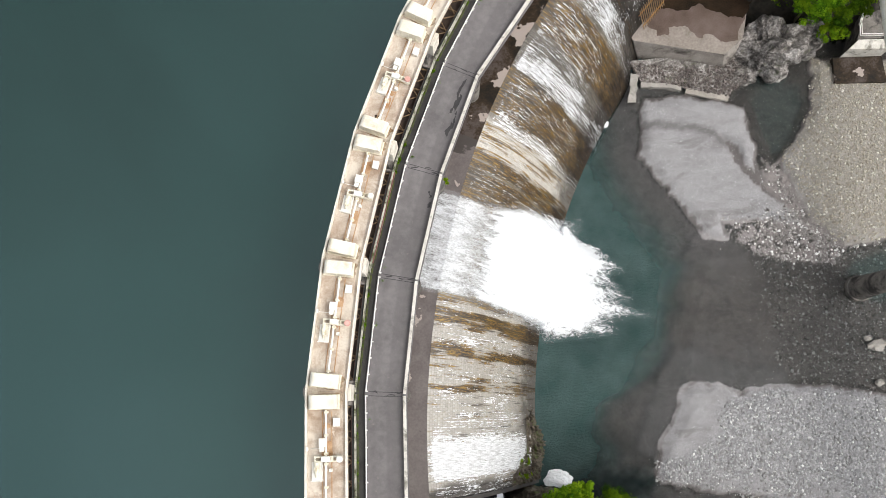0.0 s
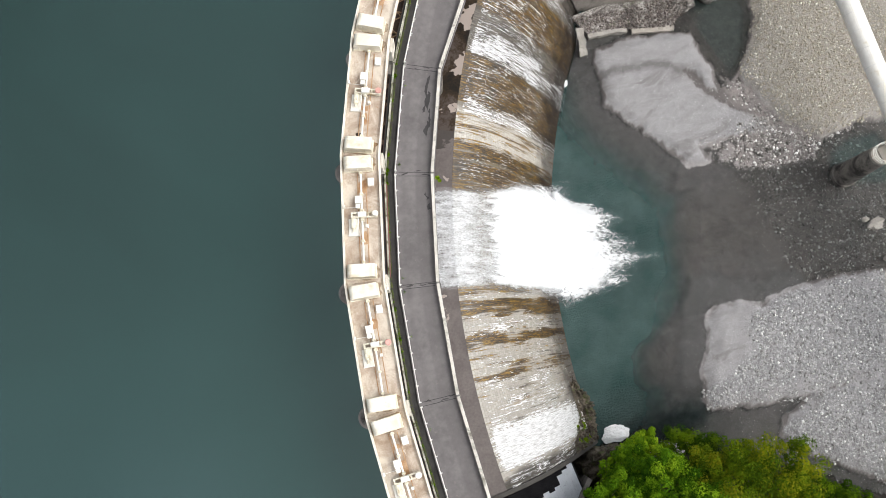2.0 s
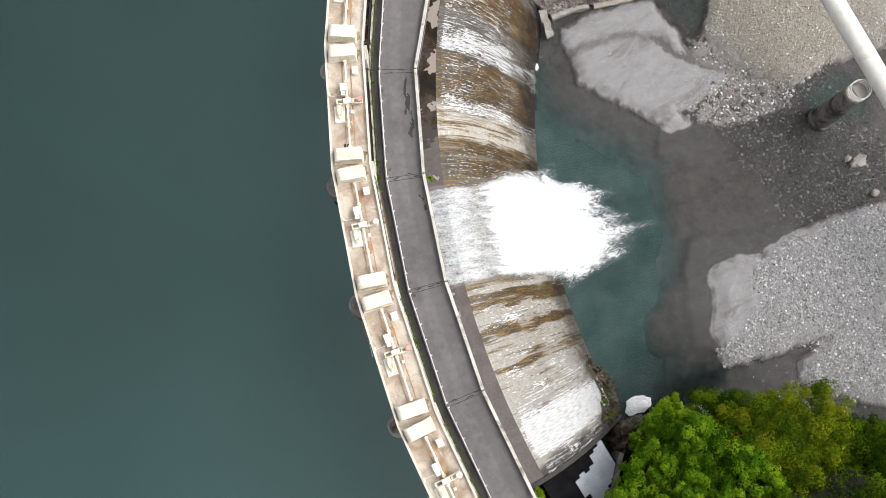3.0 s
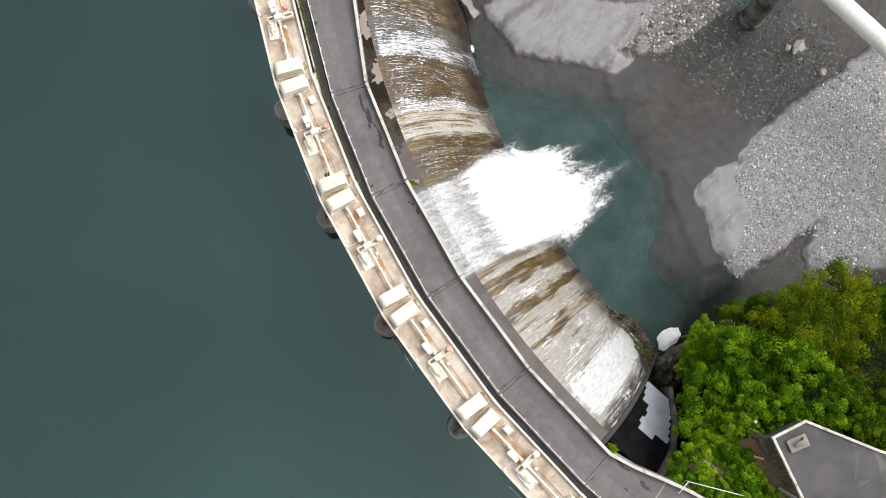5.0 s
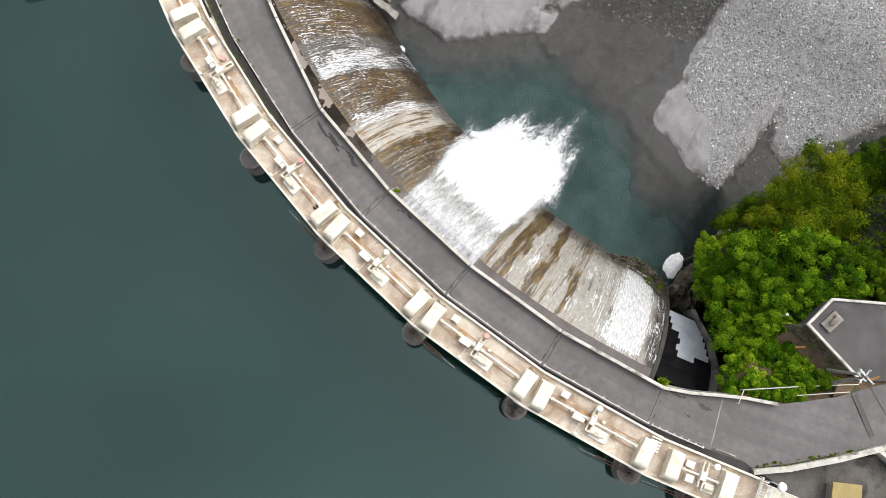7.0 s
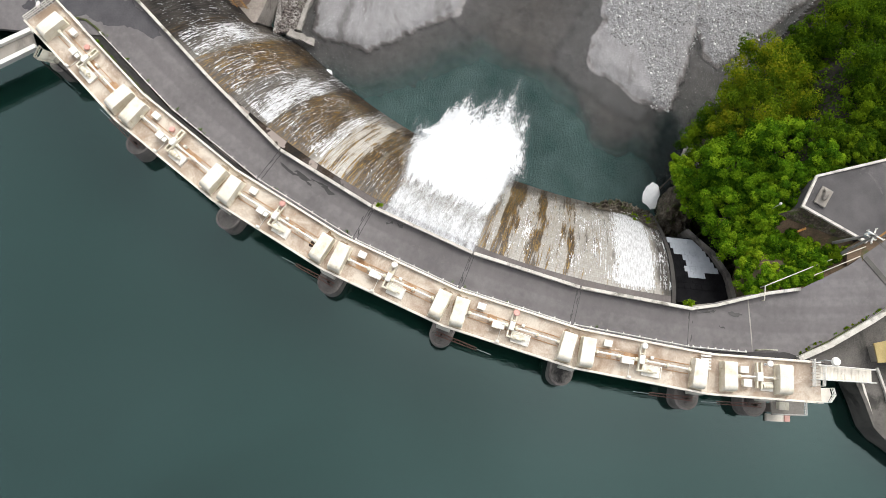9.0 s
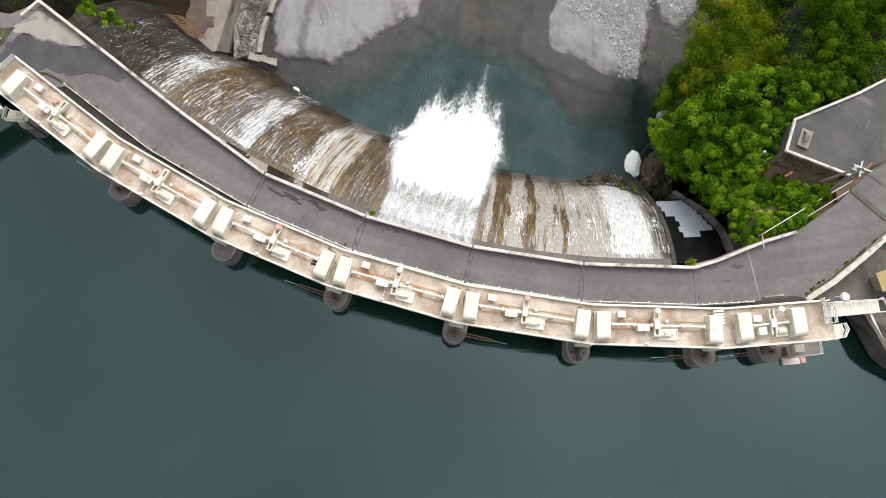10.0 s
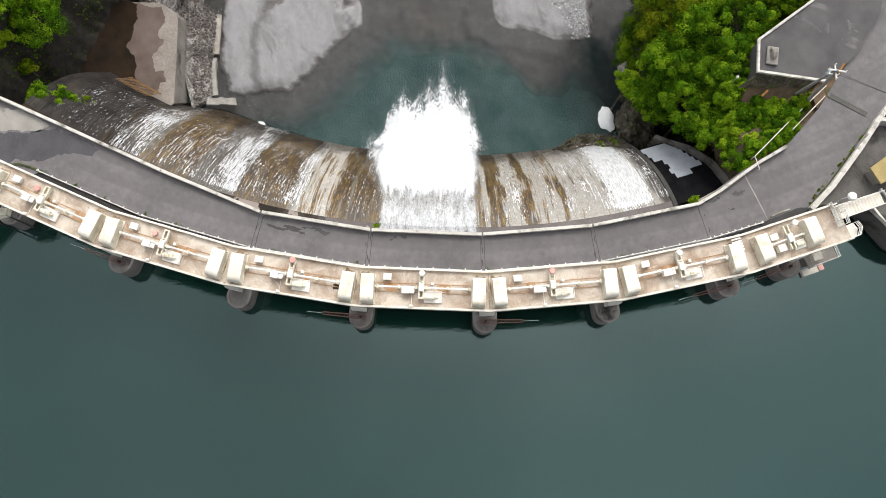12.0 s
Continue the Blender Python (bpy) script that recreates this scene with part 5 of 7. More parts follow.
def gz(x, y):
    z, _, _ = ground_height(np.array([[float(x)]]), np.array([[float(y)]]))
    return float(z[0, 0])


# right bank wood: place, height of the crown's middle, radius
WOOD = [
    (21.9, -27.2, 16.0, 7.3, "leaf_olive", "broad olive-green tree turning yellow on the bank"),
    (28.0, -32.0, 14.0, 5.0, "leaf_dark", "dark green leafy tree on the steep bank"),
    (30.7, -37.5, 14.0, 5.5, "leaf_dark", "dark green leafy tree on the steep bank"),
    (34.5, -41.5, 14.0, 5.0, "leaf_dark", "dark green leafy tree on the steep bank"),
    (38.0, -40.0, 10.0, 4.0, "leaf_olive", "broad olive-green tree turning yellow on the bank"),
    (22.0, -37.0, 19.0, 5.0, "leaf_dark", "dark green leafy tree on the steep bank"),
    (26.0, -43.0, 19.0, 5.0, "leaf_dark", "dark green leafy tree on the steep bank"),
    (18.2, -21.6, 11.0, 4.2, "leaf_dark", "dark green leafy tree on the steep bank"),
    (13.0, -22.2, 16.0, 4.6, "leaf_green", "fresh green leafy tree on the steep bank"),
    (15.0, -27.0, 18.5, 4.2, "leaf_green", "fresh green leafy tree on the steep bank"),
    (10.6, -19.4, 12.5, 3.4, "leaf_green", "fresh green leafy tree on the steep bank"),
    (7.2, -21.8, 16.5, 4.0, "leaf_green", "fresh green leafy tree on the steep bank"),
    (13.9, -17.2, 10.5, 1.9, "leaf_lime", "small yellow-green tree at the water's edge"),
    (4.0, -26.2, 19.6, 2.7, "leaf_green", "fresh green leafy tree beside the road"),
    (3.6, -23.2, 18.0, 3.3, "leaf_green", "fresh green leafy tree beside the road"),
    (1.6, -28.6, 20.8, 2.0, "leaf_lime", "light green bush beside the road"),
    (9.5, -25.0, 18.0, 3.2, "leaf_green", "fresh green leafy tree on the steep bank"),
    (14.5, -32.0, 21.0, 3.6, "leaf_dark", "dark green leafy tree on the steep bank"),
    (17.0, -36.5, 22.0, 4.0, "leaf_dark", "dark green leafy tree on the steep bank"),
    (44.0, -47.0, 12.0, 6.0, "leaf_dark", "dark green leafy tree on the steep bank"),
    (0.2, -25.0, 18.8, 2.2, "leaf_green", "fresh green leafy tree beside the road"),
    (-0.9, -26.2, 21.3, 1.0, "leaf_lime", "light green bush beside the road"),
    (0.6, -29.4, 21.4, 1.1, "leaf_green", "low green bush beside the road fence"),
    (7.4, -25.0, 20.6, 2.2, "leaf_green", "fresh green bush below the lot"),
    (10.6, -26.6, 21.4, 2.3, "leaf_green", "fresh green bush below the lot"),
    (12.7, -30.0, 22.0, 2.2, "leaf_green", "fresh green bush below the lot"),
    (13.9, -34.2, 22.4, 2.3, "leaf_dark", "dark green bush below the lot"),
    (2.0, -27.6, 20.6, 2.1, "leaf_green", "fresh green leafy tree beside the road"),
    (2.8, -25.0, 19.6, 2.2, "leaf_green", "fresh green leafy tree beside the road"),
    (0.9, -27.0, 20.6, 1.5, "leaf_green", "fresh green bush beside the road"),
    (-0.8, -24.6, 20.2, 1.6, "leaf_lime", "light green bush beside the road"),
    (-1.6, -23.8, 21.4, 1.3, "leaf_green", "low green bush beside the road fence"),
    (-1.2, -25.6, 21.8, 1.2, "leaf_green", "low green bush beside the road fence"),
    (-0.7, -27.4, 22.0, 1.2, "leaf_green", "low green bush beside the road fence"),
    (0.6, -28.6, 22.2, 1.4, "leaf_green", "low green bush beside the road fence"),
    (1.6, -30.2, 22.4, 1.0, "leaf_dark", "dark bush beside the road fence"),
    (-2.6, -22.6, 20.6, 1.2, "leaf_green", "low green bush beside the road fence"),
    (-0.2, -22.9, 18.6, 2.0, "leaf_green", "fresh green bush beside the road"),
    (1.8, -23.6, 19.0, 1.8, "leaf_lime", "light green bush beside the road"),
    (5.6, -24.2, 20.2, 1.6, "leaf_green", "fresh green bush below the lot"),
    (2.2, -32.2, 22.0, 0.7, "leaf_lime", "light green bush beside the road"),
]
for i, (x, y, zc, rad, mat, label) in enumerate(WOOD):
    z = gz(x, y) - 0.3
    tree("tree", x, y, z, max(zc + rad * 0.45 - z, rad * 0.9), rad, mat, label, int(820 * rad * rad + 2500), i + 1, size=0.29)
LEFT_WOOD = [
    (32.6, 50.3, 13.6, 1.5, "leaf_green", "green bush below the road parapet"), (33.8, 52.8, 14.2, 1.5, "leaf_green", "green bush below the road parapet"),
    (31.4, 48.2, 12.6, 1.1, "leaf_olive", "yellowing bush below the road parapet"),
    (44.8, 50.8, 13.5, 4.6, "leaf_green", "light green tree on the rocky bank"), (46.0, 54.0, 15.5, 4.2, "leaf_green", "green tree on the rocky bank"),
    (42.0, 57.5, 17.0, 3.2, "leaf_dark", "dark green bush on the rocky bank"), (49.0, 49.0, 13.0, 3.6, "leaf_dark", "dark green tree on the rocky bank"),
    (55.5, 40.0, 9.5, 3.6, "leaf_green", "green tree above the rock outcrop"), (59.8, 39.0, 9.0, 3.2, "leaf_dark", "dark green tree above the rock outcrop"),
    (58.0, 36.2, 6.5, 1.7, "leaf_lime", "light green bush above the gravel"), (51.2, 42.0, 9.5, 2.0, "leaf_lime", "light green bush above the rock outcrop"),
    (46.5, 60.0, 18.0, 4.5, "leaf_dark", "dark green tree on the rocky bank"), (50.5, 54.5, 17.0, 4.5, "leaf_green", "green tree on the rocky bank"),
    (41.6, 54.6, 12.0, 1.2, "leaf_lime", "light green weeds on wet rock"), (39.0, 54.0, 12.0, 0.9, "leaf_olive", "yellowing weeds on wet rock"),
    (64.0, 44.0, 12.0, 5.0, "leaf_green", "green tree on the rocky bank"),
]
for i, (x, y, zc, rad, mat, label) in enumerate(LEFT_WOOD):
    z = gz(x, y) - 0.3
    tree("tree", x, y, z, max(zc + rad * 0.45 - z, rad * 0.9), rad, mat, label, int(820 * rad * rad + 2000), i + 51, size=0.27)


def leaf_carpet(name, pts, material, label, seed, size=0.35, lift=0.7):
    """Undergrowth: loose leaves over the ground."""
    rng = np.random.RandomState(seed)
    k = len(pts)
    z, _, _ = ground_height(pts[None, :, 0], pts[None, :, 1])
    c = np.column_stack([pts, z[0] + rng.uniform(0.05, lift, k)])
    nrm = rng.normal(size=(k, 3)) * 0.6 + np.array([0, 0, 1.0])
    nrm /= np.linalg.norm(nrm, axis=1, keepdims=True)
    u = np.cross(nrm, rng.normal(size=(k, 3)))
    u /= np.linalg.norm(u, axis=1, keepdims=True)
    v = np.cross(nrm, u)
    s = size * rng.uniform(0.6, 1.2, (k, 1))
    co = np.stack([c - u * s * 0.5, c + v * s * 0.32, c + u * s * 0.5, c - v * s * 0.32], 1).reshape(-1, 3)
    mesh = bpy.data.meshes.new(name)
    mesh.from_pydata(co.tolist(), [], np.arange(k * 4).reshape(-1, 4).tolist())
    layer = mesh.attributes.new("tint", "FLOAT", "POINT")
    layer.data.foreach_set("value", np.repeat(np.clip(0.5 + 0.5 * hills(pts[:, 0], pts[:, 1], 2.5, 22), 0, 1), 4).astype(np.float32))
    mesh.materials.append(MATS[material])
    tagged(new(name, mesh), label, "undergrowth", kind="stuff")


def scatter(seed, count, x0, x1, y0, y1, test):
    rng = np.random.RandomState(seed)
    p = np.column_stack([rng.uniform(x0, x1, count), rng.uniform(y0, y1, count)])
    return p[test(p[:, 0], p[:, 1])]


def on_right_bank(x, y):
    d = -line_side(x, y, RIGHT_FOOT)
    road = (y > -1.35 * x - 32.5 + 9) & (x < 12)
    return (d > 1.0) & (x > 0) & ~((x < 13) & (inside(x, y, [(6.3, -26.2), (9.8, -27.8), (12.5, -36), (16, -46), (-2, -42), (-12, -30), (-4, -22), (-1, -26), (2.6, -33)]) > 0))


leaf_carpet("undergrowth", scatter(5, 60000, 0, 60, -55, -16, on_right_bank), "leaf_dark", "dense dark green undergrowth on the wooded bank", 6)
leaf_carpet("ivy", scatter(8, 16000, 28, 62, 36, 62, lambda x, y: (line_side(x, y, LEFT_FOOT) > 3.0) & (hills(x, y, 5, 21) > -0.1) & (inside(x, y, [(14, 38), (31.6, 55.4), (30.6, 60), (40, 80), (0, 82), (10, 50)]) < 0)), "leaf_dark", "patchy green undergrowth on the rocky bank", 9)

# ---- stones ----
OCTA = np.array([(1, 0, 0), (-1, 0, 0), (0, 1, 0), (0, -1, 0), (0, 0, 1), (0, 0, -1)], float)
TRI = np.array([(0, 2, 4), (2, 1, 4), (1, 3, 4), (3, 0, 4), (2, 0, 5), (1, 2, 5), (3, 1, 5), (0, 3, 5)])


def pebbles(name, pts, lo, hi, material, label, seed, sink=0.25, base=None):
    rng = np.random.RandomState(seed)
    k = len(pts)
    z, _, _ = ground_height(pts[None, :, 0], pts[None, :, 1])
    if base is not None:
        z = base(pts[:, 0], pts[:, 1])[None]
    s = lo * (hi / lo) ** (rng.uniform(0, 1, k) ** 2.2)
    shape = OCTA[None] * rng.uniform(0.7, 1.3, (k, 6, 1)) * s[:, None, None] * np.array([1, 0.8, 0.55])
    a = rng.uniform(0, 6.28, k)
    ca, sa = np.cos(a)[:, None], np.sin(a)[:, None]
    x, y = shape[..., 0] * ca - shape[..., 1] * sa, shape[..., 0] * sa + shape[..., 1] * ca
    co = np.stack([x + pts[:, 0:1], y + pts[:, 1:2], shape[..., 2] + (z[0] + s * sink)[:, None]], -1).reshape(-1, 3)
    tri = (TRI[None] + np.arange(k)[:, None, None] * 6).reshape(-1, 3)
    mesh = bpy.data.meshes.new(name)
    mesh.from_pydata(co.tolist(), [], tri.tolist())
    mesh.materials.append(MATS[material])
    tagged(new(name, mesh), label, "stones", kind="stuff")


pebbles("gravel_stones", scatter(11, 85000, 25, 80, -60, 36, lambda x, y: (np.maximum(inside(x, y, BAR_C), inside(x, y, BAR_D)) > 0.6 + 1.2 * hills(x, y, 7, 31)) & (inside(x, y, SAND_C) < 0.4 * hills(x, y, 2, 32))),
        0.04, 0.27, "pebble", "loose grey and white river stones", 12)
pebbles("bar_stones", scatter(21, 26000, 48, 72, 5, 36, lambda x, y: inside(x, y, BAR_B) > 0.6 + 1.0 * hills(x, y, 7, 31)), 0.04, 0.24, "warm_pebble", "loose beige river stones", 22)
pebbles("shallow_stones", scatter(13, 18000, 36, 62, -12, 16, lambda x, y: (ease(39, 48, x) * ease(18, 8, np.abs(y - 2)) + 0.3 * hills(x, y, 4, 33) > 0.6) & (inside(x, y, BAR_B) < 0.2) & (inside(x, y, BAR_C) < 0.2)),
        0.035, 0.30, "wet_pebble", "wet stones in the shallow riffle", 14)
pebbles("sand_grain", scatter(25, 15000, 24, 51, -18, 33, lambda x, y: ((inside(x, y, BAR_A) > 0.4) | (inside(x, y, SAND_C) > 0.2)) & (hills(x, y, 3, 36) > -0.5)), 0.025, 0.085, "pebble", "fine pale grains on the sandy bars", 26)
pebbles("sand_stones", scatter(15, 5000, 31, 51, 11, 33, lambda x, y: (inside(x, y, BAR_A) > 0.5) & ((x > 40) & (y < 14) | (hills(x, y, 2, 34) > 0.55))),
        0.04, 0.20, "pebble", "small stones on the sandy bar", 16)


pebbles("edge_stones", scatter(19, 6500, 38, 58, 3, 23, lambda x, y: np.maximum(inside(x, y, RIFFLE), inside(x, y, NECK) - 0.4) + hills(x, y, 2.5, 35) * 0.9 > 0.1),
        0.05, 0.24, "wet_pebble", "pale stones strewn along the wet edge of the bar", 20)


def boulder(name, x, y, z, sx, sy, sz, label, seed, material="rock", sub=4, rough=0.35, category="rock"):
    bm = bmesh.new()
    bmesh.ops.create_icosphere(bm, subdivisions=sub, radius=1.0)
    for v in bm.verts:
        p = v.co.copy()
        q = p * 1.3 + Vector((seed * 7.1, seed * 3.3, 0))
        d = 1 + rough * (noise.noise(q) + 0.5 * noise.noise(q * 2.3) + 0.45 * (0.5 - abs(noise.noise(q * 3.7))) + 0.22 * (0.5 - abs(noise.noise(q * 9.3))))
        v.co = Vector((p.x * sx * d, p.y * sy * d, p.z * sz * d))
    ob = tagged(part(name, bm, material), label, category)
    ob.location = (x, y, z)
    return ob


boulder("boulder", 56.8, -5.4, -0.1, 1.15, 0.7, 0.6, "pale angular boulder lying in shallow water", 1, "dry_concrete", 2, 0.6)
boulder("boulder", 56.0, -10.2, 0.2, 0.55, 0.45, 0.35, "pale boulder at the edge of the gravel", 2, "dry_concrete", 3, 0.25)
boulder("boulder", 55.9, -4.4, 0.0, 0.5, 0.35, 0.3, "pale boulder in shallow water", 3, "dry_concrete", 3, 0.25)
boulder("rock_outcrop", 51.0, 36.2, 1.0, 3.9, 3.3, 4.8, "jagged grey rock outcrop above the gravel", 4, sub=5, rough=0.5)
boulder("rock_outcrop", 55.0, 37.2, 1.0, 3.0, 2.6, 4.2, "jagged grey rock outcrop under trees", 5, sub=5, rough=0.5)
boulder("rock_outcrop", 47.2, 33.8, 0.0, 2.2, 1.3, 1.3, "grey rock ledge beside the pool", 6, sub=5, rough=0.5)
boulder("rock_outcrop", 9.4, -18.3, 2.0, 3.0, 1.9, 4.8, "dark brown wet rock beside the spillway", 7, "mossy_rock", sub=5, rough=0.5)
boulder("rock_outcrop", 12.0, -18.6, 0.0, 1.6, 1.2, 1.5, "dark wet rock at the waterline", 8, "mossy_rock", sub=5, rough=0.5)
boulder("rock_outcrop", 17.0, -21.0, 0.0, 2.8, 1.4, 1.8, "dark rock at the foot of the bank", 9, sub=5, rough=0.5)
boulder("foam_patch", 12.8, -16.1, 0.0, 1.5, 1.0, 0.35, "white foam drifted against the rock", 10, "foam", 4, 0.35, "foam")
boulder("foam_patch", 27.0, 29.6, 0.0, 0.7, 0.5, 0.2, "white foam at the foot of the masonry", 11, "foam", 3, 0.4, "foam")

def worn(bm, amp=0.16, cuts=7):
    """Break up clean edges: finer faces, pushed about by noise."""
    bmesh.ops.subdivide_edges(bm, edges=bm.edges[:], cuts=cuts, use_grid_fill=True)
    for v in bm.verts:
        q = v.co * 1.4
        v.co += Vector((noise.noise(q), noise.noise(q + Vector((9, 0, 0))), noise.noise(q + Vector((0, 9, 0))))) * amp
    return bm


# ---- concrete apron and rubble ----
bm = bmesh.new()
top = [(32.2, 39.4, 4.0), (43.9, 35.6, 4.0), (46.9, 37.6, 4.0), (48.6, 42.5, 4.0), (49, 52, 4.0), (34, 58, 4.0), (28, 50, 4.0)]
low = [(33.8, 38.2, -1), (44.9, 34.6, -1), (48.6, 36.2, -1), (50.0, 42, -1), (49, 52, -1), (34, 58, -1), (28, 50, -1)]
tv, lv = [bm.verts.new(p) for p in top], [bm.verts.new(p) for p in low]
bm.faces.new(tv)
for i in range(7):
    bm.faces.new((tv[i], lv[i], lv[(i + 1) % 7], tv[(i + 1) % 7]))
bmesh.ops.recalc_face_normals(bm, faces=bm.faces)
ob = solid("concrete_apron", bm, "block_top", "pale concrete apron block with brown wet sheet on top", "concrete block", kind="structure")
ob.data.materials.append(MATS["apron_side"])
for poly in ob.data.polygons:
    poly.material_index = 0 if poly.normal.z > 0.7 else 1
WET_TOP = [(34.4, 41.2), (35.6, 40.4), (35.4, 39.6), (37.0, 39.2), (37.4, 40.4), (39.4, 40.6), (40.6, 39.2), (41.2, 38.4), (42.8, 38.9), (44.0, 37.4), (46.2, 37.5), (47.6, 40.5), (47.8, 50), (34, 57), (30, 50), (34.0, 43)]
ob = thing("retaining_kerb", "broken pale concrete kerb along the gravel", "kerb")
part("beam", worn(kerb([(33.0, 34.3, 0.0), (36.5, 33.6, 0.0), (38.4, 32.9, 0.0)], 0.6, 1.0, 0.7)), "dry_concrete", ob)
part("beam", worn(kerb([(39.0, 32.6, -0.2), (42.5, 31.3, -0.2), (44.6, 30.6, -0.2)], 0.8, 1.0, 0.7)), "grey_concrete", ob)
bm = bmesh.new()
box(bm, -1.9, 1.9, -0.5, 0.5, -0.3, 0.3)
worn(bm, 0.28, 5)
ob = solid("concrete_fragment", bm, "dry_concrete", "pale broken concrete slab leaning on the bank", "concrete slab")
ob.matrix_basis = pose(31.7, 33.7, 1.1, 0, 16, -103)
RUB = scatter(17, 7500, 31, 49, 30, 39, lambda x, y: (inside(x, y, [(32, 37.5), (33.2, 34.4), (38.4, 33), (44.8, 30.8), (48, 33), (46, 36), (42, 35)]) > 0))
pebbles("rubble", RUB, 0.05, 0.28, "rubble_stone", "rubble and wet stones below the concrete apron", 18, 0.2, lambda x, y: 0.52 + 0.15 * (y + 0.3 * (x - 33) - 34.4).clip(0))
bm = prism([(32, 37.8), (33.1, 34.6), (38.4, 33.2), (44.8, 31.0), (47.5, 33.5), (46, 37)], -1, [0.9, 0.6, 0.55, 0.5, 0.8, 1.4])
solid("rubble_bench", bm, "rock", "rough stone bench below the concrete apron", "rubble", kind="structure")
ob = thing("rusty_grate", "rust-brown steel bars lying on the concrete apron", "grate")
for i in range(13):
    th = 133.9 - i * 0.25
    a, b = [pol(th - d, r, float(np.interp(r, FACE_R[::-1], FACE_Z[::-1])) + 0.2) for d, r in ((0.0, 85.1), (0.25, 86.8))]
    part("bar", rod(bmesh.new(), a, b, 0.07, 8), "rust_orange_dull", ob)
for r in (85.4, 86.5):
    z = float(np.interp(r, FACE_R[::-1], FACE_Z[::-1])) + 0.3
    part("cross_bar", rod(bmesh.new(), pol(134.0, r, z), pol(130.8, r, z), 0.06, 6), "rust_orange", ob)

# ---- pylon and white pipe bridge ----
ob = thing("pylon", "stained concrete pylon carrying the pipe bridge", "pylon", at=Matrix.Translation((56.2, 2.2, 0)))
part("shaft", rod(bmesh.new(), (0, 0, -1.5), (0, 0, 9.6), 1.6, 28, 1.32), "dark_pier", ob, smooth=False)
part("footing", rod(bmesh.new(), (0, 0, -1.6), (0, 0, 0.5), 1.95, 28, 1.75), "dark_pier", ob)
part("collar", rod(bmesh.new(), (0, 0, 9.6), (0, 0, 10.1), 1.3, 28), "grey_concrete", ob)
for z in (10.5, 10.9, 11.3):
    bm = bmesh.new()
    pts = [(1.25 * math.cos(a), 1.25 * math.sin(a), z) for a in [i * math.pi / 10 for i in range(21)]]
    for a, b in zip(pts, pts[1:]):
        rod(bm, a, b, 0.05, 6)
    part("rail", bm, "rail_paint", ob)
for i in range(6):
    a = i * math.pi / 3
    part("post", rod(bmesh.new(), (1.25 * math.cos(a), 1.25 * math.sin(a), 10.0), (1.25 * math.cos(a), 1.25 * math.sin(a), 11.3), 0.05, 6), "rail_paint", ob)
bm = bmesh.new()
box(bm, -0.3, 3.2, -0.9, 0.9, 9.7, 10.3, 0.05)
part("saddle", bm, "grey_concrete", ob)
ob = thing("pipe_bridge", "big white steel pipe crossing the river", "pipe")
A, B = Vector((65.5, 58.0, 11.7)), Vector((53.8, -38.0, 11.7))
part("pipe", rod(bmesh.new(), A, B, 1.22, 32), "white_paint", ob, smooth=False)
for i in range(1, 40):
    c = A.lerp(B, i / 40)
    d = (B - A).normalized() * 0.06
    part("joint_ring", rod(bmesh.new(), c - d, c + d, 1.26, 32), "rail_paint", ob)
# concrete stage with a white rail on the far left bank
ob = thing("stage", "small concrete stage with white handrails", "platform")
part("block", prism([(62.0, 35.1), (66.4, 34.6), (70, 40), (66, 44)], -0.5, 4.2), "dark_pier", ob)
part("ledge", prism([(59.7, 34.0), (66.4, 33.3), (66.3, 29.5), (59.2, 30.4)][::-1], -0.5, 1.1), "sill_wet", ob, "dark wet ledge")
part("apron_slab", prism([(60.8, 34.0), (62.2, 35.0), (66.3, 34.55), (66.3, 33.3)][::-1], -0.5, [3.6, 3.9, 4.0, 3.6]), "parapet_concrete", ob, "pale concrete slab")
line = [(66.3, 34.7, 4.2), (62.2, 35.3, 4.2), (62.5, 37.0, 4.2), (66.0, 43.2, 4.2)]
for z in (0.5, 1.0):
    part("rail", kerb([(x, y, 4.2 + z) for x, y, _ in line], 0.1, 0.05, 0.05), "rail_paint", ob)
for i in range(9):
    a = Vector(line[2]).lerp(Vector(line[3]), i / 8)
    part("post", rod(bmesh.new(), a, a + Vector((0, 0, 1.05)), 0.05, 6), "rail_paint", ob)

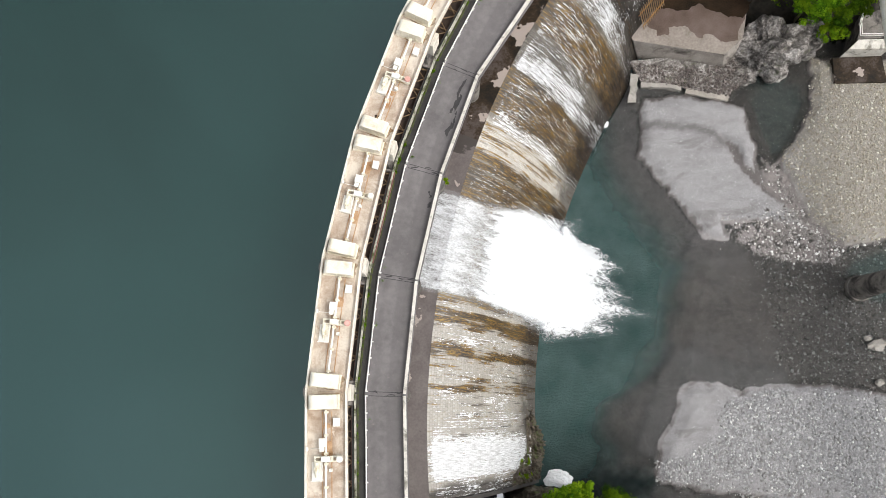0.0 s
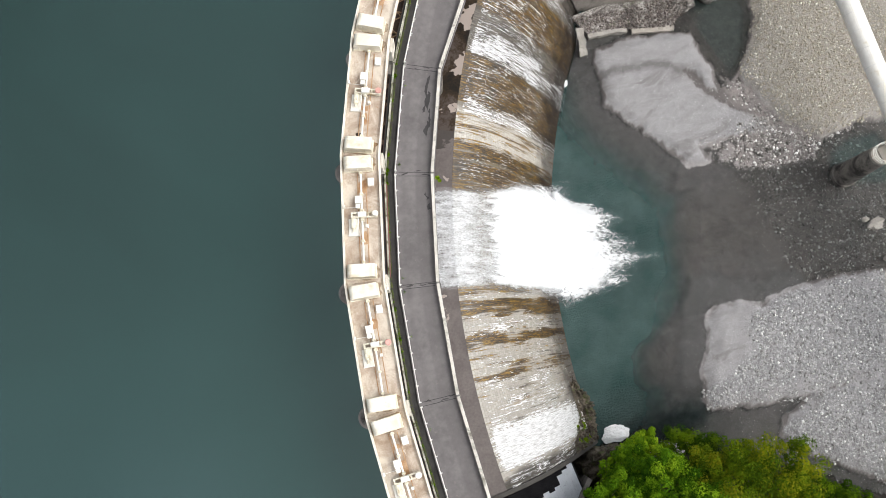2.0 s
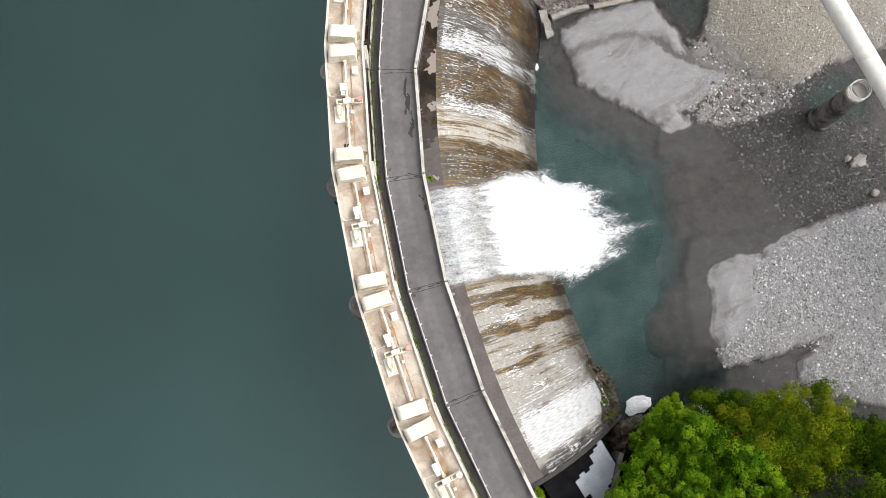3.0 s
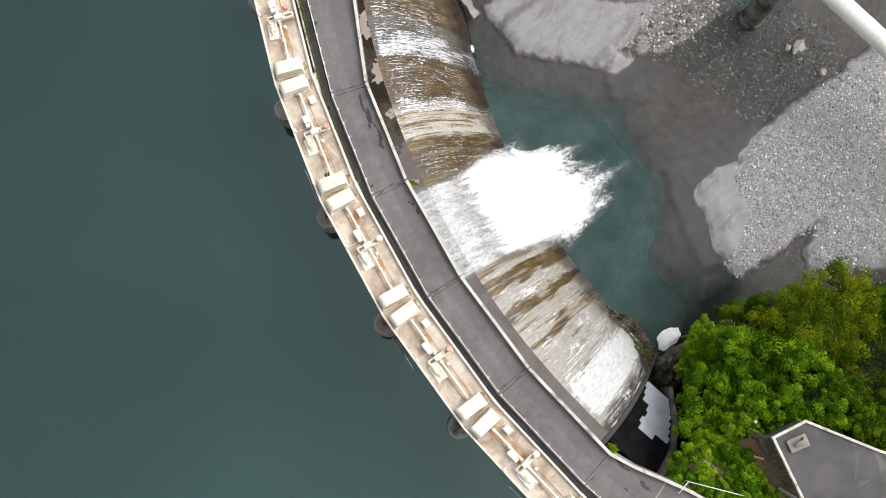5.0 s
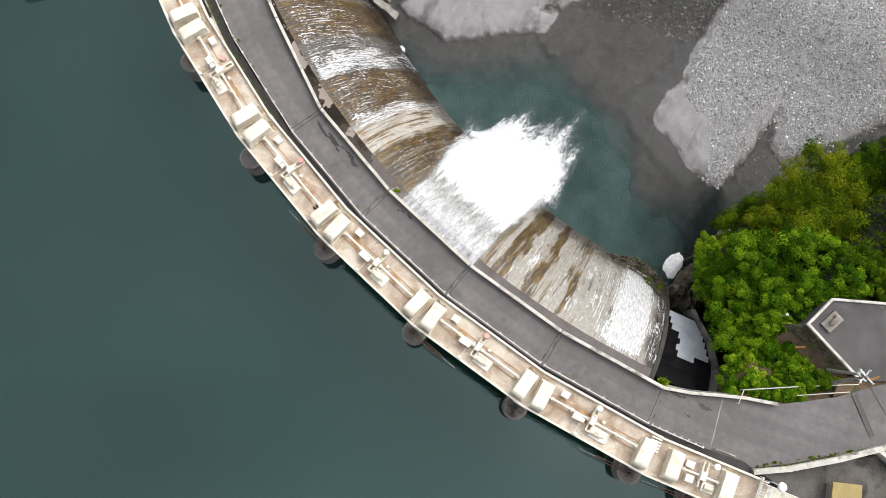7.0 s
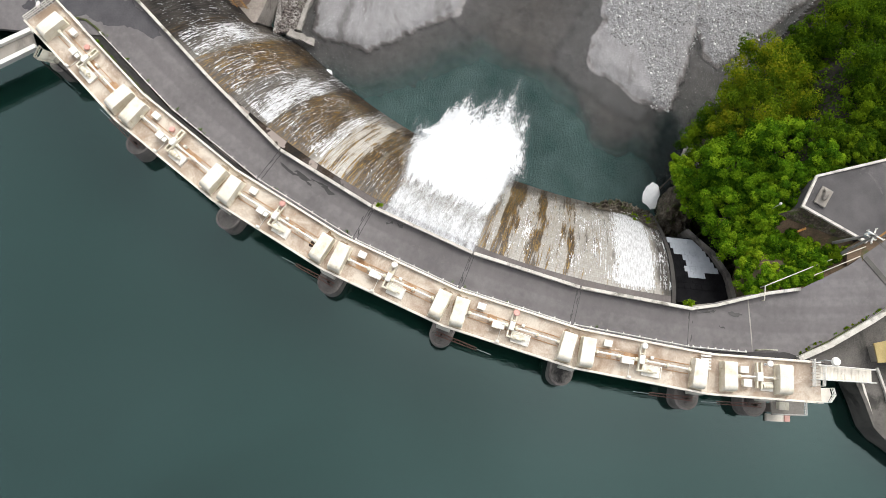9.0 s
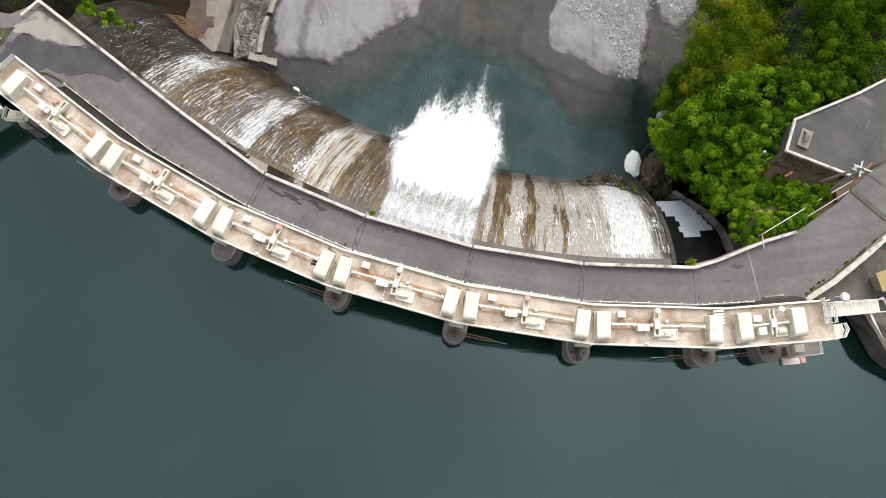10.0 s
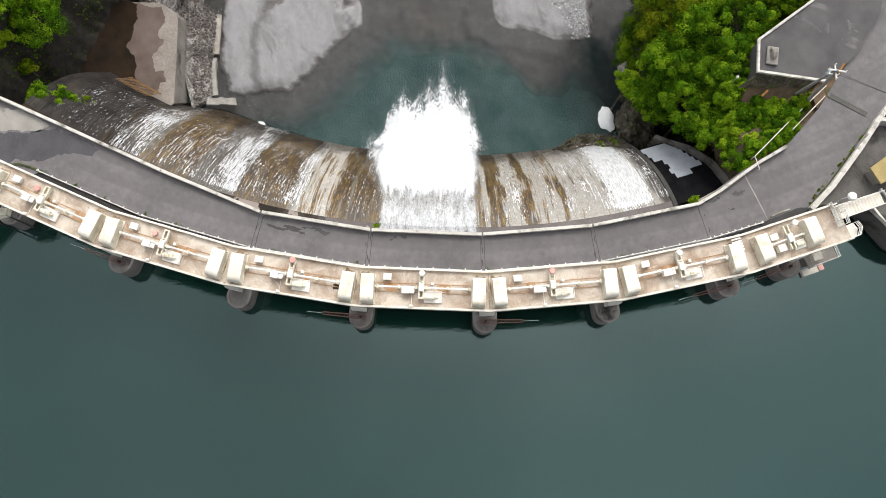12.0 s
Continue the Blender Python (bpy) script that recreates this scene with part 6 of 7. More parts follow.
# ---- white flood lamp, chute tiles and walls by the right wing ----
bm = sweep([(96.5, 14.6), (93.0, 12.4), (90.0, 10.4), (87.4, 8.6), (87.4, 2), (96.5, 2)], [176.9, 177.6, 178.4, 179.2, 180.0, 180.6])
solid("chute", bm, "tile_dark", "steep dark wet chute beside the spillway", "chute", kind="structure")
CHUTE = bpy.data.objects["chute"]
rng = random.Random(4)
for row in range(9):
    r0 = 87.6 + row * 0.78
    z0 = np.interp(r0, [87.4, 90, 93, 96.5], [8.6, 10.4, 12.4, 14.6])
    z1 = np.interp(r0 + 0.75, [87.4, 90, 93, 96.5], [8.6, 10.4, 12.4, 14.6])
    n_col = 9
    for c in range(n_col):
        a = 176.75 + c * 0.42 + (0.22 if row % 2 else 0)
        # wet slabs: mirrored sky painted into the pale ones, mirrored trees into the black
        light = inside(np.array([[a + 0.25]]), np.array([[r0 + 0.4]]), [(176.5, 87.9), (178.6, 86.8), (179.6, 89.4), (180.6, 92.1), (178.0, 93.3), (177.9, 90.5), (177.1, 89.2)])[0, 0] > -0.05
        bm = bmesh.new()
        q = [pol(a + 0.004, r0, z0 + 0.06), pol(a + 0.415, r0, z0 + 0.06), pol(a + 0.415, r0 + 0.77, z1 + 0.06), pol(a + 0.004, r0 + 0.77, z1 + 0.06)]
        lift = Vector((0, 0, rng.uniform(0.0, 0.03)))
        t = [bm.verts.new(p + lift) for p in q]
        b = [bm.verts.new(p - Vector((0, 0, 0.12))) for p in q]
        bm.faces.new(t)
        for i in range(4):
            bm.faces.new((t[i], b[i], b[(i + 1) % 4], t[(i + 1) % 4]))
        bmesh.ops.recalc_face_normals(bm, faces=bm.faces)
        part("slab", bm, "tile_sheen" if light else "tile_dark", CHUTE, "stone slab with sky sheen put into its pale blue-grey" if light else "")
solid("chute_wall", kerb([(6.6, -18.6, 7.4), (5.0, -19.5, 9.0), (3.2, -20.9, 10.6), (0.2, -22.1, 12.6), (-3.4, -22.3, 14.6)], 0.55, 9.0, 0.6), "dark_pier", "curved concrete wall beside the chute", "wall", kind="structure")
solid("abutment", prism([tuple(pol(176.9, 97.6).xy), tuple(pol(176.9, 103.5).xy), (-11, -27), (-5, -27), (-3.4, -23.5), (-3.8, -21.2)], 2, 20.6), "grey_concrete", "dark concrete abutment under the road", "abutment", kind="structure")

# ---- right bank: parapets, fence, lot, monument, poles ----
ob = thing("bank_parapet", "weathered white concrete parapet on the bank road", "parapet")
part("wall", kerb([(-5.3, -15.2, 21.2), (-4.75, -17.9, 21.25), (-3.9, -20.6, 21.45), (-3.1, -23.3, 21.7), (-2.45, -26.6, 21.9)], 0.32, 1.4, 0.7), "parapet_concrete", ob)
ob = thing("upstream_parapet", "weathered concrete parapet with rust stains", "parapet")
part("wall", kerb([(-9.9, -26.4, 21.8), (-8.2, -29.7, 21.9), (-5.4, -34.0, 22.1), (-3.0, -37.2, 22.4), (2.5, -45.6, 22.8)], 0.55, 2.0, 0.75), "parapet_concrete", ob)
part("moss_strip", kerb([(-9.55, -26.6, 21.83), (-7.85, -29.7, 21.95), (-5.05, -33.9, 22.16)], 0.3, 0.08, 0.05), "moss", ob, "moss along the parapet foot")
part("spur", kerb([(-3.0, -37.4, 22.4), (-3.6, -39.5, 22.4), (-8, -44, 22.4)], 0.4, 2.0, 0.7), "parapet_concrete", ob)
ob = thing("pipe_fence", "low dull white pipe fence at the road edge", "fence")
for line in ([(-3.9, -22.8, 22.3), (-2.4, -22.8, 22.5)], [(-2.4, -22.8, 22.5), (0.2, -28.2, 22.5), (2.65, -33.6, 22.6)], [(-0.8, -28.2, 22.3), (1.6, -33.1, 22.4)]):
    for a, b in zip(line, line[1:]):
        part("rail", rod(bmesh.new(), a, b, 0.05, 8), "curb_concrete", ob)
        n_post = max(2, int((Vector(b) - Vector(a)).length / 2))
        for i in range(n_post):
            c = Vector(a).lerp(Vector(b), i / (n_post - 1))
            part("post", rod(bmesh.new(), c - Vector((0, 0, 1.2)), c, 0.06, 6), "curb_concrete", ob)
LOT = [(6.4, -26.4), (9.8, -28.0), (12.2, -35.4), (17, -47), (8.5, -42.5), (4.6, -37.5), (3.0, -33.4)]
solid("lot", prism(LOT, 17.0, [23.4, 23.4, 23.5, 23.7, 23.5, 23.2, 23.0]), "lot_asphalt", "dark stained asphalt lot above the road", "pavement", kind="structure")
ob = thing("lot_kerb", "white concrete kerb round the lot", "kerb")
part("wall", kerb([(3.0, -33.4, 23.1), (6.4, -26.45, 23.4), (9.85, -28.0, 23.4), (12.2, -35.4, 23.5), (17, -47, 23.7)], 0.26, 0.1, 0.28), "parapet_concrete", ob)
top = [(6.3, -26.3, 23.3), (5.3, -28.4, 23.25), (4.2, -30.7, 23.15), (3.3, -32.6, 23.1)]
low = [(5.9, -24.7, 21.3), (5.2, -26.4, 21.4), (4.3, -28.9, 21.7), (3.2, -31.6, 22.3)]
F, G = np.meshgrid(np.linspace(0, 3, 60), np.linspace(0, 1, 22))
wall = [np.interp(F, range(4), [p[k] for p in top]) * (1 - G) + np.interp(F, range(4), [p[k] for p in low]) * G for k in range(3)]
wall[2] = wall[2] + hills(wall[0] * 3, wall[1] * 3, 1.2, 71) * 0.12 + np.where(G < 0.04, 0.0, 0.05)
mesh = mesh_grid("stone_wall", *wall)
mesh.materials.append(MATS["mossy_rock"])
tagged(new("stone_wall", mesh), "sloping dark stone wall under the lot", "wall", kind="structure")
solid("verge", prism([(0.5, -31.7), (4.4, -37.1), (5.4, -38.2), (3.4, -33.0), (2.4, -31.6)], 18, [22.27, 22.6, 23.0, 22.95, 22.6]), "soil", "brown soil verge beside the lot", "soil", kind="structure")
solid("soil_slope", prism([(6.1, -26.0), (2.6, -33.4), (0.0, -33.4), (-3.2, -26.4), (-3.9, -22.4), (-1.0, -22.6), (3.5, -24.0)], 12, [21.8, 22.6, 22.25, 21.75, 21.3, 19.0, 18.6]), "soil", "brown soil slope between fence and lot", "soil", kind="structure")
ob = thing("monument", "small grey stone monument on a slab", "monument", at=pose(7.6, -28.7, 23.4, 0, 0, -28))
bm = bmesh.new()
box(bm, -1.05, 1.05, -0.65, 0.65, 0, 0.25, 0.04)
part("slab", bm, "grey_concrete", ob)
bm = bmesh.new()
bmesh.ops.create_icosphere(bm, subdivisions=3, radius=0.5)
for v in bm.verts:
    v.co = Vector((v.co.x * 1.35, v.co.y * 0.6, v.co.z * 1.3 + 0.8)) * (1 + 0.12 * noise.noise(v.co * 3))
part("stone", bm, "grey_concrete", ob)
bm = bmesh.new()
box(bm, 0.45, 0.8, -0.4, 0.4, 0.25, 0.7, 0.05)
part("plinth", bm, "grey_concrete", ob)


def utility_pole(base, top, arms, label):
    """A pole that leans a little from base to top, with crossed arms at its head."""
    ob = thing("utility_pole", label, "utility pole", "utility poles", at=Matrix.Translation(base))
    head = Vector(top) - Vector(base)
    part("pole", rod(bmesh.new(), head * -0.06, head, 0.19, 14, 0.12), "pole_concrete", ob)
    for zz, turn, half in arms:
        bm = bmesh.new()
        m = Matrix.Translation((head.x, head.y, head.z - zz)) @ Matrix.Rotation(radians(turn), 4, "Z")
        box(bm, -half, half, -0.06, 0.06, -0.06, 0.06)
        bmesh.ops.transform(bm, matrix=m, verts=bm.verts)
        arm = part("cross_arm", bm, "rail_paint", ob)
        for s in (-half + 0.08, half - 0.08):
            part("insulator", rod(bmesh.new(), m @ Vector((s, 0, 0.06)), m @ Vector((s, 0, 0.3)), 0.075, 8, 0.05), "white_paint", arm)
    return ob


utility_pole((2.96, -30.5, 22.3), (2.2, -30.55, 30.2), (), "plain grey leaning pole beside the road")
ob = utility_pole((1.71, -31.0, 22.0), (2.05, -30.5, 30.6), ((0.15, 62, 0.95), (0.5, -20, 0.85), (1.1, 62, 0.6)), "grey concrete utility pole with crossed steel arms")
part("transformer", rod(bmesh.new(), (0.75, 0.45, 6.6), (0.75, 0.45, 7.4), 0.24, 16), "steel_blue", ob, "blue-grey transformer can")
bm = bmesh.new()
box(bm, 0.55, 1.75, -0.09, 0.09, 7.0, 7.15, 0.02)
bmesh.ops.transform(bm, matrix=Matrix.Rotation(radians(-50), 4, "Z"), verts=bm.verts)
part("bracket", bm, "rust_orange", ob, "orange steel bracket")
for k, (x, y, z) in enumerate(((-9.6, -44.6, 29.6), (-9.0, -45.0, 29.0))):
    a, b = Vector((1.9, -30.8 - 0.2 * k, 30.0 - 0.6 * k)), Vector((x, y, z))
    bm = bmesh.new()
    line = [a.lerp(b, i / 10) - Vector((0, 0, 0.5 * math.sin(math.pi * i / 10))) for i in range(11)]
    for p, q in zip(line, line[1:]):
        rod(bm, p, q, 0.025, 6)
    solid("overhead_cable", bm, "dark_steel", "thin black cable running from the pole over the road", "cable", "overhead cables")
bm = bmesh.new()
box(bm, -0.55, 0.55, -0.12, 0.12, 0.0, 0.18, 0.03)
ob = solid("orange_bar", bm, "rust_orange", "orange bar lying on the brown soil", "bar")
ob.matrix_basis = pose(4.16, -27.03, 21.75, 0, 8, -65)
ob = thing("reflector_lamp", "small white lamp on a thin post among trees", "lamp", at=Matrix.Translation((6.7, -24.4, 19.0)))
part("post", rod(bmesh.new(), (0, 0, -1.0), (0, 0, 3.8), 0.04, 8), "galvanised", ob)
part("shade", rod(bmesh.new(), (0, 0, 3.75), (0, 0, 4.0), 0.17, 16, 0.08), "white_paint", ob)
ob = thing("road_grate", "dark steel drain grate across the road", "grate")
part("frame", kerb([(1.5, -33.6, 22.47), (-1.9, -36.6, 22.47)], 0.55, 0.2, 0.012), "dark_steel", ob)

# ---- end of the service bridge: stair, landing, footbridge, lamp, gauge platform ----
def handrail(ob, pts, tall=1.0, step=0.9, material="rail_paint"):
    for z in (0.45, 0.75, tall):
        for a, b in zip(pts, pts[1:]):
            up = Vector((0, 0, z))
            part("rail", rod(bmesh.new(), Vector(a) + up, Vector(b) + up, 0.045, 6), material, ob)
    for a, b in zip(pts, pts[1:]):
        a, b = Vector(a), Vector(b)
        k = max(1, int((b - a).length / step))
        for i in range(k + 1):
            c = a.lerp(b, i / k)
            part("post", rod(bmesh.new(), c, c + Vector((0, 0, tall)), 0.045, 6), material, ob)


ob = thing("footbridge", "pale concrete footbridge with white handrails to the bank", "footbridge")
bm = bmesh.new()
t = [(-10.9, -25.3, 28.2), (-12.3, -25.3, 28.2), (-12.1, -32.3, 25.6), (-10.8, -32.3, 25.6)]
tv = [bm.verts.new(p) for p in t]
lv = [bm.verts.new((x, y, z - 0.25)) for x, y, z in t]
bm.faces.new(tv)
bm.faces.new(lv[::-1])
for i in range(4):
    bm.faces.new((tv[i], lv[i], lv[(i + 1) % 4], tv[(i + 1) % 4]))
bmesh.ops.recalc_face_normals(bm, faces=bm.faces)
part("walkway", bm, "curb_concrete", ob)
for i in range(16):
    f = (i + 0.5) / 16
    c = Vector(t[0]).lerp(Vector(t[3]), f).lerp(Vector(t[1]).lerp(Vector(t[2]), f), 0.5)
    bm = bmesh.new()
    box(bm, c.x - 0.6, c.x + 0.6, c.y - 0.08, c.y + 0.08, c.z, c.z + 0.06)
    part("tread", bm, "curb_concrete", ob)
handrail(ob, [t[0], t[3]])
handrail(ob, [t[1], t[2]])
ob = thing("landing", "concrete landing at the bridge end with white handrails", "landing")
bm = prism([(-13.1, -25.2), (-14.55, -25.2), (-14.45, -26.6), (-13.7, -27.0), (-13.0, -26.8)], DECK - 0.3, DECK - 0.05)
part("slab", bm, "curb_concrete", ob)
handrail(ob, [(-14.5, -25.3, DECK), (-14.4, -26.5, DECK), (-13.7, -26.95, DECK), (-13.05, -26.75, DECK)], 1.0, 0.5)
handrail(ob, [(-10.4, -25.0, DECK), (-13.0, -25.0, DECK)], 1.0, 0.6)
ob = thing("deck_stair", "short steel stair with white handrails on the deck", "stairs")
for i in range(7):
    bm = bmesh.new()
    box(bm, -12.9 + 0.28 * i, -12.66 + 0.28 * i, -25.9, -25.1, DECK - 0.05 + 0.03 * i, DECK + 0.04 + 0.03 * i)
    part("tread", bm, "curb_concrete", ob)
handrail(ob, [(-12.9, -25.95, DECK), (-11.0, -25.95, DECK + 0.2)], 1.0, 0.6)
ob = thing("steps_over_joint", "white steel steps over the bridge joint", "stairs", at=pose(*pol(176.55, 104.0, DECK), 0, 0, 88))
for i in range(6):
    bm = bmesh.new()
    box(bm, -0.5, 0.5, -0.7 + i * 0.3, -0.52 + i * 0.3, 0.25 + 0.02 * i, 0.33 + 0.02 * i)
    part("tread", bm, "rail_paint", ob)
ob = thing("flood_lamp", "large round white lamp on a bent arm", "lamp")
part("pole", rod(bmesh.new(), (-10.6, -25.1, DECK), (-10.6, -25.1, 31.2), 0.06, 8), "galvanised", ob)
part("arm", rod(bmesh.new(), (-10.6, -25.1, 31.2), (-10.7, -25.9, 31.5), 0.05, 8), "galvanised", ob)
part("shade", rod(bmesh.new(), (-10.7, -25.9, 31.45), (-10.7, -25.9, 31.7), 0.45, 24, 0.36), "white_paint", ob)
ob = thing("gauge_platform", "small concrete gauge platform with railing above the water", "platform")
part("slab", prism([(-14.3, -23.0), (-14.2, -26.5), (-15.8, -26.5), (-15.9, -23.2)], 22.9, 23.2), "grey_concrete", ob)
part("leg", prism([(-14.6, -24.0), (-14.6, -25.6), (-15.5, -25.6), (-15.5, -24.0)], 10, 22.9), "pier_concrete", ob)
handrail(ob, [(-14.3, -26.4, 23.2), (-15.7, -26.4, 23.2), (-15.8, -23.3, 23.2)], 0.9, 0.8)
ob = thing("gauge_cabinet", "small cream cabinet on the gauge platform", "cabinet")
bm = bmesh.new()
box(bm, -15.3, -14.6, -24.5, -23.6, 23.2, 24.1, 0.03)
part("body", bm, "cream_paint", ob)
bm = bmesh.new()
box(bm, -15.35, -14.55, -24.55, -23.55, 24.1, 24.16)
part("lid", bm, "cream_paint", ob)
ob = thing("gauge_raft", "floating gauge box with a red end", "gauge")
bm = bmesh.new()
box(bm, -16.5, -15.7, -26.3, -24.4, LAKE - 0.1, LAKE + 0.5, 0.05)
part("float", bm, "curb_concrete", ob)
bm = bmesh.new()
box(bm, -16.45, -15.75, -26.9, -26.3, LAKE - 0.1, LAKE + 0.7, 0.05)
part("end_box", bm, "red_paint", ob)

# paved bank beside the reservoir
solid("bank_paving", prism([(-9.6, -27.2), (-5.6, -34.2), (-3.4, -38.0), (-9, -46), (-24, -46), (-17.6, -35.4), (-16.3, -34.3), (-11.6, -32.8), (-10.6, -31.4)], 4, 21.6), "paving_dark", "stained concrete paving beside the reservoir", "pavement", kind="structure")
ob = thing("bank_wall", "dark stained concrete wall at the reservoir edge", "wall")
part("wall", kerb([(-11.3, -32.3, 21.6), (-13.8, -33.4, 21.6), (-16.3, -34.3, 21.6), (-17.4, -35.4, 21.6), (-24, -45, 21.6)], 0.4, 3.0, 0.7), "paving_dark", ob)
ob = thing("bank_kerb", "thin white concrete kerb along the bank paving", "kerb")
part("kerb", kerb([(-11.0, -32.8, 21.6), (-11.9, -33.25, 21.6), (-16.5, -34.5, 21.6)], 0.24, 0.1, 0.4), "parapet_concrete", ob)
part("kerb", kerb([(-10.2, -34.9, 21.6), (-12.5, -35.7, 21.6), (-18.5, -37.2, 21.6)], 0.22, 0.1, 0.35), "parapet_concrete", ob)
ob = thing("ochre_shed", "low shed with an ochre roof on the bank", "shed")
part("wall", prism([(-8.0, -34.0), (-7.2, -36.4), (-9.2, -37.0), (-9.6, -34.4)], 21.6, 23.2), "grey_concrete", ob)
part("roof", prism([(-7.8, -33.8), (-7.0, -36.6), (-9.4, -37.2), (-9.8, -34.2)], 23.2, 23.45), "ochre_roof", ob)

# ---- left end: parapet, bridge-end rail, footbridge ----
ob = thing("road_parapet", "long white concrete parapet along the widening road", "parapet")
part("wall", kerb([tuple(pol(141.42, 96.86, ROAD)), (27.0, 50.2, ROAD), (31.45, 55.0, ROAD), (29.8, 57.0, ROAD)], 0.32, 1.2, 0.72), "parapet_concrete", ob)
ob = thing("end_rail", "white handrail closing the bridge end", "railing")
handrail(ob, [tuple(pol(133.45, 103.5, DECK)), tuple(pol(133.45, 107.15, DECK))], 1.1, 0.45)
ob = thing("street_lamp", "grey street lamp leaning over the bridge end", "lamp")
part("pole", rod(bmesh.new(), (22.6, 57.6, ROAD), (22.4, 57.4, 27.6), 0.09, 10, 0.06), "galvanised", ob)
part("arm", rod(bmesh.new(), (22.4, 57.4, 27.6), (21.2, 56.4, 28.0), 0.05, 8), "galvanised", ob)
bm = bmesh.new()
bmesh.ops.create_uvsphere(bm, u_segments=16, v_segments=8, radius=0.3, matrix=Matrix.Translation((21.1, 56.3, 27.95)) @ Matrix.Diagonal((1.3, 0.8, 0.5, 1)))
part("head", bm, "rail_paint", ob, "pale lamp head")
ob = thing("bracket_platform", "cream steel bracket platform below the bridge end", "platform")
part("slab", prism([(17.9, 57.2), (16.6, 57.6), (16.3, 55.4), (17.2, 54.9)], 23.6, 23.75), "cream_paint", ob)
for p in ((16.7, 57.4), (16.4, 55.5), (17.6, 56.4)):
    part("leg", rod(bmesh.new(), (p[0], p[1], LAKE - 0.5), (p[0], p[1], 23.6), 0.09, 8), "dark_steel", ob)
handrail(ob, [(17.9, 57.2, 23.75), (16.6, 57.6, 23.75), (16.3, 55.4, 23.75), (17.2, 54.9, 23.75)], 0.9, 0.8, "cream_paint")
ob = thing("narrow_footbridge", "narrow grey footbridge with white side beams over the water", "footbridge")
part("deck", prism([(20.5, 59.6), (18.8, 58.8), (10, 72), (12, 73.5)], 21.9, 22.2), "grey_concrete", ob)
part("side_beam", kerb([(20.6, 59.6, 22.2), (12, 73.6, 22.2)], 0.5, 0.3, 0.5), "rail_paint", ob)
part("side_beam", kerb([(18.7, 58.7, 22.2), (10, 72, 22.2)], 0.5, 0.3, 0.5), "rail_paint", ob)
ob = thing("road_kerb", "mossy curved kerb at the road's end", "kerb")
part("kerb", kerb([(21.1, 51.9, ROAD), (22.0, 53.0, ROAD), (22.8, 54.2, ROAD), (23.1, 56.5, ROAD), (23.3, 58.2, ROAD)], 0.2, 0.2, 0.15), "moss", ob)


def patch(name, outline, z, material, label, seed=0, amp=1.0):
    """A thin flat patch with a ragged rim; z is a height or a function of x and y."""
    bm = bmesh.new()
    k = len(outline)
    pts = []
    for i in range(k):
        a, b = Vector(outline[i]), Vector(outline[(i + 1) % k])
        m = max(4, int((b - a).length / 0.16))
        for j in range(m):
            p = a.lerp(b, j / m)
            wx, wy = 0.0, 0.0
            for f, g in ((0.7, 0.30), (1.9, 0.16), (4.7, 0.07)):
                wx += noise.noise(Vector((p.x * f, p.y * f, seed))) * g
                wy += noise.noise(Vector((p.x * f, p.y * f, seed + 7.7))) * g
            x, y = p.x + wx * amp, p.y + wy * amp
            pts.append((x, y, z(x, y) if callable(z) else z))
    bm.faces.new([bm.verts.new(p) for p in pts])
    bmesh.ops.recalc_face_normals(bm, faces=bm.faces)
    if bm.faces[:][0].normal.z < 0:
        bmesh.ops.reverse_faces(bm, faces=bm.faces)
    bmesh.ops.triangulate(bm, faces=bm.faces)
    return solid(name, bm, material, label, "puddle", kind="structure")


patch("puddle", [(23.9, 61.8), (25.8, 59.5), (27.0, 58.6), (28.2, 56.9), (27.2, 55.7), (26.0, 53.2), (26.2, 51.7), (25.3, 49.0), (23.2, 46.4), (21.6, 45.5), (21.1, 46.3), (21.8, 47.7), (22.3, 49.9), (22.5, 52.3), (23.3, 53.9), (23.3, 56.1), (23.5, 58.2), (23.0, 60.4)], ROAD + 0.006, "puddle", "dark shallow puddle across the asphalt road", 1, 1.3)
patch("grass_verge", [(29.4, 62.6), (28.6, 58.0), (27.2, 58.9), (26.2, 59.9), (24.9, 62.5), (25, 66), (30, 66)], ROAD + 0.02, "moss", "green grass verge beside the road", 2, 1.0)
ob = thing("verge_rail", "white pipe rail along the grass verge", "railing")
part("rail", rod(bmesh.new(), (24.6, 60.9, 22.1), (27.6, 59.4, 22.1), 0.06, 8), "rail_paint", ob)
for f in (0.05, 0.5, 0.95):
    c = Vector((24.6, 60.9, 22.1)).lerp(Vector((27.6, 59.4, 22.1)), f)
    part("post", rod(bmesh.new(), c - Vector((0, 0, 0.95)), c, 0.06, 8), "rail_paint", ob)
patch("wet_sheet", WET_TOP, 4.006, "brown_wet", "brown wet sheet with a crisp edge on the apron", 7, 1.2)
patch("algae_sheet", [(35.0, 43.9), (37.4, 43.2), (39.6, 42.6), (42.0, 43.0), (44.6, 41.6), (47.6, 40.2), (49.6, 43.0), (49.6, 53.0), (34.0, 59.0), (27.5, 50.0), (32.0, 46.0)], 4.012, "brown_dark", "dark brown algae on the far side of the apron", 8, 1.2)
patch("bare_concrete", [(30.6, 55.6), (28.9, 52.8), (27.0, 50.6), (26.0, 49.9), (25.7, 51.2), (27.2, 55.0), (28.2, 58.4)], ROAD + 0.006, "dry_concrete", "pale dry concrete patch beside the parapet", 6)
BANK = lambda x, y: 21.2 + 0.3 * (-15.2 - y) / 6.3 + 0.03
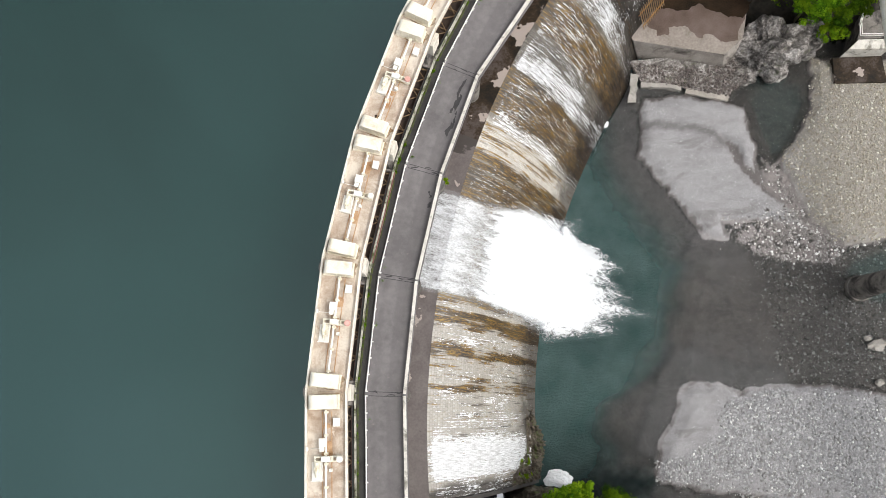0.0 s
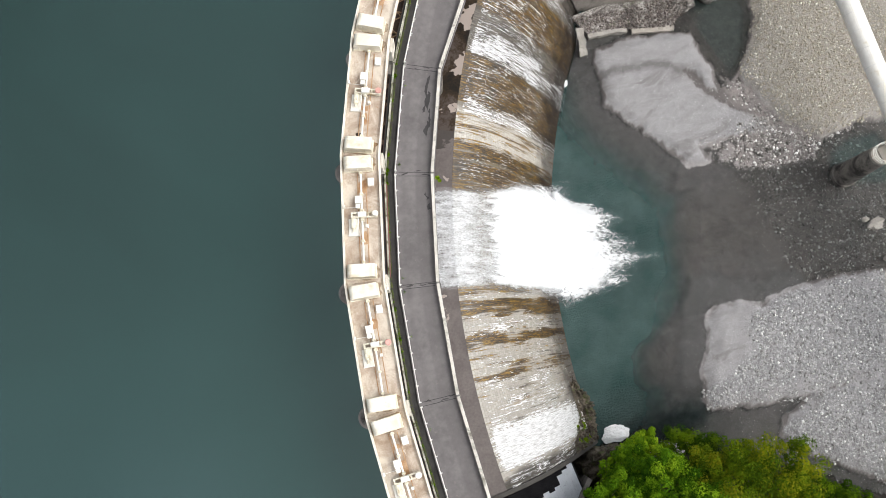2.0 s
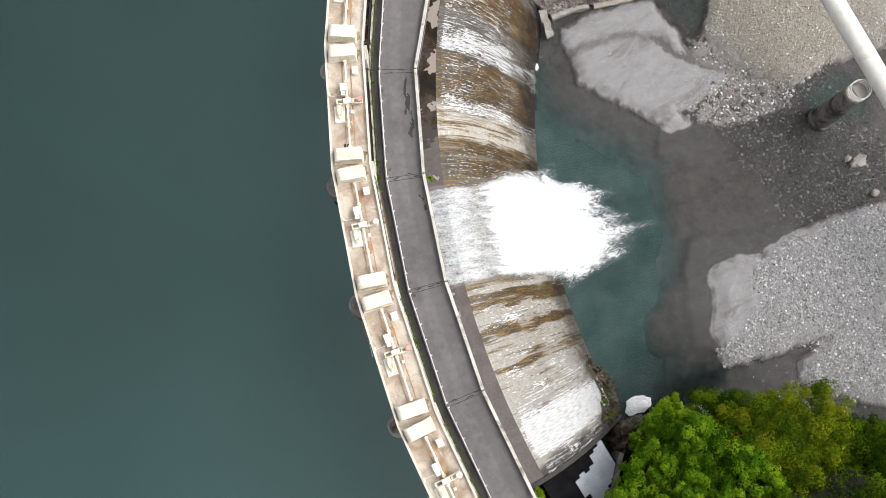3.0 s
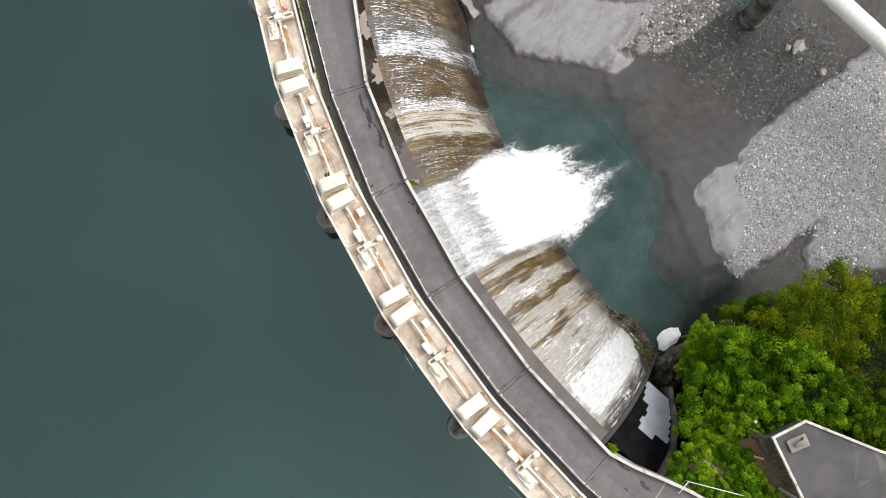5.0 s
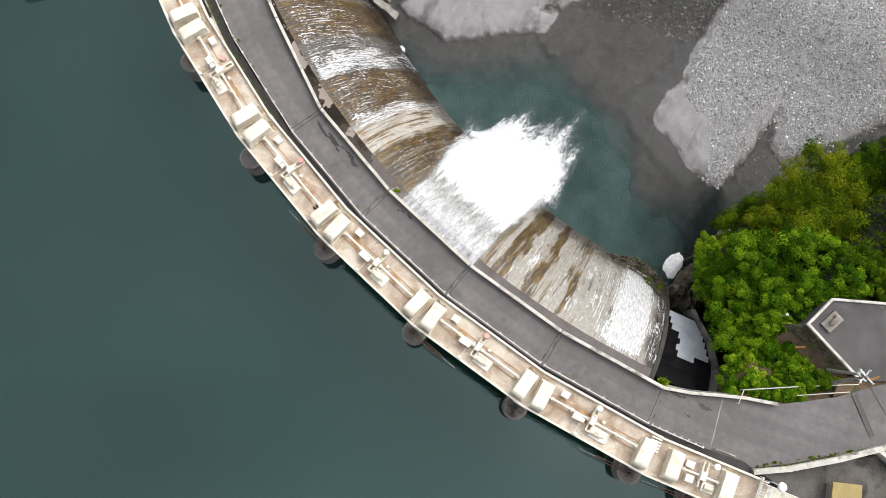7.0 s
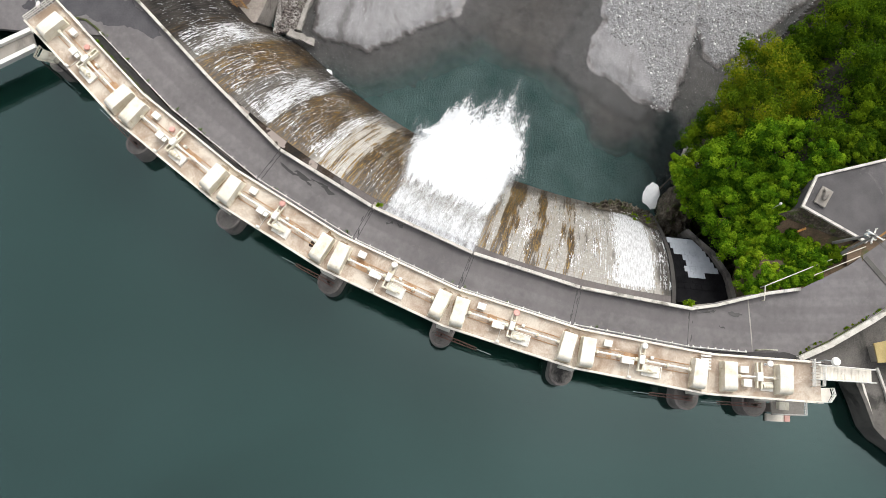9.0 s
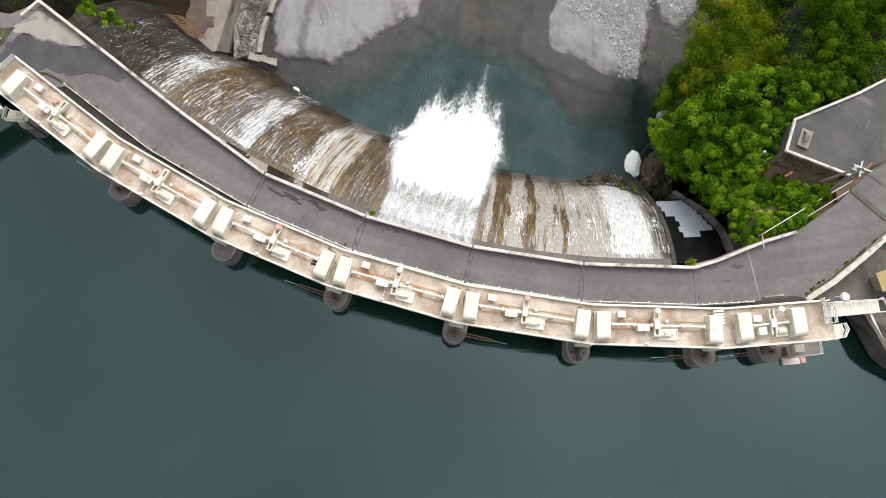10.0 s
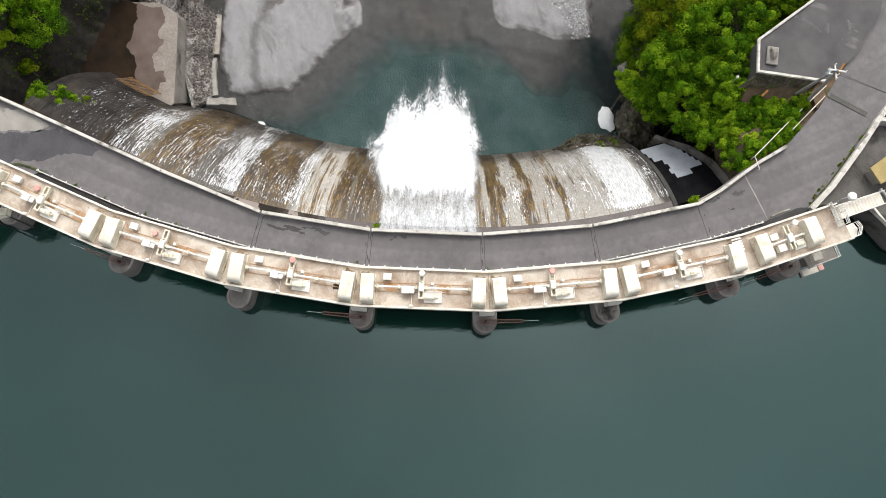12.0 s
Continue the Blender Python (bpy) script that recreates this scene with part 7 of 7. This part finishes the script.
STAINS = [(7.0, 29.3, 1.3, 0.30, 62), (6.3, 27.6, 1.2, 0.34, 61), (5.6, 26.2, 1.0, 0.22, 60), (4.9, 24.9, 1.0, 0.26, 60), (5.6, 27.2, 0.5, 0.16, 40), (1.7, 18.0, 0.6, 0.3, 70), (1.55, 16.8, 0.5, 0.25, 70),
          (-5.5, -16.7, 0.7, 0.25, 80), (-5.35, -17.6, 0.5, 0.3, 70), (-5.45, -19.8, 0.7, 0.42, 75), (-7.0, -18.6, 0.35, 0.12, 20)]
patch("gutter_end", [tuple(pol(t, r).xy) for t, r in ((176.85, 102.4), (178.5, 102.35), (180.4, 102.2), (182.4, 102.1), (183.2, 102.5), (183.0, 103.3), (180.0, 103.3), (176.85, 103.3))], lambda x, y: BANK(x, y) + 0.03, "asphalt_damp", "dark mossy gutter at the end of the crest road", 9, 0.4)
tagged(part("gutter_kerb", kerb([(x, y, BANK(x, y)) for x, y in [tuple(pol(t, r).xy) for t, r in ((180.7, 101.95), (181.3, 101.82), (182.0, 101.85))]], 0.13, 0.3, 0.1), "mossy_kerb"), "worn pale kerb curving beside the gutter", "kerb", kind="structure")
for i, (x, y, a, b, turn) in enumerate(STAINS):
    b *= 0.65
    t = radians(turn)
    ring = [(x + a * math.cos(q) * math.cos(t) - b * math.sin(q) * math.sin(t), y + a * math.cos(q) * math.sin(t) + b * math.sin(q) * math.cos(t)) for q in [j * math.pi / 7 for j in range(14)]]
    patch("wet_stain", ring, (lambda x, y, up=0.0012 * i: BANK(x, y) + up) if y < -15 else ROAD + 0.006 + 0.0012 * i, "wet_patch", "dark wet stain on the asphalt", 20 + i, 1.5)
# expansion joints across the road
tagged(part("road_joint", kerb([(-3.5, -21.3, 21.5), (-9.6, -21.9, 21.42)], 0.13, 0.05, 0.012), "dry_concrete"), "pale filled joint across the bank road", "joint", kind="structure")
for th in JOINTS[2:]:
    for d in (-0.12, 0.12):
        ob = tagged(part("road_joint", kerb([tuple(pol(th + d, 98.5, ROAD)), tuple(pol(th + d, 102.0, ROAD))], 0.07, 0.05, 0.005), "wet_patch"), "dark expansion joint across the road", "joint", kind="structure")

for i, th in enumerate(JOINTS[2:]):
    for f in (98.9, 99.8, 101.3):
        c = pol(th + 0.12 * math.sin(i + f * 3), f)
        ring = [(c.x + 0.45 * math.cos(q) * math.cos(radians(th)) - 0.07 * math.sin(q) * math.sin(radians(th)), c.y + 0.45 * math.cos(q) * math.sin(radians(th)) + 0.07 * math.sin(q) * math.cos(radians(th))) for q in [j * math.pi / 5 for j in range(10)]]
        patch("joint_stain", ring, ROAD + 0.0075, "wet_patch", "dark run-off stain along the road joint", 60 + i, 0.8)

# ---- lattice booms on the piers ----
def boom(th, way):
    base = pol(th, 107.7, 21.46)
    t = Vector((-math.sin(radians(th)), math.cos(radians(th)), 0)) * way
    out = Vector((math.cos(radians(th)), math.sin(radians(th)), 0))
    ob = thing("lattice_boom", "rust-red steel lattice boom on a gate pier", "boom", "lattice booms")
    a, b = base - t * 0.6, base + t * 4.0
    up = Vector((0, 0, 0.45))
    for o in (-0.2, 0.2):
        for z in (0.1, 0.5):
            part("chord", rod(bmesh.new(), a + out * o + Vector((0, 0, z)), b + out * o * 0.6 + Vector((0, 0, z)), 0.035, 6), "rust_steel", ob)
    for i in range(11):
        p, q = a.lerp(b, i / 11), a.lerp(b, (i + 1) / 11)
        part("lacing", rod(bmesh.new(), p + out * 0.2 * (1 if i % 2 else -1) + up, q - out * 0.2 * (1 if i % 2 else -1) + up, 0.025, 5), "rust_steel", ob)
    part("tip_pole", rod(bmesh.new(), b + Vector((0, 0, 0.3)), b + t * 1.7 + Vector((0, 0, 0.3)), 0.028, 6), "galvanised", ob)
    part("pivot", rod(bmesh.new(), base, base + Vector((0, 0, 0.8)), 0.10, 10), "rust_dark", ob)


for th, way in ((JOINTS[1], -1), (JOINTS[3], -1), (JOINTS[4], 1), (JOINTS[6], -1), (180.6, -1)):
    boom(th, way)

# ---- weeds on the masonry and kerbs ----
def tuft(x, y, z, rad, material, label, seed):
    """A low clump of blades."""
    rng = np.random.RandomState(seed)
    k = int(260 * rad / 0.5)
    a, t = rng.uniform(0, 6.28, k), rng.uniform(0.1, 1.0, k)
    base = np.column_stack([rng.normal(0, rad * 0.3, k), rng.normal(0, rad * 0.3, k), np.zeros(k)])
    tip = base + np.column_stack([np.cos(a) * rad * t, np.sin(a) * rad * t, rad * (1.1 - 0.7 * t)])
    side = np.column_stack([-np.sin(a), np.cos(a), np.zeros(k)]) * 0.05
    co = np.stack([base - side, base + side, tip], 1).reshape(-1, 3)
    mesh = bpy.data.meshes.new("weed")
    mesh.from_pydata(co.tolist(), [], np.arange(k * 3).reshape(-1, 3).tolist())
    layer = mesh.attributes.new("tint", "FLOAT", "POINT")
    layer.data.foreach_set("value", np.repeat(rng.uniform(0.2, 0.9, k), 3).astype(np.float32))
    mesh.materials.append(MATS[material])
    ob = tagged(new("weed", mesh), label, "weed", "weeds")
    ob.location = (x, y, z)


for i, (th, r, z, rad) in enumerate(((155.75, 97.6, 21.0, 0.45), (155.9, 97.4, 20.8, 0.35), (176.7, 97.5, 21.0, 0.7), (176.4, 97.5, 20.8, 0.5))):
    tuft(*pol(th, r, z), rad * 0.62, "leaf_lime", "yellow-green weed growing from the parapet", 70 + i)
for i in range(60):
    rng2 = random.Random(900 + i)
    th = rng2.uniform(134.5, 180.0)
    tuft(*pol(th, rng2.choice((103.2, 101.85, 103.15)), 21.06), rng2.uniform(0.12, 0.3), "leaf_green", "small weed in the gutter", 200 + i)
for i in range(8):
    rng2 = random.Random(700 + i)
    th = rng2.uniform(174.6, 176.2)
    r = rng2.uniform(83.6, 85.6)
    tuft(*pol(th, r, float(np.interp(r, FACE_R[::-1], FACE_Z[::-1]))), rng2.uniform(0.22, 0.42), "leaf_lime", "bright weed at the spillway foot", 300 + i)
for i in range(34):
    rng2 = random.Random(500 + i)
    f = rng2.random()
    x, y = -9.6 + f * 6.2 + rng2.uniform(0.3, 0.5), -26.6 - f * 10.4
    tuft(x, y, 21.85 + 0.5 * f, rng2.uniform(0.07, 0.17), rng2.choice(("leaf_olive", "leaf_green")), "yellowing grass along the parapet foot", 400 + i)

# ---- spray flecks round the fall ----
def flecks():
    rng = np.random.RandomState(33)
    k = 150
    th = rng.uniform(154.6, 163.4, k)
    r = spray_rim(th) - rng.exponential(0.9, k) + rng.uniform(0, 1.2, k)
    keep = r < 86
    th, r = th[keep], r[keep]
    k = len(th)
    z = np.abs(rng.normal(0, 0.4, k)) + 0.03
    s = rng.uniform(0.015, 0.05, k)
    c = np.column_stack([CX + r * np.cos(np.radians(th)), CY + r * np.sin(np.radians(th)), z])
    co = (OCTA[None] * s[:, None, None] * rng.uniform(0.6, 1.4, (k, 6, 1)) + c[:, None]).reshape(-1, 3)
    tri = (TRI[None] + np.arange(k)[:, None, None] * 6).reshape(-1, 3)
    mesh = bpy.data.meshes.new("spray_flecks")
    mesh.from_pydata(co.tolist(), [], tri.tolist())
    mesh.materials.append(MATS["foam"])
    tagged(new("spray_flecks", mesh), "white flecks of spray on the pool", "spray", kind="stuff")


flecks()
